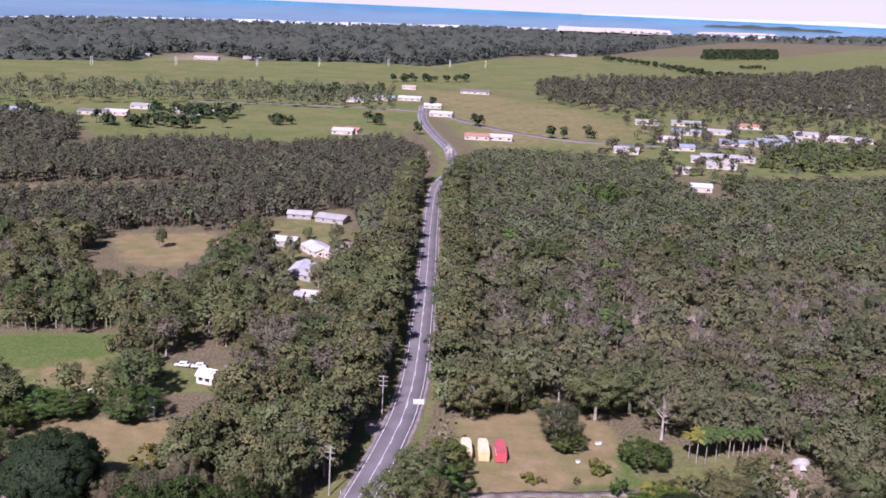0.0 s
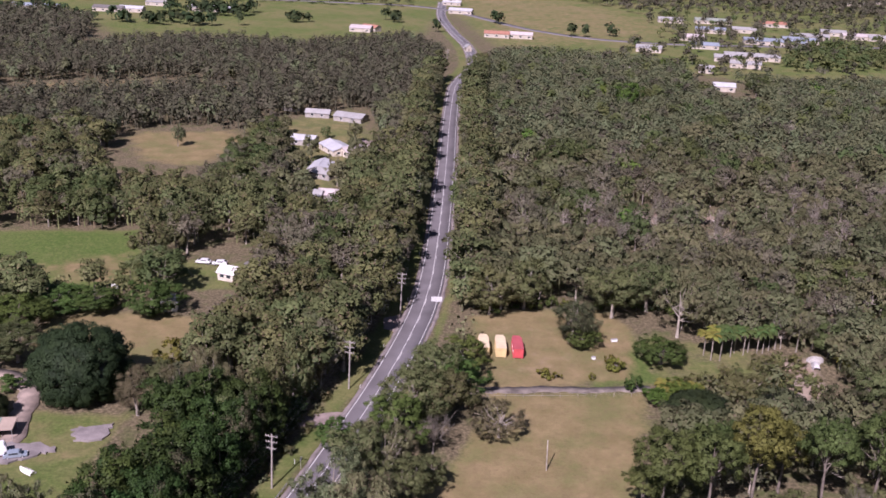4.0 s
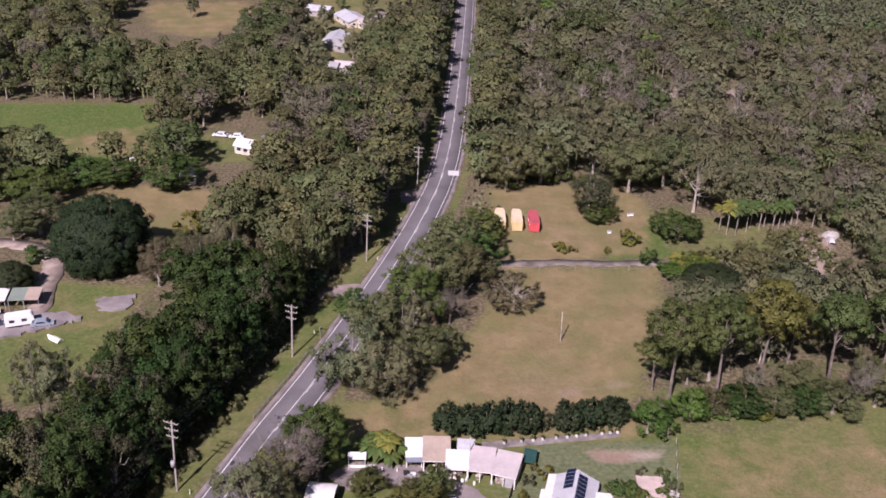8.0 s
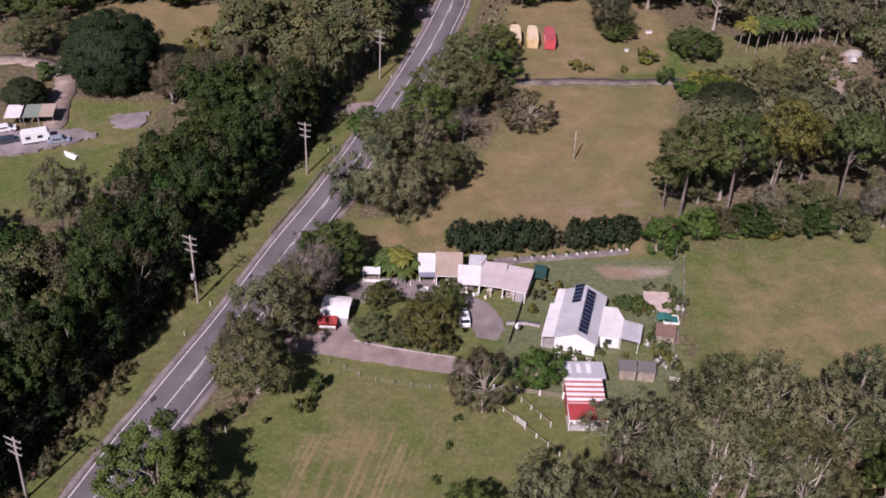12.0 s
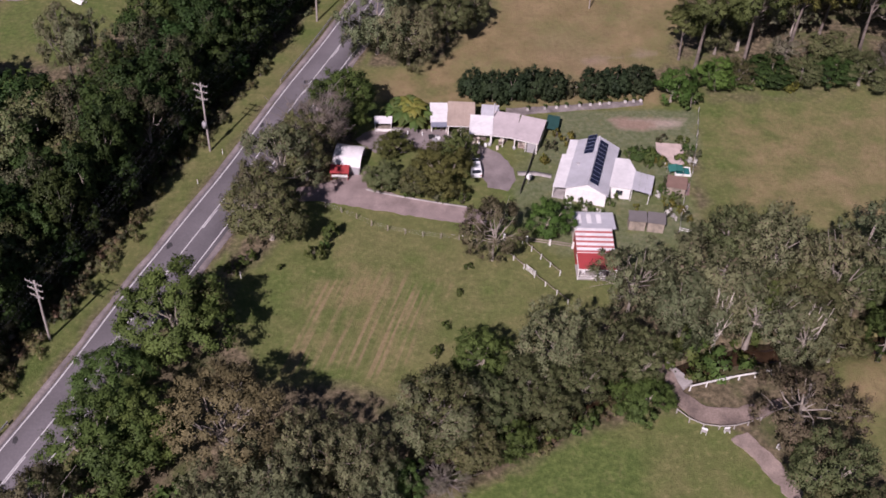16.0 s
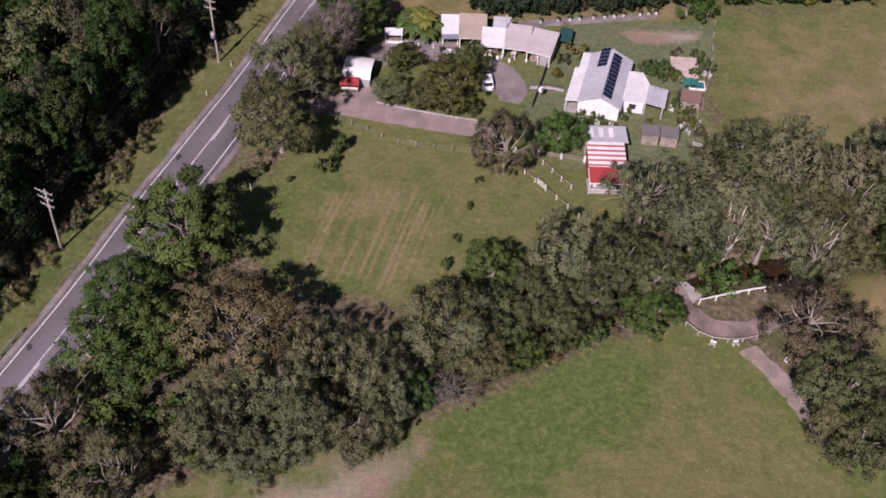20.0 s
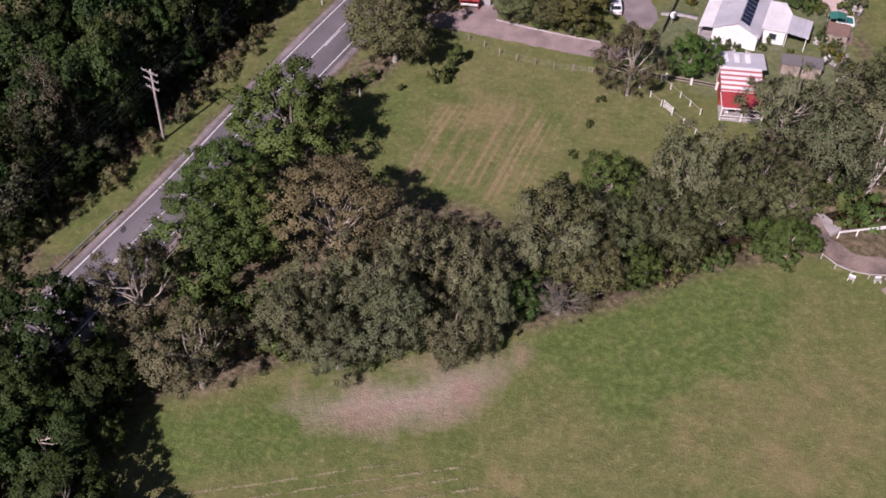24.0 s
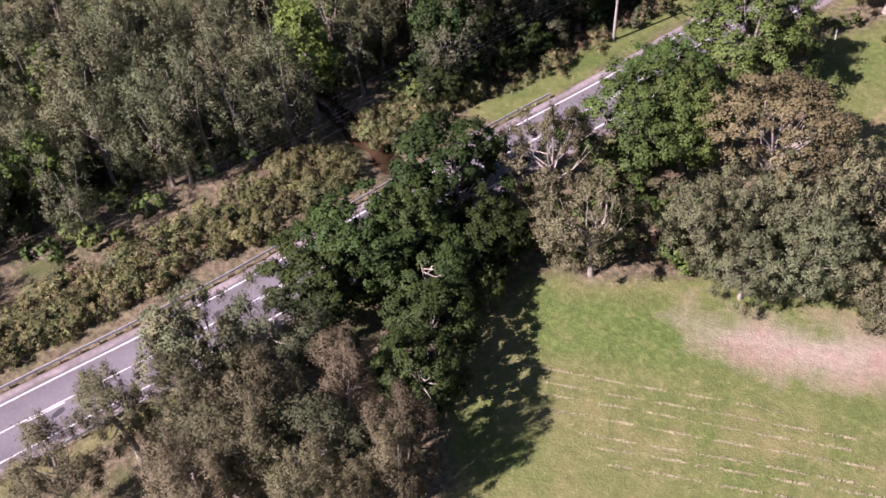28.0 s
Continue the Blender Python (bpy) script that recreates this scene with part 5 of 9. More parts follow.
share([(DRY_BAND, 9.0)], [("dry_far", 1)], 91, "dry_forest", "pale half-bare trees within the gum forest", (0.8, 1.15))
for k in range(26):
    x = 6 + 2.6 * k + pick.uniform(-1.2, 1.2)
    plant(pick.choice(("shrub", "scrub", "shrub", "yellow")), x, 257 + 0.13 * x + pick.uniform(-2.5, 2.5), pick.uniform(1.6, 3.6), pick.uniform(1.3, 2.6), group="forest edge shrubs")
share([(EAST_NEAR, 7.4), (EAST_MID, 7.9)], [("gum_far", 5), ("dry_far", 1), ("canopy_far", 9), ("grey_far", 6), ("green_far", 2)], 6, "eastern_forest", "grey-green gum forest with bare limbs", (0.55, 1.2))


def wood_stuff(name, polys, gap, seed, leaf, label, h=(9, 14), rx=(2.8, 4.6), per=42, size=1.6, thin=1.0):
    """A far wood as one object: a stem and a crown of coarse sprays for each tree."""
    r = np.random.default_rng(seed)
    X, Y = [], []
    for poly in polys:
        a, b = scatter(poly, gap, seed + len(X))
        X.append(a), Y.append(b)
    X, Y = np.concatenate(X), np.concatenate(Y)
    if thin < 1:
        k = r.uniform(size=len(X)) < thin
        X, Y = X[k], Y[k]
    n = len(X)
    H, R = r.uniform(*h, n), r.uniform(*rx, n)
    x, y, z = far_fold(X, Y)
    d = r.normal(size=(n, per, 3))
    d[..., 2] += 0.45
    d /= np.linalg.norm(d, axis=2, keepdims=True)
    lump = r.uniform(0.4, 1.05, (n, per, 1)) ** 0.5
    lobes = r.normal(size=(n, 8, 3))
    lobes *= 0.5 / np.linalg.norm(lobes, axis=2, keepdims=True)
    lobe = np.take_along_axis(lobes, r.integers(0, 8, (n, per))[..., None].repeat(3, 2), 1)
    c = (d * lump * 0.55 + lobe + 0.1 * r.normal(size=d.shape)) * np.stack([R, R, H * 0.36], 1)[:, None] + np.stack([x, y, z + H * 0.58], 1)[:, None]
    p, nrm = c.reshape(-1, 3), (d + lobe + np.array([0, 0, 0.25]) + 0.25 * r.normal(size=d.shape)).reshape(-1, 3)
    nrm /= np.linalg.norm(nrm, axis=1, keepdims=True)
    u = np.cross(nrm, r.normal(size=nrm.shape))
    u /= np.linalg.norm(u, axis=1, keepdims=True)
    w = np.cross(nrm, u)
    s = size * r.uniform(0.6, 1.3, (len(p), 1))
    V = np.stack([p + u * s, p + w * s * 0.6 + nrm * s * 0.2, p - u * s, p - w * s * 0.6], 1).reshape(-1, 3)
    F = np.arange(len(V)).reshape(-1, 4)
    b = len(V)
    st = np.stack([np.stack([x + ox * 0.16, y + oy * 0.16, z + hz * H * 0.6], 1) for hz in (0, 1) for ox, oy in ((-1, -1), (1, -1), (0, 1))], 1)
    i = b + np.arange(n)[:, None] * 6
    SF = np.concatenate([i + [0, 1, 4, 3], i + [1, 2, 5, 4], i + [2, 0, 3, 5]])
    me = mesh_of(name, np.vstack([V, st.reshape(-1, 3)]), np.vstack([F, SF]), leaf)
    shade = np.repeat((0.28 * d + 0.7 * lobe + np.array([0, 0, 0.8]) + 0.12 * r.normal(size=d.shape)).reshape(-1, 3), 4, axis=0)
    shade /= np.linalg.norm(shade, axis=1, keepdims=True)
    soft_normals(me, np.vstack([shade, np.tile([[0.3, -0.8, 0.4]], (6 * n, 1))]))
    tone = np.concatenate([np.repeat(r.uniform(size=n), 4 * per), np.zeros(6 * n)])
    me.attributes.new("tone", "FLOAT", "POINT").data.foreach_set("value", tone.astype(np.float32))
    return tagged(new(name, me), label, "forest", kind="stuff")


WEST_FAR = [(-30, 430), (-235, 430), (-470, 640), (-470, 760), (-370, 800), (-292, 800), (-250, 640), (-232, 690), (-199, 708), (-161, 714), (-118, 700), (-82, 728), (-46, 772), (-22, 724), (-14, 690), (-18, 600), (-22, 430)]
EAST_FAR = [(2, 430), (250, 430), (470, 640), (470, 740), (300, 676), (237, 648), (197, 638), (167, 664), (135, 692), (100, 716), (60, 726), (20, 712), (8, 650)]
wood_stuff("far_woodland", [WEST_FAR], 6.6, 21, LEAF_FAR_DARK, "dark she-oak woodland beyond the farms", h=(11, 15), rx=(2.2, 3.6), per=104, size=0.62)
wood_stuff("far_woodland", [WEST_FAR], 12.0, 22, LEAF_FAR, "olive gum woodland beyond the farms", per=80, size=0.95)
wood_stuff("far_woodland", [EAST_FAR], 7.0, 23, LEAF_FAR, "olive-green gum forest stretching inland", h=(9, 12.5), rx=(3.6, 6.0), per=120, size=0.7)
wood_stuff("far_woodland", [EAST_FAR], 13.0, 24, LEAF_FAR_DARK, "grey-brown gum forest stretching inland", h=(8, 13), per=84, size=0.92)
wood_stuff("far_woodland", [EAST_FAR], 27.0, 71, LEAF_FOREST_GREEN, "green broadleaf trees among the inland gums", h=(11, 15), rx=(4.2, 5.8), per=110, size=1.0)
wood_stuff("far_woodland", [EAST_FAR, EAST_MID], 70.0, 72, LEAF_LIME, "yellow-green trees among the inland gums", h=(10, 13), rx=(4.0, 5.5), per=110, size=0.95)
wood_stuff("forest_understorey", [EAST_NEAR, EAST_MID], 5.6, 61, LEAF_FOREST, "closed olive understorey of the gum forest", h=(7, 10), rx=(3.2, 4.6), per=52, size=0.55)
wood_stuff("forest_understorey", [EAST_FAR], 6.0, 62, LEAF_FAR, "closed understorey of the inland forest", h=(8, 10.5), rx=(3.6, 5.2), per=38, size=0.9)
wood_stuff("forest_understorey", [WEST_FAR], 6.0, 63, LEAF_FAR_DARK, "dark understorey of the she-oak woodland", h=(9, 12), rx=(3.2, 4.6), per=38, size=0.9)
wood_stuff("forest_understorey", [WEST_MID, ROAD_WEST_UP], 5.4, 64, LEAF_GUM, "leafy understorey of the roadside woods", h=(7, 10), rx=(3.2, 4.4), per=52, size=0.55)
RIGHT_BELT = [(99, 1190), (118, 1440), (235, 1560), (405, 1660), (683, 1940), (960, 2330), (800, 1800), (600, 1420), (500, 1180), (470, 1080), (365, 1120), (262, 1190), (165, 1070)]
LEFT_BELT = [(-500, 900), (-230, 1000), (-60, 1020), (-60, 1190), (-200, 1200), (-330, 1150), (-560, 1080)]
wood_stuff("far_woodland", [RIGHT_BELT], 14.0, 25, LEAF_FAR_DARK, "belt of dark trees across the plain", h=(10, 17), rx=(4, 7), per=64, size=1.4)
wood_stuff("far_woodland", [LEFT_BELT], 12.5, 26, LEAF_FAR, "open belt of trees round far buildings", h=(11, 19), rx=(3.5, 6), per=60, size=1.2, thin=0.85)
HEDGEROW = [(320, 2205), (398, 2050), (440, 1800), (520, 1715), (540, 1745), (460, 1840), (410, 2085), (335, 2235)]
CLUMPS = [[(-430, 800), (-300, 806), (-180, 812), (-180, 836), (-300, 830), (-430, 826)], [(-215, 1110), (-150, 1100), (-70, 1180), (-80, 1254), (-150, 1200)], [(-420, 838), (-330, 842), (-330, 862), (-420, 860)], [(-270, 880), (-190, 880), (-190, 925), (-260, 930)], [(-80, 1380), (28, 1440), (30, 1470), (-80, 1410)], [(585, 2430), (826, 2620), (1000, 3200), (720, 2960)], [(590, 2090), (645, 2120), (650, 2150), (590, 2120)],
          [(-30, 826), (-18, 826), (-18, 850), (-30, 850)], [(-75, 890), (-55, 890), (-55, 915), (-75, 915)], [(-26, 1055), (-16, 1055), (-16, 1090), (-26, 1090)],
          [(20, 905), (36, 905), (36, 930), (20, 930)], [(86, 852), (98, 852), (98, 868), (86, 868)], [(116, 862), (126, 862), (126, 876), (116, 876)], [(-160, 860), (-130, 860), (-130, 890), (-160, 890)]]
CLEAR_KEEP = CLEAR[:]
CLEAR = []
wood_stuff("far_hedgerow", [HEDGEROW] + CLUMPS, 11.0, 27, LEAF_DARK, "dark hedgerows and clumps on the far plain", h=(8, 13), rx=(3.5, 6), per=44, size=2.0)
TOWN_TREES = [(110, 700), (200, 650), (330, 760), (560, 1000), (520, 1250), (280, 1190), (165, 1075), (175, 900), (110, 800)]
wood_stuff("far_woodland", [TOWN_TREES], 17.0, 28, LEAF_FAR_DARK, "scattered garden trees among far houses", h=(6, 13), rx=(3, 5.5), per=60, size=1.1, thin=0.75)
wood_stuff("far_woodland", [TOWN_TREES], 30.0, 33, LEAF_FOREST_GREEN, "green garden trees among far houses", h=(6, 12), rx=(3, 5.5), per=60, size=1.1, thin=0.8)
wood_stuff("far_woodland", [TOWN_EAST], 9.0, 29, LEAF_FOREST_GREEN, "green trees behind the township", h=(8, 13), rx=(4, 6), per=60, size=1.2)
wood_stuff("far_woodland", [[(-372, 820), (-290, 780), (-255, 690), (-262, 672), (-302, 660), (-400, 740)]], 10.0, 32, LEAF_FAR_DARK, "tall dark trees round the far buildings", h=(12, 19), rx=(4, 6), per=70, size=1.1)
CLEAR = CLEAR_KEEP


def canopy(name, poly, step, low, high, leaf, label, seed):
    """Distant unbroken forest: an uneven roof of crowns over an outline."""
    r = np.random.default_rng(seed)
    P = np.array(poly, float)
    (x0, y0), (x1, y1) = P.min(0), P.max(0)
    X, Y = np.meshgrid(np.arange(x0, x1, step), np.arange(y0, y1, step * 1.6))
    X, Y = X + r.uniform(-0.4, 0.4, X.shape) * step, Y + r.uniform(-0.4, 0.4, Y.shape) * step
    d = inside_depth(poly, X, Y)
    H = r.uniform(low, high, X.shape) * np.where(r.uniform(size=X.shape) < 0.3, 0.55, 1) + 4 * np.sin(X * 0.011) * np.sin(Y * 0.007)
    H = np.where(d > 0, H * np.clip(d / 45, 0.12, 1), -0.5)
    x, y, z = far_fold(X, Y)
    I = np.arange(X.size).reshape(X.shape)
    q = np.stack([I[:-1, :-1], I[:-1, 1:], I[1:, 1:], I[1:, :-1]], -1).reshape(-1, 4)
    q = q[(d.ravel()[q] > -step).all(1)]
    return tagged(new(name, mesh_of(name, np.stack([x, y, z + H], -1).reshape(-1, 3), q, leaf)), label, "forest", kind="stuff")


COAST_WOOD = [(-700, 1460), (-484, 1579), (-505, 1800), (-440, 1910), (-380, 1790), (-325, 1700), (-175, 1790), (-37, 1770), (123, 2230), (263, 2400), (344, 2430), (560, 2950), (868, 3640), (1174, 4240), (1990, 4700), (2300, 5400), (1500, 4600),
              (860, 4080), (420, 3970), (190, 4060), (-390, 3560), (-910, 3300), (-1250, 2830), (-1150, 2200)]
canopy("coastal_forest", COAST_WOOD, 12.0, 1, 26, foliage("far forest canopy", (0.040, 0.050, 0.040), (0.094, 0.104, 0.080), 0.0), "unbroken dark coastal forest behind the beach", 31)

COAST_LEAF = foliage("coastal forest leaves", (0.056, 0.068, 0.056), (0.104, 0.116, 0.092), 0.2, 0.4)
COAST_FRONT = [(-720, 1440), (-484, 1562), (-505, 1790), (-440, 1900), (-380, 1780), (-325, 1690), (-175, 1770), (-37, 1750), (123, 2210), (344, 2410), (560, 2930), (560, 3060), (300, 2560), (60, 2330), (-60, 1900), (-200, 1900), (-330, 1840), (-400, 2000), (-520, 1960), (-590, 1680), (-760, 1580)]
CLEAR = []
wood_stuff("coastal_forest", [COAST_FRONT], 15.0, 73, COAST_LEAF, "uneven front of the coastal forest", h=(12, 21), rx=(5, 8), per=44, size=2.2)
wood_stuff("coastal_forest", [COAST_WOOD], 46.0, 74, COAST_LEAF, "taller crowns standing out of the coastal forest", h=(20, 30), rx=(9, 14), per=44, size=3.4)
CLEAR = CLEAR_KEEP
# ---- sea, surf and sand ----
SEA = material("open sea", (0.030, 0.115, 0.20), 0.35, vary=0.10, scale=0.004, fine=0.03, bump=0.1, second=(0.040, 0.15, 0.23))
SAND = material("pale dune sand", (0.52, 0.44, 0.39), 0.95, vary=0.08, scale=0.01, fine=0.2)
FOAM = material("white surf", (0.85, 0.86, 0.88), 0.8, vary=0.08, scale=0.02, fine=0.1)
SHORE_AZ = np.radians([-60, -23.6, -12.6, -6.2, 0, 5.5, 11.9, 18, 24, 30, 60])
SHORE_D = np.array([2400, 3330, 4010, 4220, 4600, 4900, 5000, 5600, 7200, 7600, 7800])


def coast_strip(name, near, far_d, steps, lift, mat, label, category, az0=-44, az1=44, wob=0.0):
    az = np.radians(np.linspace(az0, az1, 260))
    s = np.interp(az, SHORE_AZ, SHORE_D)
    a = s + near + wob * np.sin(az * 95) * np.sin(az * 41 + 1)
    b = np.full_like(az, far_d) if far_d > 3000 else s + far_d + wob * np.sin(az * 70 + 2)
    k = np.linspace(0, 1, steps)[:, None] ** 2
    D = a + (b - a) * k
    x, y, z = far_fold(np.sin(az) * D, np.cos(az) * D)
    I = np.arange(D.size).reshape(D.shape)
    q = np.stack([I[:-1, :-1], I[:-1, 1:], I[1:, 1:], I[1:, :-1]], -1).reshape(-1, 4)
    return tagged(new(name, mesh_of(name, np.stack([x, y, z + lift], -1).reshape(-1, 3), q, mat, smooth=True)), label, category, kind="structure")


coast_strip("water", 0, 19000, 30, 1.2, SEA, "blue open sea reaching the horizon", "sea")
coast_strip("surf", -40, 150, 4, 1.9, FOAM, "white line of breaking surf", "surf", wob=40)
coast_strip("surf", 260, 340, 3, 2.0, FOAM, "outer line of breaking surf", "surf", az0=-44, az1=12, wob=30)
coast_strip("dunes", -1150, -330, 5, 24, SAND, "pale bare sand dunes behind the beach", "dunes", az0=5.8, az1=11.8, wob=70)
coast_strip("dunes", -900, -500, 4, 24, SAND, "further pale sand dunes", "dunes", az0=13.2, az1=17.2, wob=60)
coast_strip("beach", -420, 10, 4, 1.6, SAND, "pale sand beach and dunes", "beach", wob=50)


def far_band(name, az0, az1, d_true, z_low, heights, mat, label, category):
    """A far upright strip behind the sea, seen against the sky."""
    az = np.radians(np.linspace(az0, az1, len(heights)))
    x, y, z = far_fold(np.sin(az) * d_true, np.cos(az) * d_true)
    n = len(az)
    V = np.vstack([np.stack([x, y, z + z_low], 1), np.stack([x, y, z + np.asarray(heights)], 1)])
    i = np.arange(n - 1)
    return tagged(new(name, mesh_of(name, V, np.stack([i, i + 1, i + 1 + n, i + n], 1), mat)), label, category, kind="structure")


az_ = np.linspace(0, 1, 80)
# the hills' pale blue-grey is air haze put into the base colour
HILL_HAZED = material("hills with blue haze in the colour", (0.42, 0.45, 0.52), 1.0, vary=0.05, scale=0.004, bump=0)
HEAD = material("dark wooded headland", (0.05, 0.06, 0.05), 1.0, vary=0.2, scale=0.01, bump=0)
far_band("distant_hills", 7, 40, 17000, -6, 6 + 14 * np.clip(az_ * 4, 0, 1) * (0.6 + 0.25 * np.sin(az_ * 19) + 0.15 * np.sin(az_ * 47 + 1)), HILL_HAZED, "low hazy hills across the bay", "hills")
far_band("headland", 13.5, 20.5, 8800, -8, 3 + 15 * np.sin(np.pi * az_) ** 0.5 * (0.75 + 0.2 * np.sin(az_ * 23)), HEAD, "dark wooded headland on the coast", "headland")
GLOW = bpy.data.materials.new("pale sky haze")
GLOW.use_nodes = True
em = GLOW.node_tree.nodes.new("ShaderNodeEmission")
em.inputs["Color"].default_value, em.inputs["Strength"].default_value = (0.78, 0.74, 0.80, 1), 0.62
GLOW.node_tree.links.new(em.outputs[0], GLOW.node_tree.nodes["Material Output"].inputs["Surface"])
far_band("backdrop", -45, 45, 40000, -20, np.full(60, 260.0), GLOW, "pale hazy sky above the horizon", "sky")

# ---- the homestead ----
def sheet(name, color, rough=0.45, rib=7.0, turn=0.0):
    """Corrugated roof sheet: ribs as relief, streaks of dirt."""
    m = material(name, color, rough, vary=0.08, scale=0.35, fine=1.6, bump=0.0)
    t = m.node_tree
    co, mp, w, bp = (t.nodes.new(k) for k in ("ShaderNodeTexCoord", "ShaderNodeMapping", "ShaderNodeTexWave", "ShaderNodeBump"))
    mp.inputs["Rotation"].default_value = (0, 0, radians(turn))
    w.inputs["Scale"].default_value = rib / 3.0
    bp.inputs["Strength"].default_value, bp.inputs["Distance"].default_value = 0.6, 0.03
    t.links.new(co.outputs["Object"], mp.inputs["Vector"])
    t.links.new(mp.outputs[0], w.inputs["Vector"])
    t.links.new(w.outputs["Fac"], bp.inputs["Height"])
    t.links.new(bp.outputs[0], t.nodes["Principled BSDF"].inputs["Normal"])
    return m


IRON = sheet("pale grey roof iron", (0.48, 0.47, 0.50), turn=90)
IRON_WHITE = sheet("white roof iron", (0.72, 0.69, 0.69), turn=90)
IRON_BEIGE = sheet("beige roof iron", (0.42, 0.33, 0.27))
IRON_PINK = sheet("weathered roof iron", (0.50, 0.43, 0.43))
IRON_FADED = sheet("faded red roof iron", (0.46, 0.14, 0.13))
IRON_RED = sheet("red painted roof iron", (0.37, 0.055, 0.055))
WALL_WHITE = material("white painted boards", (0.78, 0.76, 0.74), 0.7, vary=0.06, scale=0.8, fine=4)
WALL_CREAM = material("cream painted wall", (0.60, 0.53, 0.45), 0.8, vary=0.1, scale=0.6, fine=4)
WALL_GREY = material("grey sheet wall", (0.36, 0.34, 0.35), 0.7, vary=0.12, scale=0.6, fine=4)
WALL_RED = material("red painted boards", (0.36, 0.05, 0.04), 0.7, vary=0.1, scale=0.8, fine=5)
TIMBER = material("weathered grey timber", (0.30, 0.25, 0.20), 0.9, vary=0.2, scale=1.5, fine=9, object_vary=0.15)
WHITE_WOOD = material("white painted timber", (0.74, 0.72, 0.68), 0.75, vary=0.08, scale=1.5, fine=8, object_vary=0.08)
GLASS_DARK = material("dark window glass", (0.03, 0.035, 0.045), 0.08, vary=0.05, bump=0)
PANEL = material("solar cells", (0.012, 0.014, 0.035), 0.18, vary=0.1, scale=3, bump=0, coat=0.6)
ALLOY = material("brushed alloy", (0.62, 0.62, 0.64), 0.35, metal=0.8, vary=0.05)
CONCRETE = material("pale concrete", (0.34, 0.31, 0.295), 0.9, vary=0.15, scale=0.7, fine=5)
GRAVEL = material("pinkish gravel drive", (0.275, 0.212, 0.197), 0.95, vary=0.16, scale=0.35, fine=6, bump=0.3)
DIRT = material("packed dirt track", (0.31, 0.24, 0.205), 0.95, vary=0.2, scale=0.4, fine=5, bump=0.3)
TANK_GREEN = material("dark green tank", (0.02, 0.065, 0.058), 0.5, vary=0.1)
TARP_GREEN = material("green tarpaulin", (0.03, 0.16, 0.13), 0.6, vary=0.1, scale=1.5)
PLASTIC_WHITE = material("white plastic drum", (0.75, 0.74, 0.72), 0.5, vary=0.06, object_vary=0.1)
JUNK = material("stored goods", (0.42, 0.33, 0.29), 0.8, vary=0.35, scale=2.5, fine=6, object_vary=0.5)
DRUM = material("weathered pale drum", (0.42, 0.39, 0.37), 0.6, vary=0.15, object_vary=0.3)
YELLOW_PAINT = material("faded yellow paint", (0.64, 0.48, 0.24), 0.6, vary=0.12, scale=0.6, fine=4, object_vary=0.06)
RED_PAINT = material("faded red paint", (0.55, 0.075, 0.085), 0.6, vary=0.12, scale=0.6, fine=4)
STEEL = material("galvanised steel", (0.50, 0.50, 0.50), 0.45, metal=0.6, vary=0.1, scale=2)
RUBBER = material("black rubber", (0.02, 0.02, 0.02), 0.8, vary=0.1)
CAR_WHITE = material("white car paint", (0.75, 0.75, 0.76), 0.25, vary=0.03, bump=0, coat=0.8)
CAR_GREY = material("grey-blue car paint", (0.25, 0.29, 0.35), 0.25, vary=0.03, bump=0, coat=0.8)
CAR_DARK = material("dark car paint", (0.04, 0.05, 0.07), 0.25, vary=0.03, bump=0, coat=0.8)


def yard_sheet(name, outline, mat, label, category, z=0.05, rag=0.18):
    """A flat made surface with a slightly ragged edge."""
    pts = []
    for (x0, y0), (x1, y1) in zip(outline, outline[1:] + outline[:1]):
        n = max(2, int(math.hypot(x1 - x0, y1 - y0) / 0.8))
        for k in range(n):
            f = k / n
            pts.append((x0 + (x1 - x0) * f + pick.uniform(-rag, rag), y0 + (y1 - y0) * f + pick.uniform(-rag, rag)))
    bm = bmesh.new()
    prism(bm, pts, -0.2, z)
    bmesh.ops.triangulate(bm, faces=[f for f in bm.faces if len(f.verts) > 4])
    me = bpy.data.meshes.new(name)
    bm.to_mesh(me)
    bm.free()
    me.materials.append(mat)
    return tagged(new(name, me), label, category, kind="structure")


yard_sheet("driveway", [(-37, 110.5), (-25, 114.2), (-17, 113.3), (-8, 112.1), (2, 111.4), (3, 114.6), (-1, 115.2), (-9, 116.3), (-17.3, 118.2), (-17.4, 123.5), (-20.3, 121.6), (-23.5, 118.6), (-28, 116.8), (-38.5, 113.6)],
           GRAVEL, "pinkish gravel driveway leading in from the road", "driveway")
yard_sheet("yard", [(-20.5, 130), (-19, 132.2), (-14.5, 134), (-5, 134.2), (0, 131.2), (3.9, 128.8), (6, 125.5), (6.6, 122.6), (5.2, 119.8), (2.2, 120.4), (1, 123), (-1.5, 128.2), (-6, 129), (-10.3, 128.6), (-17, 127)],
           material("grey-mauve yard gravel", (0.235, 0.195, 0.19), 0.95, vary=0.18, scale=0.3, fine=5, bump=0.3), "grey-mauve gravel yard in front of the sheds", "yard", z=0.06)
kerb_line = np.array([(-17.2, 117.6), (-12.7, 116.7), (-6, 115.75), (-1.0, 115.2)])
tagged(new("kerb", ribbon("kerb", curve_through(kerb_line, 1.0), -0.12, 0.12, 0.2, 0.3, CONCRETE)), "low pale concrete kerb beside the driveway", "kerb", kind="structure")


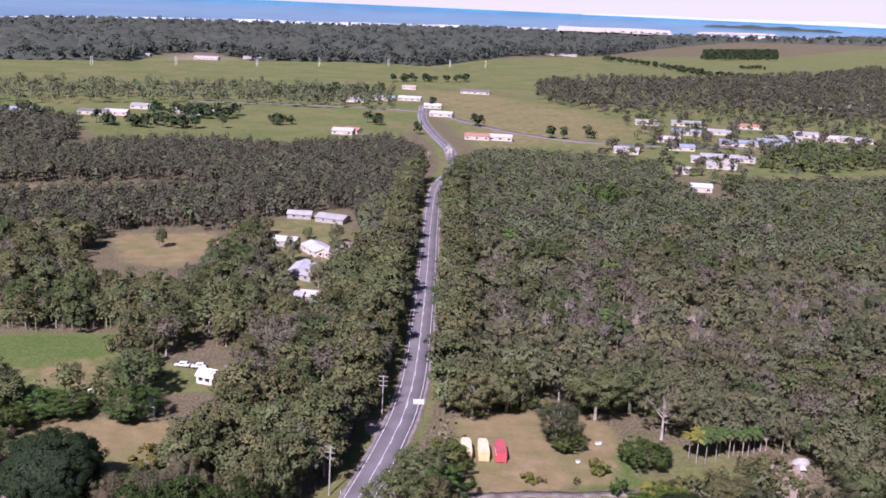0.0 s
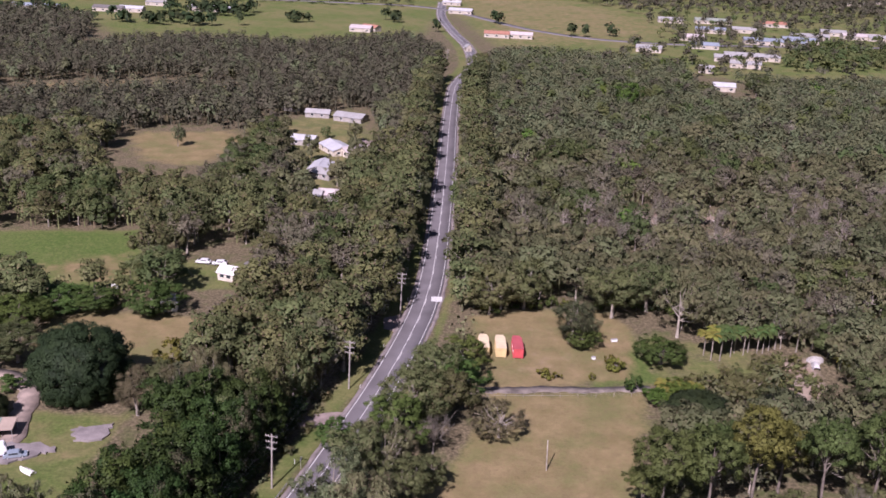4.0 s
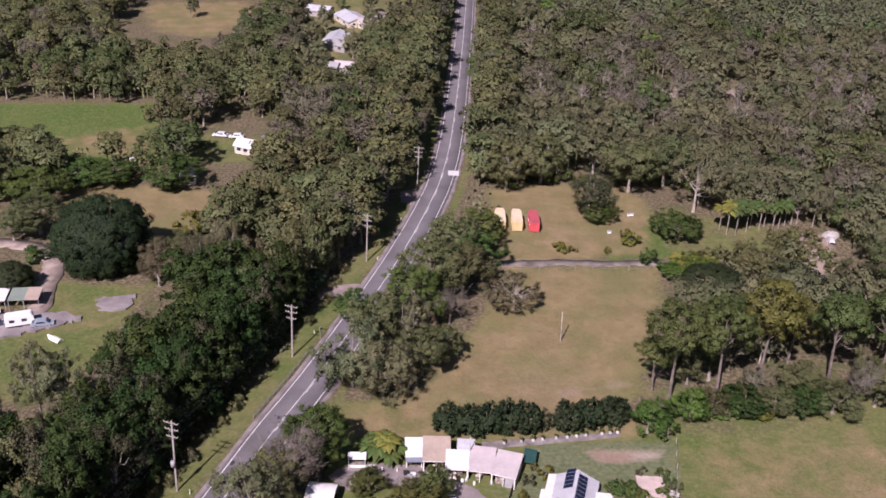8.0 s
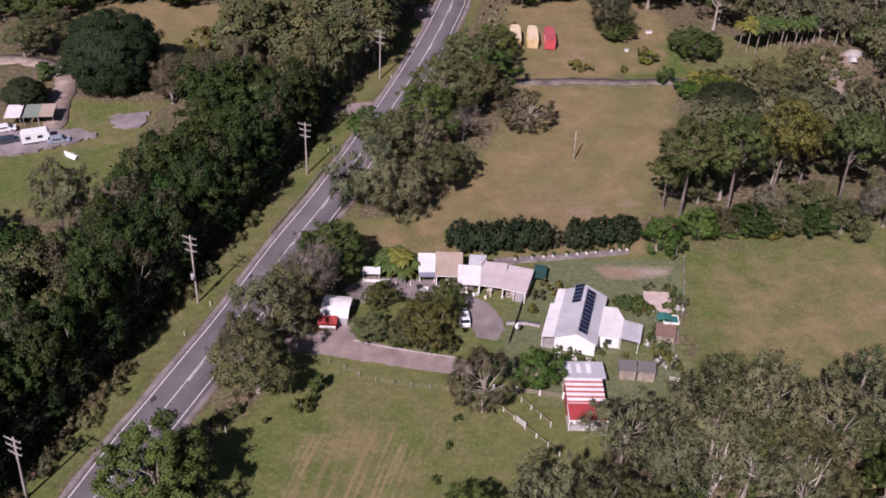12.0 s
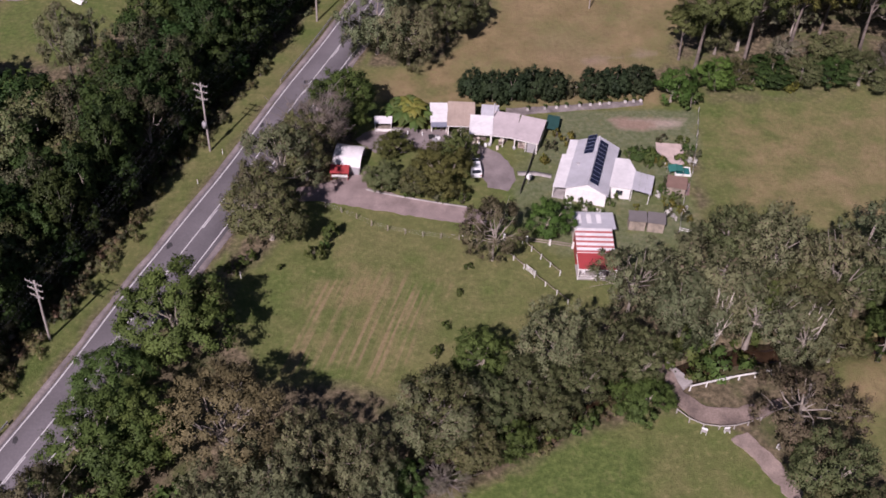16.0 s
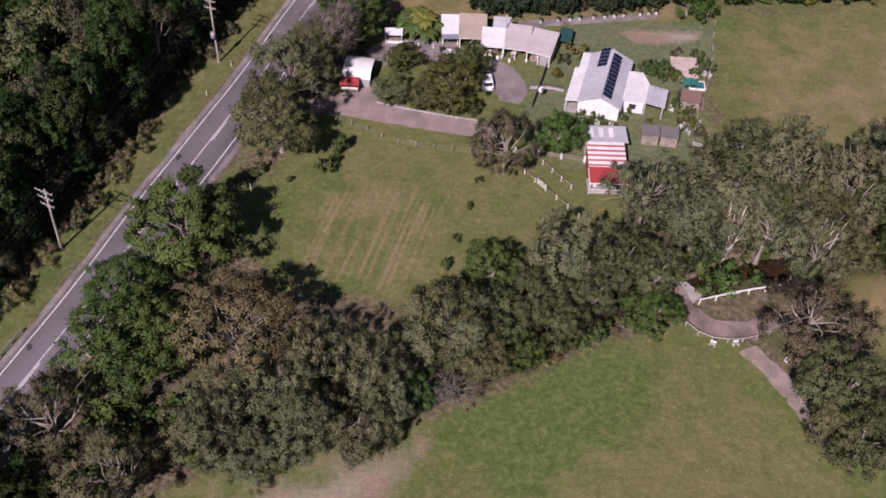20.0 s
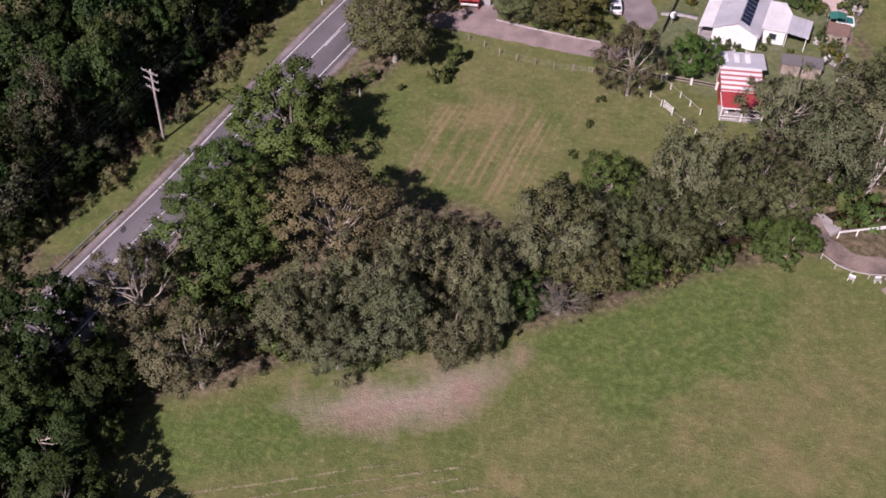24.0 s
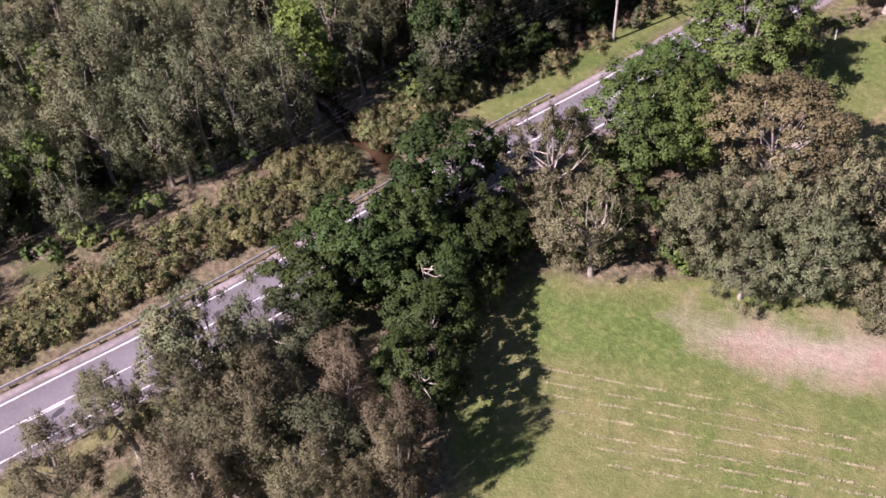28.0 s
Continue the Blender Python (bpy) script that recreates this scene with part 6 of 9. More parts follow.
def gable_roof(house, w, l, eave, rise, mat, over=0.35, y0=0.0, thick=0.09):
    for s, n in ((-1, "roof_slope"), (1, "roof_slope")):
        bm = bmesh.new()
        slab(bm, [(0, y0 - over, eave + rise), (s * (w / 2 + over), y0 - over, eave - rise * over / (w / 2)), (s * (w / 2 + over), y0 + l + over, eave - rise * over / (w / 2)), (0, y0 + l + over, eave + rise)], thick)
        part(n, bm, mat, house)
    part("ridge_cap", boxes((0, y0 + l / 2, eave + rise + 0.03, 0.28, l + 2 * over, 0.06)), mat, house)


def gable_walls(house, w, l, eave, rise, mat, y0=0.0):
    bm = bmesh.new()
    a = [(-w / 2, y0, 0), (w / 2, y0, 0), (w / 2, y0, eave), (0, y0, eave + rise - 0.1), (-w / 2, y0, eave)]
    f0 = [bm.verts.new(p) for p in a]
    f1 = [bm.verts.new((p[0], y0 + l, p[2])) for p in a]
    bm.faces.new(f0)
    bm.faces.new(f1[::-1])
    for i in range(5):
        j = (i + 1) % 5
        bm.faces.new((f0[j], f0[i], f1[i], f1[j]))
    bmesh.ops.recalc_face_normals(bm, faces=bm.faces)
    part("wall_shell", bm, mat, house)


def window(house, x, y, z, w, h, facing="y", fr=None):
    fr = fr or WHITE_WOOD
    sx_, sy_ = (w, 0.08) if facing == "y" else (0.08, w)
    win = part("window", boxes((x, y, z, sx_, sy_, h)), fr, house)
    k = 0.06 if facing == "y" else 0.0
    sgn = -1 if facing == "y" else 1
    ox, oy = (0, -0.03) if facing == "y" else (0.03 * (1 if x > 0 else -1), 0)
    gx_, gy_ = (w - 0.16, 0.06) if facing == "y" else (0.06, w - 0.16)
    part("pane", boxes((x + ox, y + oy, z, gx_, gy_, h - 0.16)), GLASS_DARK, win)


house = thing("farmhouse", 17.4, 118.1, 0, -11.2, "white weatherboard farmhouse with pale iron roof and solar panels", "house")
gable_walls(house, 6.4, 12.0, 2.65, 1.5, WALL_WHITE, 0.15)
gable_roof(house, 6.4, 12.0, 2.65, 1.5, IRON, 0.3, 0.15)
bm = bmesh.new()
slab(bm, [(-3.4, -0.1, 2.62), (-5.3, -0.1, 2.25), (-5.3, 8.4, 2.25), (-3.4, 8.4, 2.62)], 0.07)
slab(bm, [(-3.4, 8.45, 2.62), (-4.7, 8.45, 2.36), (-4.7, 12.4, 2.36), (-3.4, 12.4, 2.62)], 0.07)
part("verandah_roof", bm, IRON_WHITE, house, "white sheet verandah roof")
for y in (0.1, 2.8, 5.5, 8.2):
    part("verandah_post", boxes((-5.15, y, 1.1, 0.11, 0.11, 2.2)), WHITE_WOOD, house)
part("verandah_floor", boxes((-4.3, 4.2, 0.12, 1.9, 8.4, 0.24)), CONCRETE, house)
slope = math.degrees(math.atan2(1.5, 3.2))
for col, x0, y0, n in ((-1, -1.15, 8.0, 5), (1, 0.95, 0.7, 11)):
    for k in range(n):
        x = x0 if col < 0 else x0
        zz = 2.65 + 1.5 * (1 - abs(x) / 3.2) + 0.13
        pm = boxes((0, 0, 0, 1.55, 0.92, 0.045))
        bmesh.ops.transform(pm, matrix=pose(x, y0 + 0.5 + k * 0.99, zz, 0, slope * (1 if col > 0 else -1), 0), verts=pm.verts)
        p = part("solar_panel", pm, PANEL, house)
        fm = boxes((-0.79, 0, 0, 0.035, 0.96, 0.06), (0.79, 0, 0, 0.035, 0.96, 0.06), (0, 0.47, 0, 1.6, 0.03, 0.06), (0, -0.47, 0, 1.6, 0.03, 0.06))
        bmesh.ops.transform(fm, matrix=pose(x, y0 + 0.5 + k * 0.99, zz, 0, slope * (1 if col > 0 else -1), 0), verts=fm.verts)
        part("panel_rim", fm, ALLOY, p)
part("roof_vent", boxes((-2.3, 5.6, 3.25, 0.5, 0.35, 0.35), bevel=0.04), WALL_GREY, house)
for x in (-1.5, -0.5, 0.5, 1.5):
    part("batten", boxes((x, 0.09, 1.35, 0.07, 0.05, 2.5)), WHITE_WOOD, house)
window(house, 3.25, 1.3, 1.5, 1.0, 1.1, "x")
part("gable_trim", boxes((0, 0.08, 2.7, 6.4, 0.06, 0.12)), WHITE_WOOD, house)
bm = bmesh.new()
prism(bm, [(3.3, 2.6), (6.7, 3.1), (6.6, 7.4), (5.4, 9.8), (3.3, 9.4)], 0, 2.45)
part("wing_shell", bm, WALL_WHITE, house)
bm = bmesh.new()
slab(bm, [(3.2, 2.3, 2.62), (6.95, 2.8, 2.5), (6.9, 7.5, 2.5), (5.5, 10.1, 2.5), (3.2, 9.7, 2.62)], 0.1)
part("wing_roof", bm, IRON_WHITE, house, "flat white sheet roof")
window(house, 5.0, 2.72, 1.4, 1.2, 1.1)
hexa = [(6.85, 2.9), (9.7, 2.7), (9.9, 7.0), (6.85, 7.3)]
for k in range(3):
    xa, xb = 6.8 + k * 1.05, 6.8 + (k + 1) * 1.05 - 0.02
    part("patio_roof_panel", slab(bmesh.new(), [(xa, 2.8, 2.55 - 0.1 * k), (xb, 2.7, 2.45 - 0.1 * k), (xb, 7.3, 2.45 - 0.1 * k), (xa, 7.4, 2.55 - 0.1 * k)], 0.06), IRON, house)
for x, y in hexa:
    part("patio_post", boxes((x * 0.97 + 0.25, y * 0.97 + 0.15, 1.1, 0.1, 0.1, 2.2)), WHITE_WOOD, house)


def lean_shed(x, y, turn, w, d, front, back, roof_mat, wall_mat, label, bays=2, closed=0.0, name="shed"):
    """An open-fronted shed: back and side walls, sloping roof, posts, goods inside."""
    ob = thing(name, x, y, 0, turn, label, "shed", "sheds beside the yard")
    part("back_wall", boxes((0, d - 0.06, back / 2, w, 0.1, back)), wall_mat, ob)
    for s in (-1, 1):
        bm_ = bmesh.new()
        prism(bm_, [(s * w / 2 - 0.05, 0.1), (s * w / 2 + 0.05, 0.1), (s * w / 2 + 0.05, d - 0.12), (s * w / 2 - 0.05, d - 0.12)], 0, [front, front, back, back])
        part("side_wall", bm_, wall_mat, ob)
    bm_ = bmesh.new()
    slab(bm_, [(-w / 2 - 0.2, -0.35, front + 0.04), (w / 2 + 0.2, -0.35, front + 0.04), (w / 2 + 0.2, d + 0.2, back + 0.1), (-w / 2 - 0.2, d + 0.2, back + 0.1)], 0.08)
    part("roof", bm_, roof_mat, ob)
    for k in range(bays + 1):
        part("post", boxes((-w / 2 + 0.08 + k * (w - 0.16) / bays, 0.02, front / 2, 0.12, 0.12, front)), WHITE_WOOD, ob)
    part("fascia", boxes((0, -0.3, front - 0.12, w + 0.3, 0.05, 0.2)), WHITE_WOOD, ob)
    if closed:
        part("roller_door", boxes((w / 2 - closed / 2, 0.12, front * 0.45, closed, 0.06, front * 0.9)), WALL_GREY, ob, "grey roller door")
    r = random.Random(int(abs(x) * 10 + w * 7))
    for k in range(int(w * 1.6)):
        q = thing("crate", 0, 0, 0, 0, "stacked box of stored goods in the shed", "crate", "goods in the sheds")
        q.matrix_basis = pose(x, y, 0, 0, 0, turn) @ pose(r.uniform(-w / 2 + 0.5, w / 2 - 0.5 - closed), r.uniform(0.5, d * 0.5), 0, 0, 0, r.uniform(0, 40))
        sz = (r.uniform(0.35, 0.8), r.uniform(0.35, 0.8), r.uniform(0.4, 1.1))
        part("box_body", boxes((0, 0, sz[2] / 2, *sz), bevel=0.03), JUNK, q)
        part("lid", boxes((0, 0, sz[2] + 0.02, sz[0] + 0.05, sz[1] + 0.05, 0.05)), WALL_CREAM if k % 2 else JUNK, q)
    return ob


first_shed = lean_shed(-6.8, 133.6, 6, 2.6, 4.0, 2.5, 3.0, IRON_WHITE, WALL_CREAM, "small open shed with a white iron roof", 1)
part("awning", slab(bmesh.new(), [(-1.4, -1.2, 2.1), (1.4, -1.2, 2.1), (1.4, -0.3, 2.42), (-1.4, -0.3, 2.42)], 0.05), sheet("blue-grey awning iron", (0.20, 0.21, 0.26)), first_shed, "blue-grey sheet awning")
lean_shed(-3.1, 132.9, 3, 4.3, 5.4, 2.45, 3.0, IRON_BEIGE, WALL_CREAM, "beige-roofed open shed by the yard", 2)
lean_shed(0.3, 131.0, 0, 3.5, 3.9, 2.5, 3.0, IRON_WHITE, WALL_CREAM, "white-roofed lean-to shed beside the others", 1)
lean_shed(4.05, 130.8, -5, 4.0, 5.4, 2.5, 3.0, IRON_PINK, WALL_CREAM, "open machinery shed with weathered iron roof", 2)
lean_shed(7.85, 130.0, -13, 3.9, 5.4, 2.5, 3.0, IRON_PINK, WALL_CREAM, "closed shed with a grey roller door", 2, closed=1.7)
lean_shed(1.6, 135.3, 0, 2.6, 2.4, 2.7, 3.2, IRON, WALL_GREY, "small grey iron shed behind the others", 1)
flue = thing("flue_pipe", 2.3, 135.2, 0, 0, "tall thin metal flue standing behind the sheds", "flue")
part("pipe", tube_mesh("pipe", [[(0, 0, 0, 0.09), (0, 0, 3, 0.09), (0, 0, 5.4, 0.08)]], 10), STEEL, flue)
part("cowl", tube_mesh("cowl", [[(0, 0, 5.35, 0.16), (0, 0, 5.5, 0.16), (0, 0, 5.6, 0.02)]], 10), STEEL, flue)
cover = thing("tarpaulin_cover", 12.4, 136.4, 0, -6, "dark teal tarpaulin over a frame beside the sheds", "tarpaulin")
bm = bmesh.new()
slab(bm, [(-1.1, -1.6, 1.5), (1.0, -1.6, 1.35), (1.1, 1.6, 1.9), (-1.0, 1.6, 2.0)], 0.05)
part("sheet", bm, TANK_GREEN, cover)
part("side_flap", boxes((-1.05, 0, 0.95, 0.05, 3.0, 1.2)), TANK_GREEN, cover)
for x in (-1.0, 1.0):
    for y in (-1.5, 1.5):
        part("pole", boxes((x, y, 0.7, 0.07, 0.07, 1.4)), STEEL, cover)

# arched carport, red kiosk, roadside stall
carport = thing("carport", -20.7, 123.7, 0, -4, "white arched iron carport with an open end", "carport")
arch = [(2.55 * math.cos(a), 1.5 + 1.25 * math.sin(a)) for a in np.linspace(0, math.pi, 13)]
V_, F_ = [], []
for x in (-2.3, 2.3):
    for rad in (1.0, 0.965):
        V_ += [(x, p[0] * rad, p[1] * rad) for p in arch]
n_ = len(arch)
for i in range(n_ - 1):
    F_ += [(i, i + 1, 2 * n_ + i + 1, 2 * n_ + i), (n_ + i, 3 * n_ + i, 3 * n_ + i + 1, n_ + i + 1), (2 * n_ + i, 2 * n_ + i + 1, 3 * n_ + i + 1, 3 * n_ + i), (i, n_ + i, n_ + i + 1, i + 1)]
part("arched_roof", mesh_of("arched_roof", V_, F_, IRON_WHITE), None, carport)
for s in (-1, 1):
    part("side_wall", boxes((0, s * 2.5, 0.75, 4.5, 0.06, 1.5)), WALL_GREY, carport)
part("end_wall", boxes((-2.2, 0, 1.1, 0.06, 4.9, 2.2)), WALL_GREY, carport)
for s in (-1, 1):
    part("post", boxes((2.2, s * 2.48, 0.8, 0.1, 0.1, 1.6)), STEEL, carport)
kiosk = thing("red_kiosk", -21.7, 119.9, 0, 3, "small red-roofed roadside stall beside the carport", "kiosk")
bm = bmesh.new()
slab(bm, [(-1.5, -0.75, 1.75), (1.5, -0.75, 1.75), (1.5, 0.95, 2.1), (-1.5, 0.95, 2.1)], 0.07)
part("roof", bm, IRON_RED, kiosk)
part("back_wall", boxes((0, 0.75, 1.0, 2.8, 0.06, 2.0)), WALL_RED, kiosk)
for s in (-1, 1):
    part("side_wall", boxes((s * 1.35, 0.1, 0.9, 0.06, 1.3, 1.8)), WALL_RED, kiosk)
part("counter", boxes((0, -0.4, 0.85, 2.6, 0.5, 0.07)), WHITE_WOOD, kiosk)
stall = thing("market_stall", -16.2, 132.9, 0, 4, "white-canopied produce stall on thin posts", "stall")
bm = bmesh.new()
slab(bm, [(-1.5, -0.8, 2.2), (1.5, -0.8, 2.2), (1.5, 0.9, 2.45), (-1.5, 0.9, 2.45)], 0.06)
part("canopy", bm, IRON_WHITE, stall)
for x in (-1.35, 1.35):
    for y in (-0.65, 0.75):
        part("post", boxes((x, y, 1.1, 0.08, 0.08, 2.2)), WHITE_WOOD, stall)
part("shelf", boxes((0, 0.1, 0.8, 2.6, 1.0, 0.06)), TIMBER, stall)
part("shelf", boxes((0, 0.5, 1.3, 2.6, 0.4, 0.05)), TIMBER, stall)
part("lower_board", boxes((0, -0.35, 0.45, 2.6, 0.05, 0.6)), WHITE_WOOD, stall)

# striped cottage
cottage = thing("garden_cottage", 15.9, 101.2, 0, 4, "open cottage with a red-and-white striped iron roof", "cottage")
W_ = 5.6
bm = bmesh.new()
slab(bm, [(0, 3.0, 2.72), (W_, 3.0, 2.72), (W_, 7.8, 3.15), (0, 7.8, 3.15)], 0.08)
part("striped_roof", bm, IRON_WHITE, cottage)
for k in range(5):
    ya, yb = 3.05 + k * 0.95, 3.05 + k * 0.95 + 0.38
    bm = bmesh.new()
    slab(bm, [(0, ya, 2.735 + 0.0896 * (ya - 3)), (W_, ya, 2.735 + 0.0896 * (ya - 3)), (W_, yb, 2.735 + 0.0896 * (yb - 3)), (0, yb, 2.735 + 0.0896 * (yb - 3))], 0.03)
    part("red_stripe", bm, IRON_FADED, cottage)
bm = bmesh.new()
slab(bm, [(0, -0.1, 2.3), (W_, -0.1, 2.3), (W_, 2.9, 2.66), (0, 2.9, 2.66)], 0.07)
part("porch_roof", bm, IRON_RED, cottage, "plain red porch roof")
part("porch_edge", boxes((W_ / 2, -0.12, 2.28, W_ + 0.1, 0.08, 0.16)), WHITE_WOOD, cottage)
part("porch_edge", boxes((-0.04, 1.4, 2.42, 0.08, 3.0, 0.14)), WHITE_WOOD, cottage)
bm = bmesh.new()
slab(bm, [(0.1, 7.85, 3.05), (W_ + 0.7, 7.85, 3.05), (W_ + 0.7, 12.0, 2.6), (0.1, 12.0, 2.6)], 0.08)
part("rear_roof", bm, IRON, cottage, "grey-white rear roof")
for k in range(3):
    part("roof_sheet", boxes((0.9 + k * 1.5, 9.9, 2.885, 0.7, 2.6, 0.05)), IRON_WHITE, cottage)
part("back_room", boxes((W_ / 2, 9.9, 1.25, W_ - 0.2, 4.0, 2.5)), WALL_CREAM, cottage)
part("inner_wall", boxes((W_ / 2, 5.4, 1.3, W_ - 0.2, 4.6, 2.6)), WALL_RED, cottage)
for x in (0.06, W_ / 2, W_ - 0.06):
    part("porch_post", boxes((x, 0.02, 1.1, 0.12, 0.12, 2.2)), WHITE_WOOD, cottage)
for z in (0.45, 0.9):
    part("porch_rail", boxes((W_ / 2, 0.0, z, W_, 0.06, 0.08)), WHITE_WOOD, cottage)
part("porch_floor", boxes((W_ / 2, 1.5, 0.1, W_, 3.0, 0.2)), CONCRETE, cottage)
for k, (x, y) in enumerate(((1.0, 1.2), (2.4, 1.6), (3.5, 1.0))):
    q = thing("porch_chair", 0, 0, 0, 0, "pale chair on the cottage porch", "chair", "porch chairs")
    q.matrix_basis = cottage.matrix_basis @ pose(x, y, 0.2, 0, 0, 20 * k)
    part("seat", boxes((0, 0, 0.42, 0.5, 0.5, 0.06)), PLASTIC_WHITE, q)
    part("backrest", boxes((0, 0.24, 0.7, 0.5, 0.05, 0.55)), PLASTIC_WHITE, q)
    for lx in (-0.2, 0.2):
        for ly in (-0.2, 0.2):
            part("leg", boxes((lx, ly, 0.2, 0.04, 0.04, 0.4)), PLASTIC_WHITE, q)


def box_shed(x, y, turn, w, d, h, wall_mat, roof_mat, label, name="garden_shed"):
    ob = thing(name, x, y, 0, turn, label, "shed")
    part("wall_shell", boxes((0, 0, h / 2, w, d, h)), wall_mat, ob)
    bm_ = bmesh.new()
    slab(bm_, [(-w / 2 - 0.15, -d / 2 - 0.15, h + 0.04), (w / 2 + 0.15, -d / 2 - 0.15, h + 0.04), (w / 2 + 0.15, d / 2 + 0.15, h + 0.3), (-w / 2 - 0.15, d / 2 + 0.15, h + 0.3)], 0.07)
    part("roof", bm_, roof_mat, ob)
    part("door", boxes((0, -d / 2 - 0.03, h * 0.45, 0.8, 0.05, h * 0.86)), TIMBER, ob)
    return ob


IRON_DARK = sheet("dark weathered iron", (0.16, 0.145, 0.14))
box_shed(25.3, 113.7, 0, 2.5, 1.9, 2.0, TIMBER, IRON_DARK, "weathered timber garden shed with dark roof")
box_shed(28.2, 113.6, -4, 2.5, 2.0, 2.0, TIMBER, IRON_DARK, "low dark-roofed garden shed by the fence")
box_shed(32.2, 122.8, -8, 2.9, 2.4, 1.7, TIMBER, sheet("rusty brown iron", (0.22, 0.14, 0.11)), "brown low shed among garden beds")
yard_sheet("paved_pad", [(29.9, 131.3), (30.0, 134.9), (34.2, 135.0), (35.2, 130.2), (33.2, 129.2)], material("pinkish paving", (0.50, 0.39, 0.35), 0.9, vary=0.1, scale=0.8, fine=5), "pinkish paved garden pad", "paving", z=0.09, rag=0.05)
arbour = thing("garden_arbour", 32.4, 126.6, 0, 5, "low garden frame with a green tarpaulin cover", "arbour")
bm = bmesh.new()
slab(bm, [(-1.2, -0.8, 1.5), (0.0, -0.8, 1.75), (0.0, 0.9, 1.8), (-1.2, 0.9, 1.55)], 0.04)
slab(bm, [(0.0, -0.8, 1.75), (1.3, -0.7, 1.45), (1.2, 0.9, 1.5), (0.0, 0.9, 1.8)], 0.04)
part("tarpaulin", bm, TARP_GREEN, arbour)
for x in (-1.1, 1.1):
    for y in (-0.7, 0.8):
        part("pole", boxes((x, y, 0.75, 0.06, 0.06, 1.5)), STEEL, arbour)
path_ = np.array([(6.8, 124.3), (9.5, 124.6), (12.3, 124.2)])
tagged(new("garden_path", ribbon("garden_path", curve_through(path_, 0.8), -0.5, 0.5, 0.05, 0.2, CONCRETE, 0.04)), "narrow concrete path to the house", "path", kind="structure")


# ---- fences ----
def fence(name, pts, label, post_h, post_w, mat, rails=(), gap=2.5, rail_h=0.1, wires=0, rail_mat=None):
    line = np.array(pts, float)
    seg = np.linalg.norm(np.diff(line, axis=0), axis=1)
    total = seg.sum()
    cum = np.concatenate([[0], np.cumsum(seg)])
    n = max(1, round(total / gap))
    ob = thing(name, *line[0], 0, 0, label, "fence")
    at = [np.array([np.interp(k * total / n, cum, line[:, j]) for j in (0, 1)]) - line[0] for k in range(n + 1)]
    for p in at:
        lean = pick.uniform(-2, 2)
        bm_ = boxes((0, 0, post_h / 2 - 0.1, post_w, post_w, post_h + 0.2), bevel=post_w * 0.12)
        bmesh.ops.transform(bm_, matrix=pose(p[0], p[1], 0, lean, -lean, pick.uniform(0, 20)), verts=bm_.verts)
        part("post", bm_, mat, ob)
    for a_, b_ in zip(at[:-1], at[1:]):
        d = b_ - a_
        ang = math.degrees(math.atan2(d[1], d[0]))
        c = (a_ + b_) / 2
        for z in rails:
            part("rail", boxes((c[0], c[1], z, np.linalg.norm(d), post_w * 0.5, rail_h, ang)), rail_mat or mat, ob)
    if wires:
        rows = [[(*a_, post_h * (k + 1) / (wires + 0.3), 0.008) for a_ in at] for k in range(wires)]
        part("wire", tube_mesh("wire", rows, 4), STEEL, ob)
    return ob


fence("paddock_fence", [(-22.9, 112.8), (-19.0, 111.4), (-14.3, 108.9), (-8.5, 107.9), (-0.5, 107.7), (3.6, 106.6)], "timber post fence along the front paddock", 1.15, 0.13, TIMBER, gap=2.8, wires=3)
fence("white_fence", [(5.0, 105.8), (9.1, 101.5), (14.5, 96.2)], "white post-and-rail paddock fence", 1.1, 0.12, WHITE_WOOD, rails=(0.9,), gap=2.2, rail_h=0.08, rail_mat=TIMBER)
fence("white_fence", [(7.8, 108.0), (13.4, 101.8)], "white post-and-rail fence to the cottage", 1.1, 0.12, WHITE_WOOD, rails=(0.9,), gap=2.2, rail_h=0.08, rail_mat=TIMBER)
gate = thing("farm_gate", 8.4, 102.3, 0, -46, "white timber farm gate in the paddock fence", "gate")
for z in (0.3, 0.6, 0.9, 1.2):
    part("gate_rail", boxes((0.9, 0.1, z, 1.9, 0.05, 0.1)), WHITE_WOOD, gate)
for x in (0, 1.8):
    part("gate_stile", boxes((x, 0.1, 0.7, 0.1, 0.07, 1.3)), WHITE_WOOD, gate)
part("gate_brace", boxes((0.9, 0.15, 0.75, 2.0, 0.04, 0.08)), WHITE_WOOD, gate)
fence("garden_wall", [(5.0, 108.6), (10.5, 108.3), (15.4, 107.8)], "low pale pillared garden fence", 1.2, 0.32, WHITE_WOOD, rails=(0.4, 0.85), gap=3.0, rail_h=0.1, rail_mat=TIMBER)
fence("yard_fence", [(9.9, 132.0), (8.6, 125.5), (7.3, 119.3)], "dark paling fence beside the sheds", 1.3, 0.1, material("dark paling timber", (0.07, 0.06, 0.055), 0.9, vary=0.2), rails=(0.3, 0.65, 1.0), gap=1.6, rail_h=0.24)
fence("wire_fence", [(38.2, 144.5), (36.9, 135.1), (35.3, 127), (33.0, 119), (31.9, 113.0)], "pale post-and-wire paddock fence", 1.15, 0.1, material("greyed pale timber", (0.45, 0.42, 0.38), 0.85, vary=0.15), gap=3.6, wires=3)
fence("wire_fence", [(31.9, 113.0), (36, 112.2)], "short pale rail fence at the paddock corner", 1.1, 0.13, WHITE_WOOD, rails=(0.6, 1.0), gap=2.0)
for rows in (SHRUBS, SHRUBS_B):
    for key, x, y, hh, rx in rows:
        plant(key, x, y, hh, rx, group="garden shrubs")
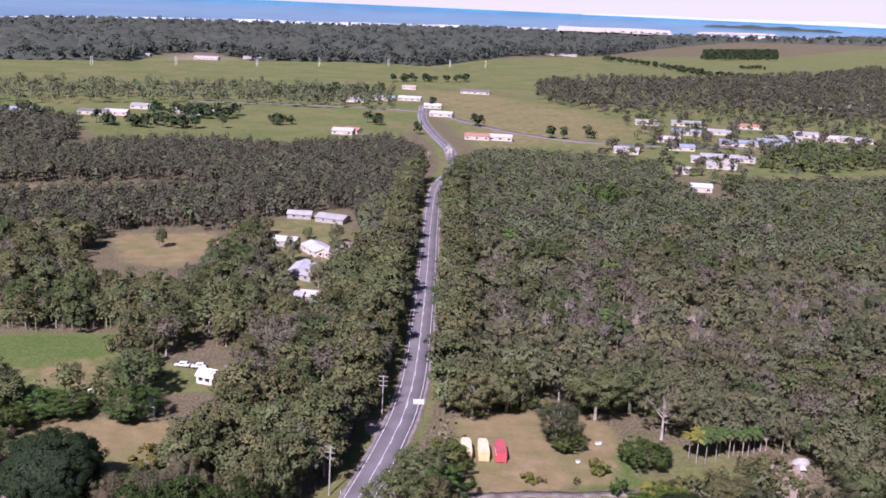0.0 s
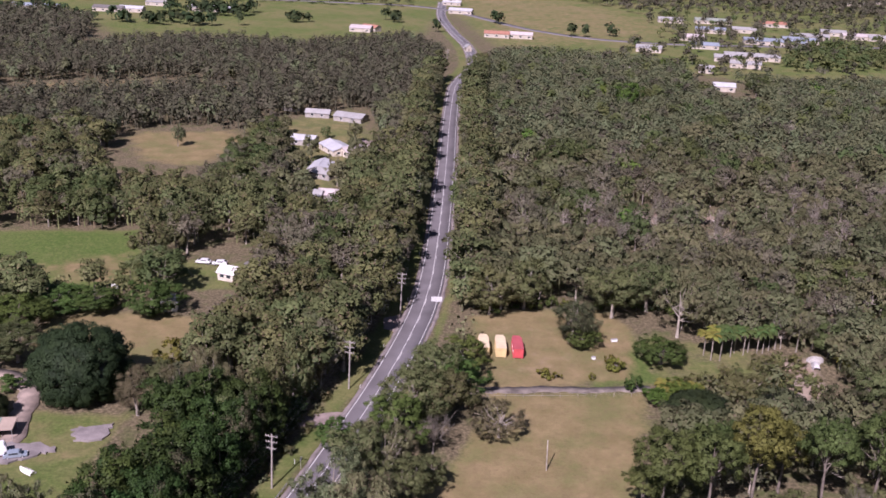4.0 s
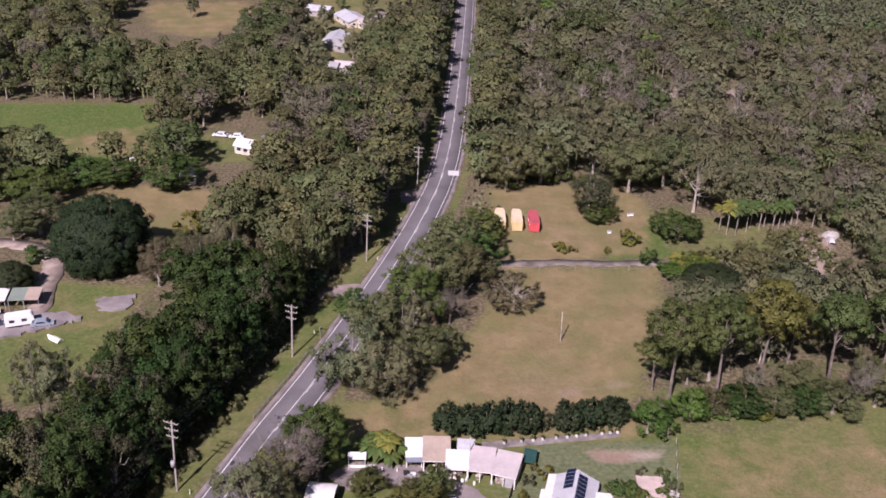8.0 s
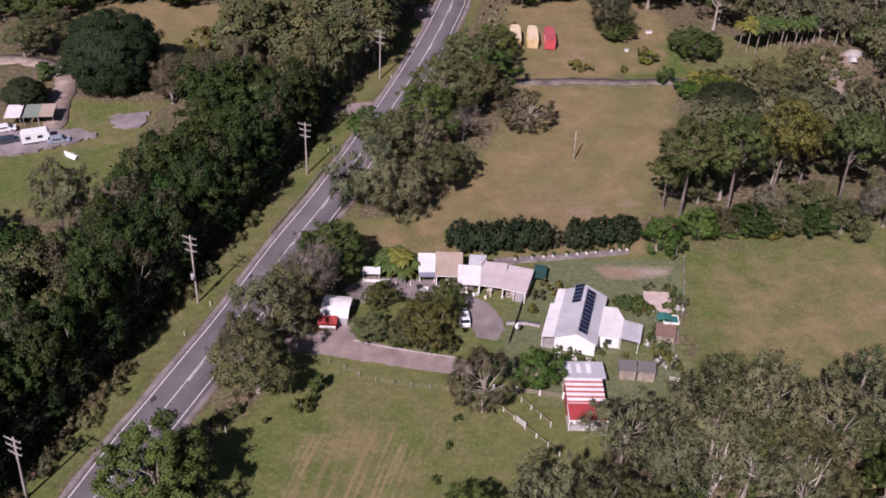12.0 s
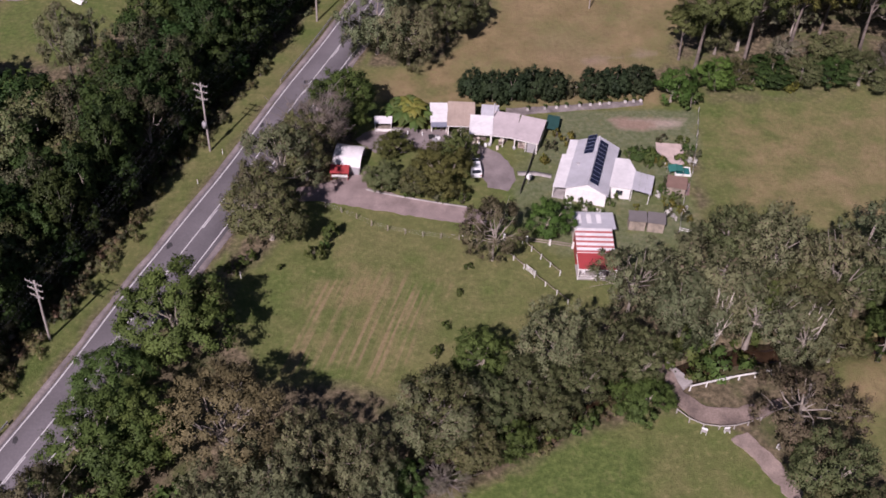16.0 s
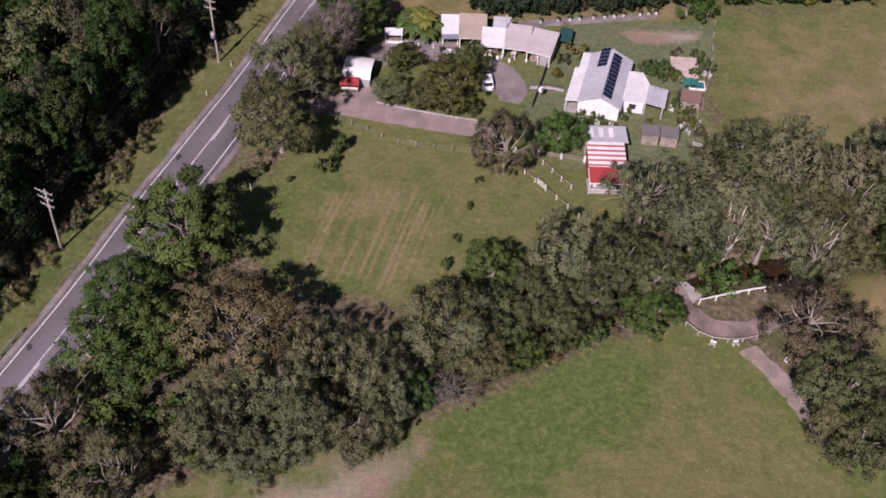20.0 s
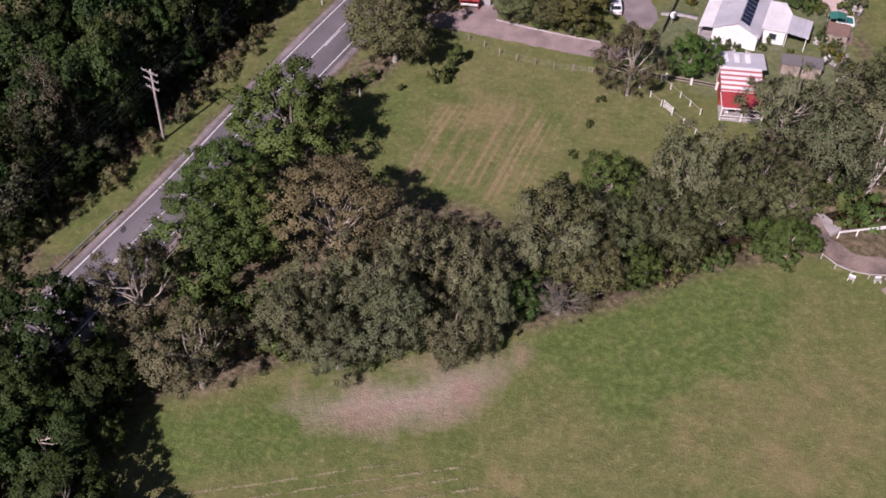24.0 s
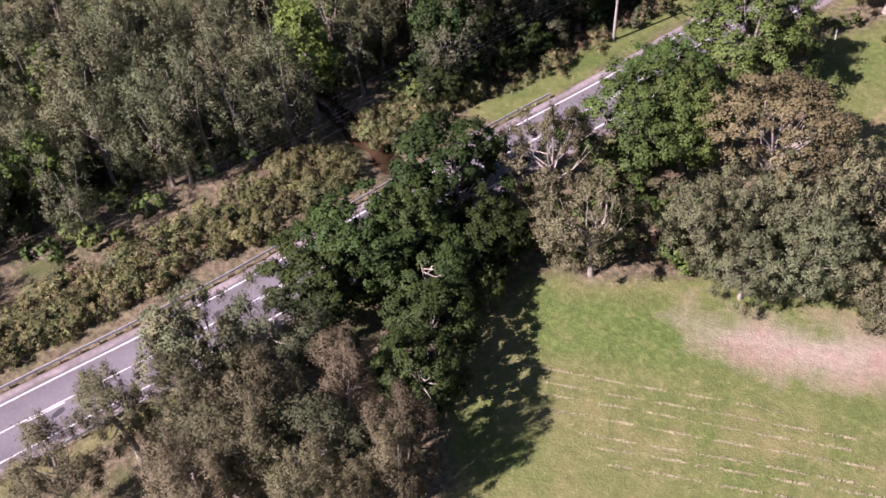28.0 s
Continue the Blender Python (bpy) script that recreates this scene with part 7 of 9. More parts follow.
for x in (8.2, 11.2, 13.2, 14.9, 17.3, 19.2, 20.9, 22.5, 25.4, 26.9, 28.2):
    y = 140.75 + (x - 5.9) * 0.25
    q = thing("planter_drum", x, y, 0, 0, "pale drum planter standing before the hedge", "planter", "drums along the hedge")
    part("drum", tube_mesh("drum", [[(0, 0, 0, 0.28), (0, 0, 0.3, 0.3), (0, 0, 0.6, 0.28), (0, 0, 0.58, 0.22)]], 12), DRUM, q)
    part("soil", tube_mesh("soil", [[(0, 0, 0.54, 0.27), (0, 0, 0.56, 0.01)]], 10), DIRT, q)
    tuft = KINDS["shrub"][2][int(x) % 3][1]
    leafy = part("plant", tuft, None, q)
    leafy.scale, leafy.location = (0.3, 0.3, 0.32), (0, 0, 0.45)

# creek, bridge and track
WATER = material("brown creek water", (0.040, 0.024, 0.014), 0.08, vary=0.2, scale=0.3, fine=1.0, bump=0.03)
tagged(new("creek", ribbon("creek", creek_line, -1.5, 1.5, -0.85, 0.3, WATER, 0.3)), "still brown creek water between wooded banks", "creek", kind="structure")
MAUVE_TRACK = material("mauve packed gravel", (0.235, 0.178, 0.150), 0.95, vary=0.25, scale=0.35, fine=4, bump=0.3)
yard_sheet("track", [(23.2, 88.2), (25.4, 89.2), (28.4, 85.0), (29.7, 81.7), (32.4, 79.6), (36.4, 79.9), (39.5, 81.1), (42.5, 82.1), (42.5, 80.5), (39.4, 78.5), (36.4, 77.3), (34.0, 76.9), (30.8, 77.4), (28.7, 79.6), (27.2, 83.6)], MAUVE_TRACK, "mauve gravel loop over the creek", "track", z=0.32, rag=0.12)
yard_sheet("track", [(35.0, 74.9), (37.4, 75.9), (38.9, 73.6), (40.9, 71.8), (42.8, 67.2), (44.6, 62), (43, 62), (40.8, 66.8), (39.0, 69.8), (37.0, 72.8)], DIRT, "worn pinkish dirt track across the field", "track", z=0.3, rag=0.25)
bridge = thing("creek_crossing", 28.6, 84.5, 0, -45, "low concrete creek crossing on the track", "bridge")
part("deck", boxes((0, 0, 0.1, 4.4, 2.5, 0.3), bevel=0.03), CONCRETE, bridge)
for s in (-1, 1):
    part("abutment", boxes((s * 2.0, 0, -0.7, 0.5, 2.4, 1.5)), CONCRETE, bridge)
fence("bridge_rail", [(30.5, 82.4), (36.5, 84.6), (41.9, 86.2)], "white post-and-rail barrier above the creek", 1.0, 0.16, WHITE_WOOD, rails=(0.9,), gap=2.3, rail_h=0.3)
fence("bridge_rail", [(28.4, 78.5), (30.6, 76.5), (34.0, 76.3), (36.4, 76.8), (39.2, 78.2)], "greyed post-and-rail barrier by the track", 0.9, 0.14, material("greyed white timber", (0.42, 0.38, 0.35), 0.85, vary=0.15), rails=(0.8,), gap=2.1, rail_h=0.14)

# ---- along the road ----
POLE_WOOD = material("grey power pole timber", (0.36, 0.32, 0.29), 0.9, vary=0.15, scale=1.0, fine=7)
PORCELAIN = material("brown-grey insulator", (0.42, 0.38, 0.36), 0.3, vary=0.1)
CABLE = material("dull aluminium cable", (0.11, 0.11, 0.12), 0.5, metal=0.4, vary=0.05, bump=0)


def power_pole(x, y, h, turn, arms, lean=0.0, transformer=False):
    ob = thing("power_pole", x, y, 0, turn, "grey timber power pole with crossarms" + (" and a transformer" if transformer else ""), "power pole", "poles along the road")
    part("pole", tube_mesh("pole", [[(0, 0, -0.3, 0.19), (0, 0, h * 0.5, 0.16), (0, 0, h, 0.12), (0, 0, h + 0.02, 0.01)]], 9), POLE_WOOD, ob)
    for z, half in arms:
        arm = part("crossarm", boxes((0, -0.17, z, 2 * half, 0.11, 0.13), bevel=0.015), POLE_WOOD, ob)
        part("brace", tube_mesh("brace", [[(-half * 0.55, -0.17, z - 0.05, 0.02), (0, -0.15, z - 0.55, 0.02)], [(half * 0.55, -0.17, z - 0.05, 0.02), (0, -0.15, z - 0.55, 0.02)]], 5), STEEL, arm)
        for s in (-0.95, -0.45, 0.45, 0.95):
            part("insulator", tube_mesh("insulator", [[(s * half, -0.17, z + 0.05, 0.03), (s * half, -0.17, z + 0.12, 0.075), (s * half, -0.17, z + 0.2, 0.06), (s * half, -0.17, z + 0.28, 0.07), (s * half, -0.17, z + 0.3, 0.01)]], 7), PORCELAIN, arm)
    if transformer:
        t_ = part("transformer", tube_mesh("transformer", [[(0, -0.5, 5.2, 0.02), (0, -0.5, 5.21, 0.36), (0, -0.5, 6.2, 0.36), (0, -0.5, 6.25, 0.3), (0, -0.5, 6.28, 0.02)]], 14), WALL_GREY, ob)
        for s in (-0.15, 0.15):
            part("bushing", tube_mesh("bushing", [[(s, -0.5, 6.25, 0.05), (s, -0.5, 6.5, 0.05), (s, -0.5, 6.52, 0.01)]], 6), PORCELAIN, t_)
    ob.matrix_basis = ob.matrix_basis @ pose(0, 0, 0, 0, lean, 0)
    return ob


POLES = [(-88.0, -18.0, 12.0), (-55.8, 82.6, 12.0), (-43.8, 124.4, 13.6), (-32.7, 165.2, 11.6), (-23.0, 207.3, 12.0), (-14.3, 252.0, 12.0), (-15.1, 318.0, 12.0), (-15.0, 341.0, 12.0), (-15.7, 461.0, 12.0), (-12.4, 666.0, 12.0)]
ARMS = ((0.35, 1.25), (1.55, 1.15), (2.9, 1.0))
tops = []
for i, (x, y, h) in enumerate(POLES):
    j = min(i + 1, len(POLES) - 1)
    k = max(i - 1, 0)
    ang = math.degrees(math.atan2(POLES[j][1] - POLES[k][1], POLES[j][0] - POLES[k][0])) - 90
    pole_ob = power_pole(x, y, h, ang, [(h - d, half) for d, half in ARMS], 4.5 if i == 1 else 0.8, i == 2)
    tops.append((pole_ob.matrix_basis, h))
for (m0, h0), (m1, h1) in zip(tops[:-1], tops[1:]):
    for row, (d, half) in enumerate(ARMS):
        for s in ((-0.95, -0.45, 0.45, 0.95), (-0.95, 0.45, 0.95), (-0.95, 0.95))[row]:
            a = m0 @ Vector((s * half, -0.17, h0 - d + 0.3))
            b = m1 @ Vector((s * half, -0.17, h1 - d + 0.3))
            span_ = (b - a).length
            rows = []
            for f in np.linspace(0, 1, 13):
                p = a.lerp(b, f)
                rows.append((p.x, p.y, p.z - span_ * 0.018 * 4 * f * (1 - f), 0.007))
            tagged(new("power_cable", mesh_of("power_cable", *tubes([rows], 4), CABLE)), "thin grey overhead power cable between poles", "cable", "cables along the road")


def guide_post(x, y, h=1.0):
    ob = thing("guide_post", x, y, 0, pick.uniform(-15, 15), "white roadside guide post with a reflector", "guide post", "guide posts")
    part("post", boxes((0, 0, h / 2 - 0.05, 0.12, 0.05, h + 0.1), bevel=0.01), PLASTIC_WHITE, ob)
    part("reflector", boxes((0, -0.03, h - 0.2, 0.07, 0.015, 0.12)), WALL_RED, ob)


for x, y in ((-43.8, 116.1), (-41.6, 123.8), (-29.9, 174.3), (-20.5, 208.0), (-16.9, 230.2), (-12.9, 262), (-11.6, 300), (-11.4, 350), (-11.5, 400)):
    guide_post(x, y)
for x, y in ((-34.2, 91.9), (-32.7, 96.5)):
    guide_post(x, y, 1.3)


def guard_rail(offset, y_from, y_to):
    line = aside(long_line, offset)
    line = line[(line[:, 1] > y_from) & (line[:, 1] < y_to)][::2]
    ob = thing("guard_rail", 0, 0, 0, 0, "galvanised steel guard rail on short posts", "guard rail")
    n = len(line)
    d = np.gradient(line, axis=0)
    d /= np.linalg.norm(d, axis=1, keepdims=True)
    nrm = np.stack([d[:, 1], -d[:, 0]], 1)
    prof = [(0.0, 0.82), (0.07, 0.76), (0.07, 0.70), (0.0, 0.65), (0.07, 0.60), (0.07, 0.54), (0.0, 0.48), (-0.015, 0.48), (-0.015, 0.82)]
    V = np.concatenate([np.hstack([line + nrm * o, np.full((n, 1), z)]) for o, z in prof])
    F = []
    m = len(prof)
    for k in range(m):
        a, b = k * n, ((k + 1) % m) * n
        i = np.arange(n - 1)
        F.append(np.stack([a + i, b + i, b + i + 1, a + i + 1], 1))
    part("beam", mesh_of("beam", V, np.concatenate(F)), STEEL, ob)
    for p, q in list(zip(line, nrm))[::1]:
        part("post", boxes((p[0] - q[0] * 0.09, p[1] - q[1] * 0.09, 0.35, 0.12, 0.12, 0.8)), TIMBER, ob)


guard_rail(-1.5, -30, 70)
guard_rail(-1.6, 144, 167)
guard_rail(8.4, -30, 35)
sign = thing("road_sign", -28.4, 172.5, 0, 75, "small white road sign on a post", "sign")
part("post", tube_mesh("post", [[(0, 0, -0.2, 0.04), (0, 0, 2.6, 0.04)]], 7), STEEL, sign)
part("plate", boxes((0, -0.06, 2.3, 0.75, 0.03, 0.6), bevel=0.01), PLASTIC_WHITE, sign)
part("plate_bar", boxes((0, -0.08, 2.3, 0.45, 0.012, 0.12)), RUBBER, sign)
part("stop_bar", boxes((-4.9, 264, 0.069, 3.0, 3.6, 0.02, 3)), PAINT, road, "white painted road marking block")
lone = thing("marker_pole", 20.0, 176.8, 0, 0, "lone pale timber pole in the paddock", "pole")
part("pole", tube_mesh("pole", [[(0, 0, -0.2, 0.15), (-0.1, 0, 3.4, 0.13), (-0.2, 0, 6.7, 0.11), (-0.2, 0, 6.72, 0.01)]], 8), BARK_PALE, lone)
# side turning on the west of the road and the lane by the storage boxes
yard_sheet("side_road", [(-23.8, 189.5), (-21.6, 195.8), (-24.5, 196.2), (-31, 193.6), (-38, 191.5), (-37, 189.0), (-30, 189.2)], GRAVEL, "gravel turning off the road", "driveway", z=0.045)
yard_sheet("side_road", [(-14.5, 240), (-13.9, 252), (-18.5, 249), (-18, 242)], GRAVEL, "gravel pull-off beside the road", "driveway", z=0.045)
LANE_DIRT = material("worn grey-brown lane", (0.20, 0.165, 0.145), 0.95, vary=0.3, scale=0.3, fine=4, bump=0.3)
lane = np.array([(-2, 207.5), (8, 209.4), (20, 211.5), (34, 212.9), (47, 215.4)])
tagged(new("lane", ribbon("lane", curve_through(lane, 1.5), -1.5, 1.5, 0.1, 0.3, LANE_DIRT, 0.35)), "narrow gravel lane to the storage yard", "lane", kind="structure")
fence("paddock_fence", [(8.5, 206.5), (28, 208.6), (46, 211)], "post-and-wire fence along the lane", 1.1, 0.1, TIMBER, gap=4, wires=2)

# three old truck bodies
for x, col, lab in ((8.0, YELLOW_PAINT, "faded yellow box truck body parked on grass"), (12.2, YELLOW_PAINT, "faded yellow box truck body parked on grass"), (16.4, RED_PAINT, "faded red box truck body parked on grass")):
    q = thing("truck_body", x, 227.4, 0, 2, lab, "truck body", "parked truck bodies")
    bm = bmesh.new()
    prism(bm, [(-1.25, 0.0), (1.25, 0.0), (1.25, 6.4), (0.8, 8.0), (-0.8, 8.0), (-1.25, 6.4)], 0.35, 2.75)
    part("body", bm, col, q)
    bm = bmesh.new()
    prism(bm, [(-1.3, -0.05), (1.3, -0.05), (1.3, 6.45), (0.82, 8.05), (-0.82, 8.05), (-1.3, 6.45)], 2.75, 2.83)
    part("roof", bm, material("sun-bleached " + lab.split()[1] + " roof", (0.66, 0.53, 0.36) if col is YELLOW_PAINT else (0.42, 0.085, 0.10), 0.6, vary=0.1), q)
    for k in range(5):
        for s in (-1, 1):
            part("side_rib", boxes((s * 1.28, 0.7 + k * 1.35, 1.55, 0.06, 0.08, 2.3)), col, q)
    for s in (-1, 1):
        part("rear_door", boxes((s * 0.58, -0.03, 1.5, 1.1, 0.06, 2.1)), col, q)
        part("skid", boxes((s * 0.9, 3.6, 0.17, 0.2, 7.0, 0.36)), TIMBER, q)
    if col is RED_PAINT:
        for k in range(6):
            part("white_mark", boxes((-1.27, 0.6 + k * 0.9, 1.9 - 0.1 * (k % 2), 0.05, 0.4, 0.5)), PLASTIC_WHITE, q)


def palm(x, y, h, n=20, size=3.1, leaf=None, name="palm_tree", label="slender palm with an arching crown of fronds"):
    ob = thing(name, x, y, 0, pick.uniform(0, 360), label, "palm", "palms")
    b = pick.uniform(-0.4, 0.4)
    if h > 1:
        part("trunk", tube_mesh("trunk", [[(b * k * k, 0, -0.2 + (h + 0.2) * k, 0.15 - 0.05 * k) for k in np.linspace(0, 1, 6)]], 7), BARK_PALE, ob)
    for k in range(n):
        a, up, L = k * 2.4, pick.uniform(0.15, 0.95), size * pick.uniform(0.8, 1.1)
        V, F = [], []
        for i, s in enumerate(np.linspace(0, 1, 7)):
            r_, z_ = L * s * (1 - 0.15 * s), L * (up * s - (0.55 + 0.35 * up) * s * s)
            wdt = 0.5 * size / 2.6 * math.sin(math.pi * min(1, 0.12 + 0.88 * s)) + 0.02
            c_, s_ = math.cos(a), math.sin(a)
            for o, dz in ((-wdt, -0.1 * wdt), (0, 0.12), (wdt, -0.1 * wdt)):
                V.append((b + r_ * c_ - o * s_, r_ * s_ + o * c_, h + z_ + dz))
            if i:
                q_ = 3 * (i - 1)
                F += [(q_, q_ + 1, q_ + 4, q_ + 3), (q_ + 1, q_ + 2, q_ + 5, q_ + 4)]
        part("frond", mesh_of("frond", V, F, leaf or LEAF_GREEN), None, ob)


for x, y, h in ((63.6, 235.4, 6.0), (64.9, 232.8, 6.6), (65.9, 236.3, 6.8), (67.0, 232.4, 6.8), (68.4, 236.4, 7.2), (70.3, 235.1, 6.6), (72.0, 238.0, 6.6), (73.9, 236.6, 6.4), (75.6, 238.6, 6.6), (77.4, 237.0, 6.2), (81.1, 239.7, 6.4), (97.2, 230.2, 3.0), (79.2, 238.2, 6.0)):
    palm(x, y, h, leaf=LEAF_BRIGHT if x < 66 or x > 96 else LEAF_PALM)
for x, y, h in ((50.5, 210.5, 2.5), (52.5, 212.0, 3.0), (54.8, 210.0, 2.4), (49.5, 213.0, 2.6), (56.5, 212.0, 2.6)):
    palm(x, y, h, leaf=LEAF_BRIGHT)
for x, y, h in ((-12.9, 135.2, 2.6), (-11.2, 135.6, 3.2), (-14.4, 136.0, 2.4), (-12.0, 137.0, 3.2), (-9.9, 136.2, 2.2), (-13.4, 137.4, 3.0), (-10.8, 134.6, 1.8)):
    palm(x, y, h, 13, 2.9, LEAF_BRIGHT if h > 3 else LEAF_GREEN, "banana_plant", "clump of broad-leaved banana plants")


def car(x, y, turn, paint, label, kind_="car"):
    ob = thing(kind_, x, y, 0, turn, label, "car")
    bm_ = bmesh.new()
    prof = [(-2.2, 0.35), (2.2, 0.35), (2.25, 0.75), (1.3, 0.92), (0.75, 1.42), (-1.25, 1.45), (-1.95, 0.98), (-2.22, 0.9)]
    L_ = [bm_.verts.new((-0.86, p[0], p[1])) for p in prof]
    R_ = [bm_.verts.new((0.86, p[0], p[1])) for p in prof]
    bm_.faces.new(L_)
    bm_.faces.new(R_[::-1])
    for i in range(len(prof)):
        j = (i + 1) % len(prof)
        bm_.faces.new((L_[i], R_[i], R_[j], L_[j]))
    bmesh.ops.recalc_face_normals(bm_, faces=bm_.faces)
    bmesh.ops.bevel(bm_, geom=list(bm_.edges), offset=0.07, segments=2, affect="EDGES")
    part("body", bm_, paint, ob)
    part("windscreen", boxes((0, 1.06, 1.17, 1.5, 0.5, 0.36)), GLASS_DARK, ob)
    part("rear_window", boxes((0, -1.62, 1.2, 1.4, 0.5, 0.32)), GLASS_DARK, ob)
    for s in (-1, 1):
        part("side_window", boxes((s * 0.86, -0.25, 1.18, 0.03, 1.7, 0.34)), GLASS_DARK, ob)
        part("headlight", boxes((s * 0.62, 2.22, 0.72, 0.35, 0.06, 0.14)), PLASTIC_WHITE, ob)
        part("tail_light", boxes((s * 0.68, -2.23, 0.82, 0.25, 0.05, 0.16)), WALL_RED, ob)
        for yy in (-1.35, 1.35):
            w_ = part("wheel", tube_mesh("wheel", [[(s * 0.70, yy, 0.33, 0.02), (s * 0.71, yy, 0.33, 0.33), (s * 0.89, yy, 0.33, 0.33), (s * 0.9, yy, 0.33, 0.02)]], 14), RUBBER, ob)
            part("rim", tube_mesh("rim", [[(s * 0.885, yy, 0.33, 0.2), (s * 0.91, yy, 0.33, 0.18), (s * 0.912, yy, 0.33, 0.01)]], 10), ALLOY, w_)
    return ob


car(-0.2, 124.2, 10, CAR_WHITE, "white car parked beside the garden trees")

# ---- farms and town further off ----
def small_house(x, y, turn, w, l, wall, roof, label, eave=2.6, rise=1.5, name="house", windows=True, z=0.0, group=""):
    ob = thing(name, x, y, z, turn, label, "house" if name == "house" else "shed", group)
    gable_walls(ob, w, l, eave, rise, wall, -l / 2)
    gable_roof(ob, w, l, eave, rise, roof, 0.4, -l / 2)
    if windows:
        for k in (-1, 1):
            window(ob, k * w * 0.25, -l / 2 - 0.03, 1.5, 1.4, 1.1)
            window(ob, k * (w / 2 + 0.02), -l * 0.2, 1.5, 1.5, 1.1, "x")
            window(ob, k * (w / 2 + 0.02), l * 0.22, 1.5, 1.5, 1.1, "x")
    part("door", boxes((0, -l / 2 - 0.03, 1.05, 0.95, 0.07, 2.1)), TIMBER, ob)
    return ob


def caravan(x, y, turn):
    ob = thing("caravan", x, y, 0, turn, "white caravan parked on a gravel yard", "caravan")
    bm_ = bmesh.new()
    prof = [(-2.7, 0.6), (2.5, 0.6), (2.9, 1.2), (2.7, 2.3), (2.3, 2.75), (-2.4, 2.75), (-2.75, 2.3)]
    L_ = [bm_.verts.new((-1.15, p[0], p[1])) for p in prof]
    R_ = [bm_.verts.new((1.15, p[0], p[1])) for p in prof]
    bm_.faces.new(L_)
    bm_.faces.new(R_[::-1])
    for i in range(len(prof)):
        j = (i + 1) % len(prof)
        bm_.faces.new((L_[i], R_[i], R_[j], L_[j]))
    bmesh.ops.recalc_face_normals(bm_, faces=bm_.faces)
    bmesh.ops.bevel(bm_, geom=list(bm_.edges), offset=0.08, segments=2, affect="EDGES")
    part("body", bm_, CAR_WHITE, ob)
    for yy in (-1.4, 0.9):
        for s in (-1, 1):
            part("window", boxes((s * 1.15, yy, 1.75, 0.05, 1.0, 0.6)), GLASS_DARK, ob)
    for s in (-1, 1):
        part("wheel", tube_mesh("wheel", [[(s * 0.85, 0, 0.34, 0.02), (s * 0.86, 0, 0.34, 0.34), (s * 1.06, 0, 0.34, 0.34), (s * 1.07, 0, 0.34, 0.02)]], 12), RUBBER, ob)
    part("drawbar", boxes((0, 3.4, 0.5, 0.1, 1.4, 0.1)), STEEL, ob)
    part("jockey_wheel", tube_mesh("jockey_wheel", [[(0, 4.0, 0.0, 0.08), (0, 4.0, 0.5, 0.05)]], 8), STEEL, ob)
    return ob


caravan(-88.6, 171.0, -65)
car(-84.2, 171.4, -70, CAR_GREY, "grey-blue utility parked beside the caravan")
car(-94.0, 170.0, -60, CAR_DARK, "dark car parked by the farm sheds")
car(-96.5, 174.5, -65, CAR_WHITE, "white car parked by the farm sheds")
for x, y, mat, lab in ((-95.8, 178.5, IRON_WHITE, "pale open carport roof on posts"), (-92.2, 179.2, sheet("grey-green iron", (0.22, 0.26, 0.22)), "grey-green carport roof on posts"), (-89.4, 179.8, IRON_BEIGE, "tan carport roof on posts")):
    q = thing("carport", x, y, 0, 10, lab, "carport", "farm carports")
    bm = bmesh.new()
    slab(bm, [(-1.6, -2.4, 2.3), (1.6, -2.4, 2.3), (1.6, 2.4, 2.7), (-1.6, 2.4, 2.7)], 0.09)
    part("roof", bm, mat, q)
    for px in (-1.5, 1.5):
        for py in (-2.2, 2.2):
            part("post", boxes((px, py, 1.15, 0.1, 0.1, 2.3)), STEEL, q)
boat = thing("dinghy", -80.0, 166.6, 0, 60, "upturned pale dinghy lying on the grass", "boat")
V_, F_ = [], []
for i, s in enumerate(np.linspace(-1, 1, 9)):
    wd = 0.75 * (1 - max(0, s) ** 2.2)
    for a in np.linspace(0, math.pi, 7):
        V_.append((wd * math.cos(a), 2.0 * s, 0.05 + 0.6 * math.sin(a) * (1 - 0.25 * max(0, s))))
    if i:
        F_ += [(7 * (i - 1) + k, 7 * (i - 1) + k + 1, 7 * i + k + 1, 7 * i + k) for k in range(6)]
F_.append(tuple(range(7)))
part("hull", mesh_of("hull", V_, F_, PLASTIC_WHITE, smooth=True), None, boat)
part("keel", boxes((0, -0.2, 0.67, 0.05, 3.4, 0.08)), TIMBER, boat)
dirt_line = np.array([(-112, 168), (-100, 170), (-88, 175), (-90, 186), (-93, 200), (-104, 206), (-118, 204)])
tagged(new("farm_track", ribbon("farm_track", curve_through(dirt_line, 2.0), -2.2, 2.2, 0.24, 0.6, DIRT, 0.3)), "wide dirt track through the western farm", "track", kind="structure")
MAUVE = material("grey-mauve gravel", (0.25, 0.215, 0.215), 0.95, vary=0.2, scale=0.3, fine=4, bump=0.3)
yard_sheet("farm_yard", [(-104, 166), (-100, 173), (-90, 176), (-82, 177), (-77, 175), (-83, 170), (-92, 165)], MAUVE, "grey-mauve gravel farm yard", "yard", z=0.26, rag=0.7)
yard_sheet("farm_yard", [(-77, 183), (-70, 186), (-69, 180), (-75, 178)], MAUVE, "patch of grey-mauve gravel", "yard", z=0.26, rag=0.7)
small_house(-65.0, 272.0, 70, 4.6, 5.2, WALL_CREAM, IRON_WHITE, "white-roofed cottage among western trees")
small_house(-75.5, 248.0, 10, 4, 4.5, WALL_WHITE, IRON_WHITE, "small white building half hidden by trees")
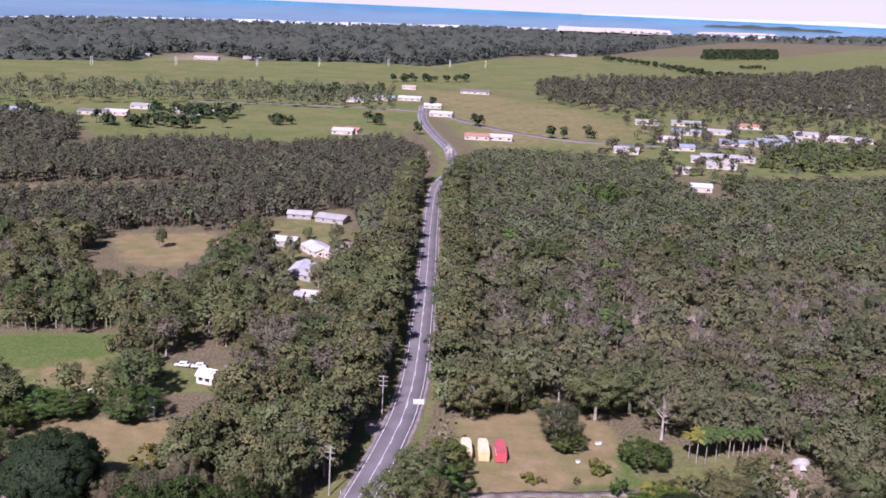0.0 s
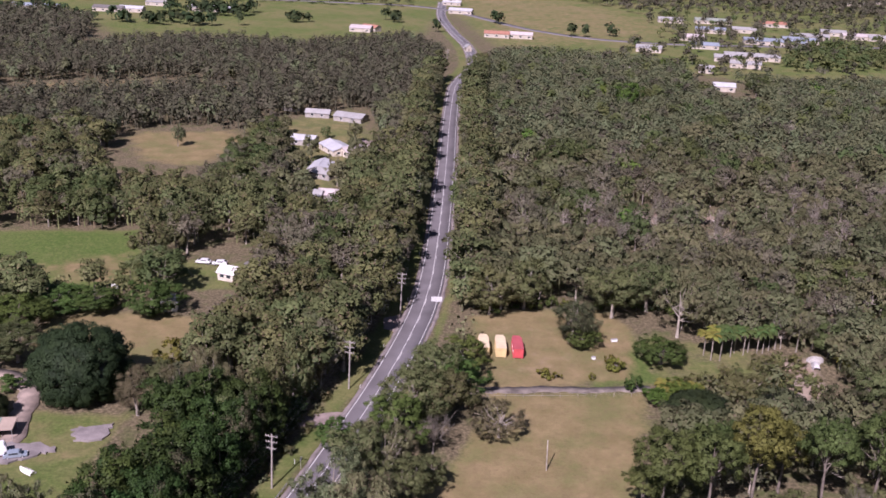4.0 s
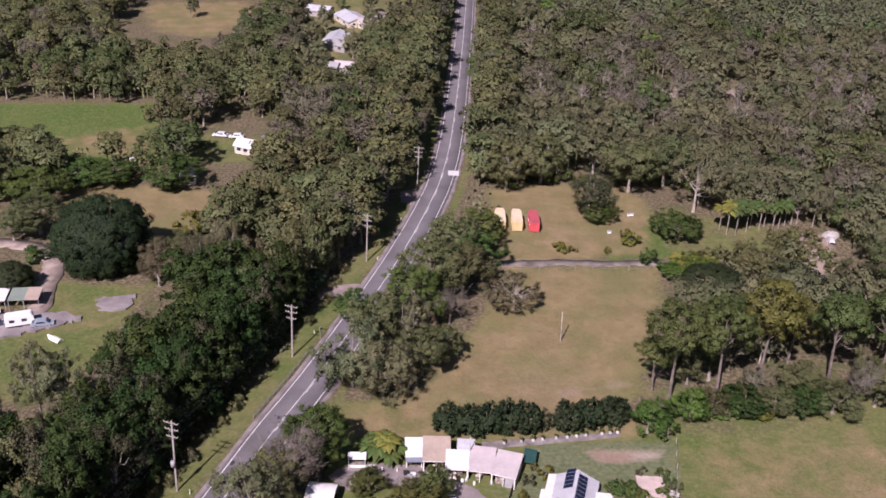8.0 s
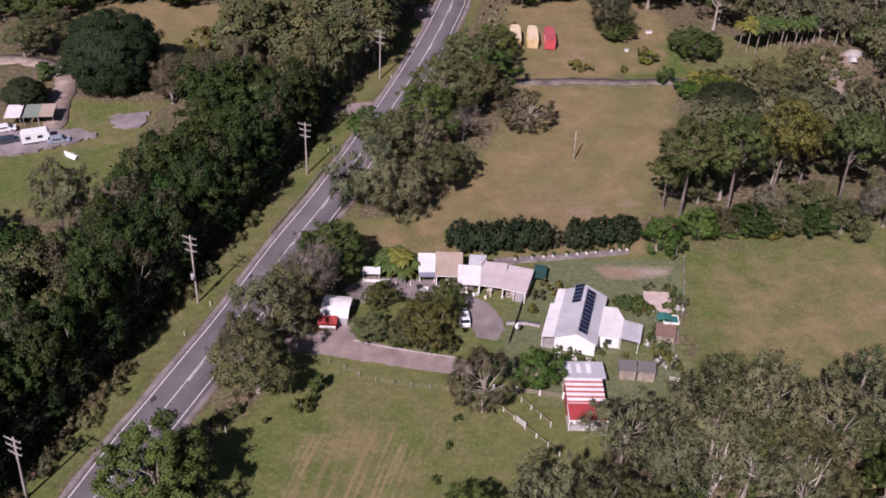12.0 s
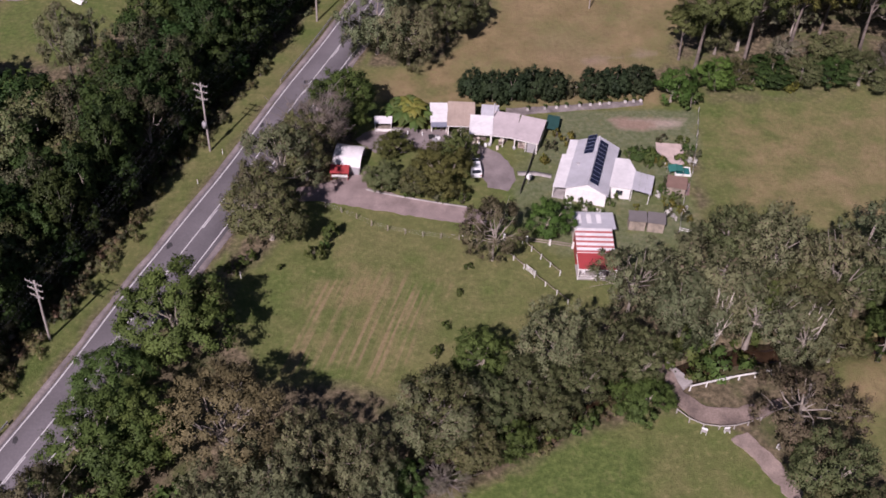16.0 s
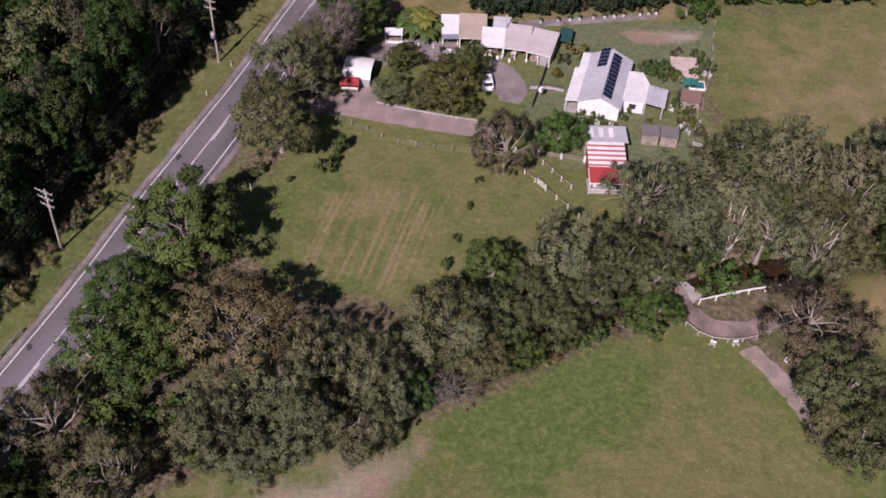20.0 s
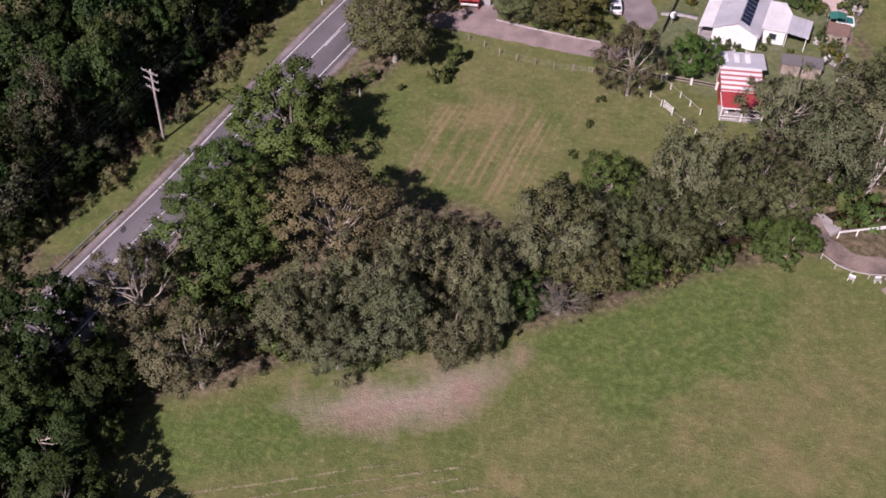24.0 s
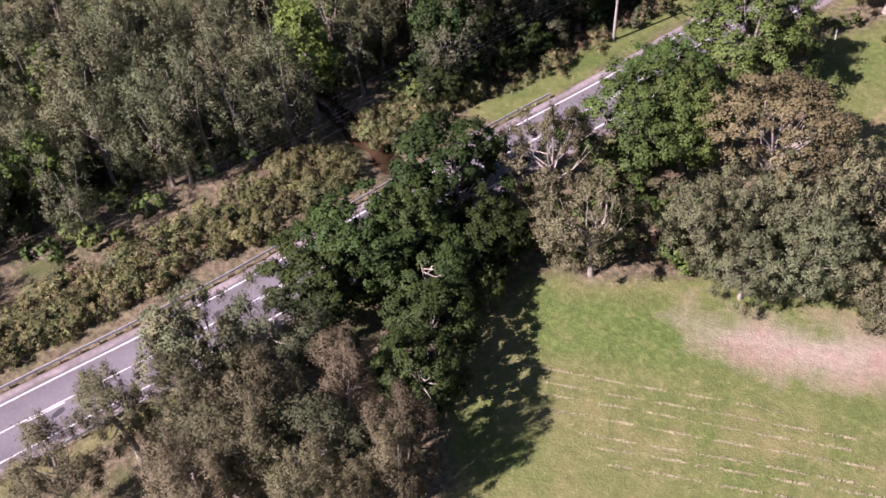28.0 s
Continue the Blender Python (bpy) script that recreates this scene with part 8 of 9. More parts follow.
small_house(-57.5, 277.0, 30, 6, 7, WALL_GREY, IRON_DARK, "dark-roofed farm shed among trees", name="farm_shed", windows=False)
car(-75.5, 283.5, 85, CAR_WHITE, "white van parked in the western paddock")
car(-70.5, 283.0, 95, CAR_WHITE, "white utility parked in the western paddock")
bx = thing("white_box", -93.2, 257.0, 0, 10, "white box raised on posts at the paddock edge", "box")
part("box_body", boxes((0, 0, 2.0, 1.6, 1.4, 1.7), bevel=0.04), PLASTIC_WHITE, bx)
for px in (-0.6, 0.6):
    for py in (-0.5, 0.5):
        part("leg", boxes((px, py, 0.55, 0.12, 0.12, 1.3)), TIMBER, bx)
heap = thing("covered_heap", 91.5, 234.5, 0, 20, "low heap under a white tarpaulin behind the palms", "tarpaulin")
V_, F_ = [], []
for i, f in enumerate(np.linspace(0, 1, 7)):
    for k in range(16):
        a = 2 * math.pi * k / 16
        q = 1 + 0.12 * math.sin(3 * a + 1) + 0.07 * math.sin(7 * a)
        V_.append((2.4 * q * math.cos(f * 1.5) * math.cos(a), 1.7 * q * math.cos(f * 1.5) * math.sin(a), 1.5 * math.sin(f * 1.57) * (1 + 0.08 * math.sin(5 * a + 4 * f)) - 0.03))
    if i:
        F_ += [(16 * (i - 1) + k, 16 * (i - 1) + (k + 1) % 16, 16 * i + (k + 1) % 16, 16 * i + k) for k in range(16)]
F_.append(tuple(range(96, 112)))
part("tarpaulin", mesh_of("tarpaulin", V_, F_, DRUM, smooth=True), None, heap)
part("rope", tube_mesh("rope", [[(2.35 * math.cos(a), 0.0, 0.06 + 1.5 * math.sin(a), 0.03) for a in np.linspace(0.0, 3.14, 15)]], 5), TIMBER, heap)
FAR_WHITE = sheet("faded white roof", (0.33, 0.315, 0.315))
FAR_WALL = material("faded pale wall", (0.33, 0.30, 0.28), 0.8, vary=0.1)
# mid-distance farm cluster
small_house(-55.0, 492.0, 70, 9, 15, FAR_WALL, FAR_WHITE, "white farmhouse with a pale roof")
small_house(-70.0, 440.0, 80, 8, 11, FAR_WALL, IRON, "pale iron farm shed with open front", name="farm_shed")
small_house(-54.0, 428.0, 30, 10, 16, WALL_CREAM, IRON, "large farmhouse with grey iron roof")
small_house(-46.0, 424.0, -50, 8, 12, WALL_CREAM, IRON_PINK, "wing of farm buildings with weathered roof")
small_house(-56.0, 394.0, -5, 8, 14, FAR_WALL, IRON, "long farm building with pale roof")
small_house(-53.0, 385.0, 60, 6, 8, FAR_WALL, FAR_WHITE, "small white farm outbuilding", name="farm_shed")
small_house(-53.5, 355.0, 75, 5, 8, FAR_WALL, FAR_WHITE, "white-roofed shed by the trees", name="farm_shed", windows=False)
small_house(-47.0, 356.0, 85, 5, 8, FAR_WALL, IRON_PINK, "low shed with a weathered roof", name="farm_shed", windows=False)
small_house(-72.0, 497.0, 85, 5, 12, FAR_WALL, FAR_WHITE, "low white stable row", name="farm_shed")
small_house(-88.0, 510.0, 60, 6, 7, FAR_WALL, FAR_WHITE, "white hut at the forest edge", name="farm_shed", windows=False)
for x, y, k, hh in ((-78, 424, "green_far", 11), (-84, 436, "green_far", 13), (-62, 408, "gum_far", 11), (-68, 398, "green_far", 9), (-43, 404, "gum_far", 12), (-40, 392, "gum_far", 12), (-63, 376, "gum_far", 12), (-47, 374, "gum_far", 12), (-82, 456, "gum_far", 9),
                    (-48, 446, "gum_far", 9), (-36, 466, "gum_far", 13), (-40, 482, "gum_far", 13), (-34, 500, "gum_far", 14), (-62, 452, "green_far", 6), (-58, 362, "gum_far", 10), (-42, 362, "gum_far", 12), (-92, 446, "gum_far", 9), (-122, 424, "gum_far", 9), (-56, 340, "gum_far", 13), (-64, 350, "gum_far", 12)):
    plant(k, x, y, hh)
yard_sheet("farm_yard", [(-47, 452), (-30, 446), (-30, 428), (-44, 436)], GRAVEL, "bare gravel yard by the farm", "yard", z=0.4, rag=0.8)
# town and farms on the plain
ROOF_BLUE = sheet("blue-grey roof iron", (0.25, 0.28, 0.34))
ROOF_TILE = material("terracotta tile roof", (0.36, 0.17, 0.12), 0.85, vary=0.15, scale=0.8, fine=4)
FAR_GREEN = sheet("grey-green far roof", (0.27, 0.29, 0.25))
FAR_CREAM = material("cream far wall", (0.46, 0.40, 0.34), 0.8, vary=0.1)


def far_building(x, y, turn, w, l, roof, label, eave=3.4, rise=1.8):
    ob = small_house(x, y, turn, w, l, FAR_CREAM, roof, label, eave, rise, name="far_building", windows=False, group="town houses")
    for k in range(max(2, int(l / 6))):
        for s_ in (-1, 1):
            window(ob, s_ * (w / 2 + 0.02), -l / 2 + 2.5 + k * (l - 5) / max(1, int(l / 6) - 1), 1.7, 2.2, 1.3, "x")
    return ob


TOWN_ROWS = [(255, 862, 84, 16, 50, ROOF_BLUE, "long blue-roofed hall in the township"), (282, 880, 84, 14, 30, ROOF_BLUE, "blue-roofed workshop in the township"), (216, 926, 80, 11, 26, ROOF_BLUE, "blue-grey roofed house in the township"),
             (188, 868, 85, 10, 19, IRON_PINK, "house with a faded orange roof"), (193, 995, 88, 10, 23, FAR_WHITE, "white-walled house by the field"), (235, 1002, 85, 14, 34, FAR_GREEN, "grey-green roofed hall in the township"),
             (249, 938, 80, 10, 21, FAR_WHITE, "white house among garden trees"), (291, 996, 85, 11, 28, ROOF_TILE, "house with a rust-red roof"), (299, 910, 86, 14, 32, FAR_WHITE, "white industrial shed in the township"),
             (332, 948, 80, 14, 22, FAR_WHITE, "tall white shed with a rounded roof"), (350, 926, 86, 13, 34, IRON_PINK, "pale long shed in the township"), (368, 920, 84, 12, 28, FAR_WHITE, "white shed at the township's end"),
             (465, 1264, 85, 10, 30, FAR_WHITE, "far white building among trees"), (521, 1302, 85, 10, 39, FAR_WHITE, "far long white building among trees"), (139, 787, 78, 11, 19, FAR_WHITE, "white house with a hipped pale roof"),
             (187, 818, 86, 10, 23, ROOF_BLUE, "low blue-grey shed by the street"), (212, 767, 82, 11, 40, FAR_WHITE, "row of white-roofed sheds"), (188, 754, 80, 9, 13, FAR_WHITE, "small white shed at the forest edge"), (197, 726, 80, 9, 21, FAR_WHITE, "white-roofed house at the forest edge"),
             (104, 675, 70, 8, 12, IRON_PINK, "pale house in a forest gap"), (128, 653, 85, 9, 15, IRON, "grey-roofed house in a forest gap"), (159, 627, 85, 8, 13, IRON, "pale blue-grey shed in a forest clearing"), (163, 696, 75, 8, 10, FAR_WHITE, "small white house in the forest"),
             (31, 1260, 86, 14, 35, IRON_DARK, "dark-roofed open barn in a field"), (-85, 828, 80, 12, 17, IRON_PINK, "house with a faded pink roof"), (-78, 834, 60, 9, 14, ROOF_TILE, "red-roofed outbuilding by the house"),
             (-104, 1095, 86, 11, 27, FAR_WHITE, "white building beside the far road"), (-76, 1128, 86, 12, 32, ROOF_BLUE, "blue-roofed building beside the far road"), (-44, 1137, 84, 11, 25, IRON, "grey building beside the far road"), (-51, 1282, 85, 8, 17, IRON_BEIGE, "brown barn on the plain"),
             (-283, 946, 86, 13, 22, FAR_WHITE, "white vaulted hall among trees"), (-229, 920, 86, 16, 38, IRON, "large hall with a grey iron roof"), (-372, 877, 88, 10, 48, ROOF_BLUE, "long low building with a window row"), (-309, 886, 86, 10, 26, IRON_DARK, "low dark-roofed building among trees"), (-290, 889, 84, 9, 21, IRON, "low grey building among trees"),
             (-7, 990, 80, 12, 22, IRON, "grey-roofed building at the junction"), (24, 830, 84, 10, 20, ROOF_TILE, "red-roofed house at the junction"), (43, 830, 84, 8, 19, IRON_PINK, "pinkish low building at the junction"), (-17, 1064, 84, 9, 18, IRON, "grey shed beside the far road"),
             (-520, 1700, 88, 16, 50, FAR_WHITE, "white building at the forest edge"), (-400, 1690, 85, 14, 40, IRON_PINK, "works building at the forest edge"), (-330, 1740, 88, 12, 40, FAR_WHITE, "white shed at the forest edge"),
             (-690, 1420, 80, 16, 40, FAR_WHITE, "white houses by the coastal forest"), (250, 2360, 80, 18, 70, FAR_WHITE, "white farm building on the plain"), (1, 745, 20, 4, 5, FAR_WHITE, "white kiosk by the road")]
for row in TOWN_ROWS:
    far_building(*row)
cross = np.array([(-260, 1030), (-120, 1040), (-28, 1020), (60, 880), (150, 835), (300, 860), (450, 900)])
tagged(new("cross_road", ribbon("cross_road", curve_through(cross, 6.0), -4, 4, 0.3, 0.6, ASPHALT)), "sealed cross road through the township", "road", kind="structure")
for x, y in ((-509, 1458), (-409, 1532), (-296, 1572), (-209, 1635), (-104, 1710), (60, 1800), (-2, 1750)):
    q = thing("transmission_pole", x, y, 0, 60, "tall twin-legged transmission pole on the plain", "power pole", "transmission poles")
    for s in (-1.6, 1.6):
        part("leg", tube_mesh("leg", [[(s, 0, 0, 0.26), (s, 0, 13, 0.22)]], 6), PLASTIC_WHITE, q)
    part("crossarm", boxes((0, 0, 12, 8, 0.25, 0.25)), TIMBER, q)

# ---- small details ----
CUT_GRASS = material("dry cut grass", (0.33, 0.285, 0.165), 0.9, vary=0.25, scale=1.5, fine=6, bump=0)


def clippings(name, lines, label, seed, per=32):
    """Broken rows of dry cut grass lying on a field."""
    r = np.random.default_rng(seed)
    V = []
    for (x0, y0), (x1, y1) in lines:
        n = int(math.hypot(x1 - x0, y1 - y0) * per)
        f = r.uniform(0, 1, n)
        f = f[np.sin(f * 37 + x0) + 0.6 * np.sin(f * 90 + y0) + r.uniform(-0.8, 0.8, n) > -0.35]
        c = np.stack([x0 + (x1 - x0) * f, y0 + (y1 - y0) * f, np.full(len(f), 0.14)], 1) + r.normal(size=(len(f), 3)) * np.array([0.05, 0.07, 0.01]) + 0.05 * np.sin(f * 9 + x0)[:, None] * np.array([0, 1, 0])
        a = r.uniform(0, 6.28, len(f))
        s = r.uniform(0.04, 0.1, (len(f), 1))
        u = np.stack([np.cos(a), np.sin(a), np.zeros(len(f))], 1)
        w = np.stack([-np.sin(a), np.cos(a), np.zeros(len(f))], 1)
        V.append(np.stack([c + u * s * 1.6, c - u * s + w * s * 0.5, c - u * s - w * s * 0.5], 1).reshape(-1, 3))
    V = np.vstack(V)
    me = mesh_of(name, V, np.arange(len(V)).reshape(-1, 3), CUT_GRASS)
    soft_normals(me, np.tile([[0.0, 0.0, 1.0]], (len(V), 1)))
    return tagged(new(name, me), label, "grass", kind="stuff")


clippings("mown_grass", [((-37, 33.0), (-14, 41.8)), ((-35, 32.2), (-8, 42.6)), ((-33, 31.6), (-8, 41.2)), ((-31, 30.6), (-4, 41.3)), ((-28, 29.9), (-2, 40.3)), ((-26, 29.4), (1, 40.6)), ((-24, 28.6), (4, 40.2))],
          "pale broken rows of mown grass on the field", 3)
# round bed in the yard, edged with pale stones
ring_rng = random.Random(4)
bed = thing("garden_bed", -14.0, 129.2, 0, 0, "round garden bed ringed with pale stones", "garden bed")
for k in range(26):
    a = k / 26 * 2 * math.pi
    part("edging_stone", boxes((2.9 * math.cos(a), 2.0 * math.sin(a), 0.14, ring_rng.uniform(0.45, 0.62), 0.3, 0.3, math.degrees(a) + 90), bevel=0.05), CONCRETE, bed)
for x, y, hh, rx in ((-15.0, 129.4, 1.8, 1.3), (-13.3, 129.6, 1.6, 1.2), (-14.0, 128.5, 1.4, 1.1)):
    plant("scrub", x, y, hh, rx, group="garden shrubs")
yard_sheet("paved_strip", [(4.6, 139.3), (12.5, 141.4), (28.6, 145.4), (28.4, 146.6), (12, 143.0), (4.4, 141.4)], material("old dark concrete", (0.24, 0.205, 0.195), 0.95, vary=0.25, scale=0.6, fine=4), "grey gravel strip along the hedge", "paving", z=0.2, rag=0.1)
# storage-yard bushes and bare tree
for x, y, hh, rx in ((22.5, 217.1, 2.0, 1.5), (25.0, 217.6, 1.7, 1.3), (40.0, 223.4, 3.4, 1.9), (38.8, 226.0, 3.0, 1.6), (33.5, 218.4, 1.6, 1.2)):
    plant("yellow", x, y, hh, rx, group="garden shrubs")
for x, y, w_ in ((35.2, 229.6, 0.9), (41.8, 241.0, 1.6)):
    q = thing("white_crate", x, y, 0, 20, "white crate lying on the lawn", "crate")
    part("crate_body", boxes((0, 0, 0.35, w_, 0.7, 0.6), bevel=0.05), PLASTIC_WHITE, q)
    part("lid", boxes((0, 0, 0.67, w_ + 0.06, 0.76, 0.06)), WALL_GREY, q)
# goods kept by the sheds
goods_rng = random.Random(8)
for k in range(14):
    x = -8 + goods_rng.uniform(0, 16)
    y = 133.4 - 0.17 * (x + 8) - goods_rng.uniform(0.2, 1.4)
    q = thing("tub", x, y, 0, goods_rng.uniform(0, 90), "pale tub standing before the sheds", "tub", "tubs by the sheds")
    hh, rr = goods_rng.uniform(0.4, 1.0), goods_rng.uniform(0.2, 0.38)
    part("tub_body", tube_mesh("tub_body", [[(0, 0, 0, rr * 0.9), (0, 0, hh, rr), (0, 0, hh - 0.04, rr * 0.85)]], 10), (PLASTIC_WHITE, STEEL, WALL_CREAM, WALL_GREY)[k % 4], q)
    part("tub_fill", tube_mesh("tub_fill", [[(0, 0, hh - 0.08, rr * 0.86), (0, 0, hh - 0.05, 0.01)]], 10), DIRT, q)
# garden rows by the house
FLOWER = foliage("white blossom", (0.45, 0.43, 0.40), (0.75, 0.72, 0.68), 0.1, translucent=0.1)
kind_of_tree("blossom", "shrub", "low white-flowering garden shrub", BARK, FLOWER, 2, h=1.0, rx=0.7, rz=0.45, zc=0.5, clumps=10, per=40, size=0.09, clump_r=0.25, trunk_r=0.04, limbs=3, low=-0.7, lobes=4, sides=4)
for k in range(26):
    x, y = 27.5 + 6.5 * goods_rng.random(), 115.5 + 13 * goods_rng.random()
    if abs(x - 32.2) < 1.8 and (abs(y - 122.8) < 1.8 or abs(y - 126.6) < 1.5) or abs(x - 28.2) < 2.6 and y < 118 and x < 30:
        continue
    plant(("blossom", "shrub", "yellow", "scrub")[k % 4], x, y, goods_rng.uniform(0.7, 1.5), goods_rng.uniform(0.5, 0.9), group="garden shrubs")
for k in range(9):
    plant(("shrub", "blossom", "shrub")[k % 3], 14.2 + 0.75 * k + goods_rng.uniform(-0.2, 0.2), 116.8 - 0.15 * k, goods_rng.uniform(0.8, 1.4), 0.6, group="garden shrubs")
for k in range(40):
    f = goods_rng.random()
    plant(("scrub", "shrub", "yellow", "scrub")[k % 4], -16.5 + 15.5 * f, 117.6 - 1.9 * f + goods_rng.uniform(0.3, 2.6), goods_rng.uniform(0.9, 2.3), goods_rng.uniform(0.7, 1.3), group="garden shrubs")

# rough growth on the creek's southern bank and round the palms
bank_rng = random.Random(21)
bank = []
for x, y in creek_line[::1]:
    if -46 < x < 27:
        for side in (-1.9, -2.6, 1.8):
            bank.append((x + bank_rng.uniform(-0.5, 0.5) - side * 0.42, y + bank_rng.uniform(-0.5, 0.5) + side * 0.9))
joined_woods("creek_scrub", "bushes", "green and straw bushes on the creek banks", bank[::2], 41, (0.5, 0.95))
joined_woods("creek_scrub", "reeds", "dry reeds on the creek banks", bank[1::4], 42, (0.7, 1.2))
joined_woods("creek_scrub", "under", "low green growth on the creek banks", bank[3::4], 43, (0.4, 0.8))
palm_scrub = [(bank_rng.uniform(54, 88), bank_rng.uniform(208, 234)) for _ in range(80)]
palm_scrub = [(x, y) for x, y in palm_scrub if y < 208 + 0.75 * (x - 52) + 6]
joined_woods("garden_scrub", "bushes", "tangled green bushes before the palms", palm_scrub, 44, (0.8, 1.6))

# ---- more of the garden, yard and track ----
for x, y, hh in ((-71.4, 139.6, 15.5), (-66.8, 139.8, 14.5)):
    plant("open", x, y, hh, 4.8, label="tall gum with a long pale trunk beside the lawn")
joined_woods("undergrowth", "under", "dark green bushes below the pale gums", [(bank_rng.uniform(-82, -63), bank_rng.uniform(127, 138)) for _ in range(70)], 45, (0.8, 1.6))
for x, y, rx in ((-1.7, 143.6, 2.6), (1.8, 143.2, 2.6), (5.2, 143.9, 2.7), (8.6, 145.0, 2.6), (12.2, 145.4, 2.4)):
    plant("hedge", x, y, 5.8, rx, group="hedge behind the sheds")
plant("scrub", 16.5, 146.6, 4.2, 2.0, label="dry straw-coloured bush in the hedge")
for x, y in ((19.5, 147.0), (23.5, 148.6), (27.5, 149.6)):
    plant("hedge", x, y, 5.0, 2.7, group="hedge behind the sheds")
plant("lime", 33.6, 147.0, 6.5, 3.6, label="broad yellow-green tree at the hedge end")
plant("shrub", 37.0, 145.6, 4.0, 2.2, group="garden shrubs")
for key, x, y, hh, rx in (("yellow", 14.9, 133.1, 2.4, 1.3), ("yellow", 11.1, 127.5, 1.5, 0.9), ("scrub", 12.0, 131.2, 1.8, 1.2), ("shrub", 26.6, 130.6, 2.4, 1.5), ("shrub", 28.4, 129.8, 2.6, 1.7), ("yellow", 30.4, 129.0, 1.7, 1.2), ("scrub", 36.1, 131.4, 1.8, 1.2), ("blossom", 35.6, 129.8, 1.3, 1.0), ("shrub", 34.4, 134.8, 1.6, 1.1), ("scrub", 31.0, 135.3, 1.3, 0.9), ("blossom", 31.0, 128.6, 1.2, 0.9)):
    plant(key, x, y, hh, rx, group="garden shrubs")
dish = thing("satellite_dish", 8.5, 121.8, 0, 200, "white dish on a short post by the fence", "dish")
part("post", tube_mesh("post", [[(0, 0, 0, 0.05), (0, 0, 1.5, 0.05)]], 8), STEEL, dish)
part("reflector", tube_mesh("reflector", [[(0, -0.05, 1.6, 0.08), (0, 0.0, 1.63, 0.3), (0, 0.12, 1.7, 0.52), (0, 0.1, 1.69, 0.5)]], 16), PLASTIC_WHITE, dish)
part("feed_arm", boxes((0, -0.3, 1.75, 0.03, 0.6, 0.03)), STEEL, dish)
pond = thing("garden_pool", 33.8, 127.6, 0, 0, "small teal pool with a pale rim", "pool")
part("pool_rim", boxes((0, 0.95, 0.2, 2.6, 0.18, 0.4), (0, -0.95, 0.2, 2.6, 0.18, 0.4), (1.22, 0, 0.2, 0.18, 1.8, 0.4), (-1.22, 0, 0.2, 0.18, 1.8, 0.4), bevel=0.03), WHITE_WOOD, pond)
part("pool_water", boxes((0, 0, 0.16, 2.3, 1.75, 0.3)), material("teal pool water", (0.03, 0.16, 0.15), 0.1, vary=0.1, bump=0.02), pond)
yard_sheet("paved_pad", [(31.0, 125.2), (34.8, 124.9), (34.4, 121.9), (30.8, 122.1)], material("dull red paving", (0.22, 0.14, 0.125), 0.9, vary=0.15, scale=0.8, fine=5), "dull red paved garden pad", "paving", z=0.1, rag=0.06)
table = thing("display_table", -14.0, 132.4, 0, 4, "low pale table beside the produce stall", "table")
part("tabletop", boxes((0, 0, 0.72, 1.5, 0.8, 0.06)), WHITE_WOOD, table)
for x in (-0.65, 0.65):
    for y in (-0.3, 0.3):
        part("leg", boxes((x, y, 0.35, 0.06, 0.06, 0.7)), TIMBER, table)
for x, y in ((-12.0, 132.4), (-9.5, 132.4), (-16.0, 127.5)):
    q = thing("bollard", x, y, 0, 0, "short white bollard at the yard edge", "bollard", "yard bollards")
    part("shaft", tube_mesh("shaft", [[(0, 0, -0.1, 0.11), (0, 0, 0.7, 0.1), (0, 0, 0.76, 0.02)]], 10), PLASTIC_WHITE, q)
    part("band", tube_mesh("band", [[(0, 0, 0.5, 0.112), (0, 0, 0.6, 0.112)]], 10), WALL_GREY, q)
for x, y, mt in ((-8.0, 131.8, RUBBER), (-6.8, 131.3, PLASTIC_WHITE), (-7.3, 130.9, WALL_GREY)):
    q = thing("tub", x, y, 0, 15, "square tub standing in the yard", "tub", "tubs by the sheds")
    part("tub_body", boxes((0, 0, 0.3, 0.8, 0.6, 0.6), bevel=0.06), mt, q)
    part("rim", boxes((0, 0, 0.6, 0.86, 0.66, 0.05)), mt, q)
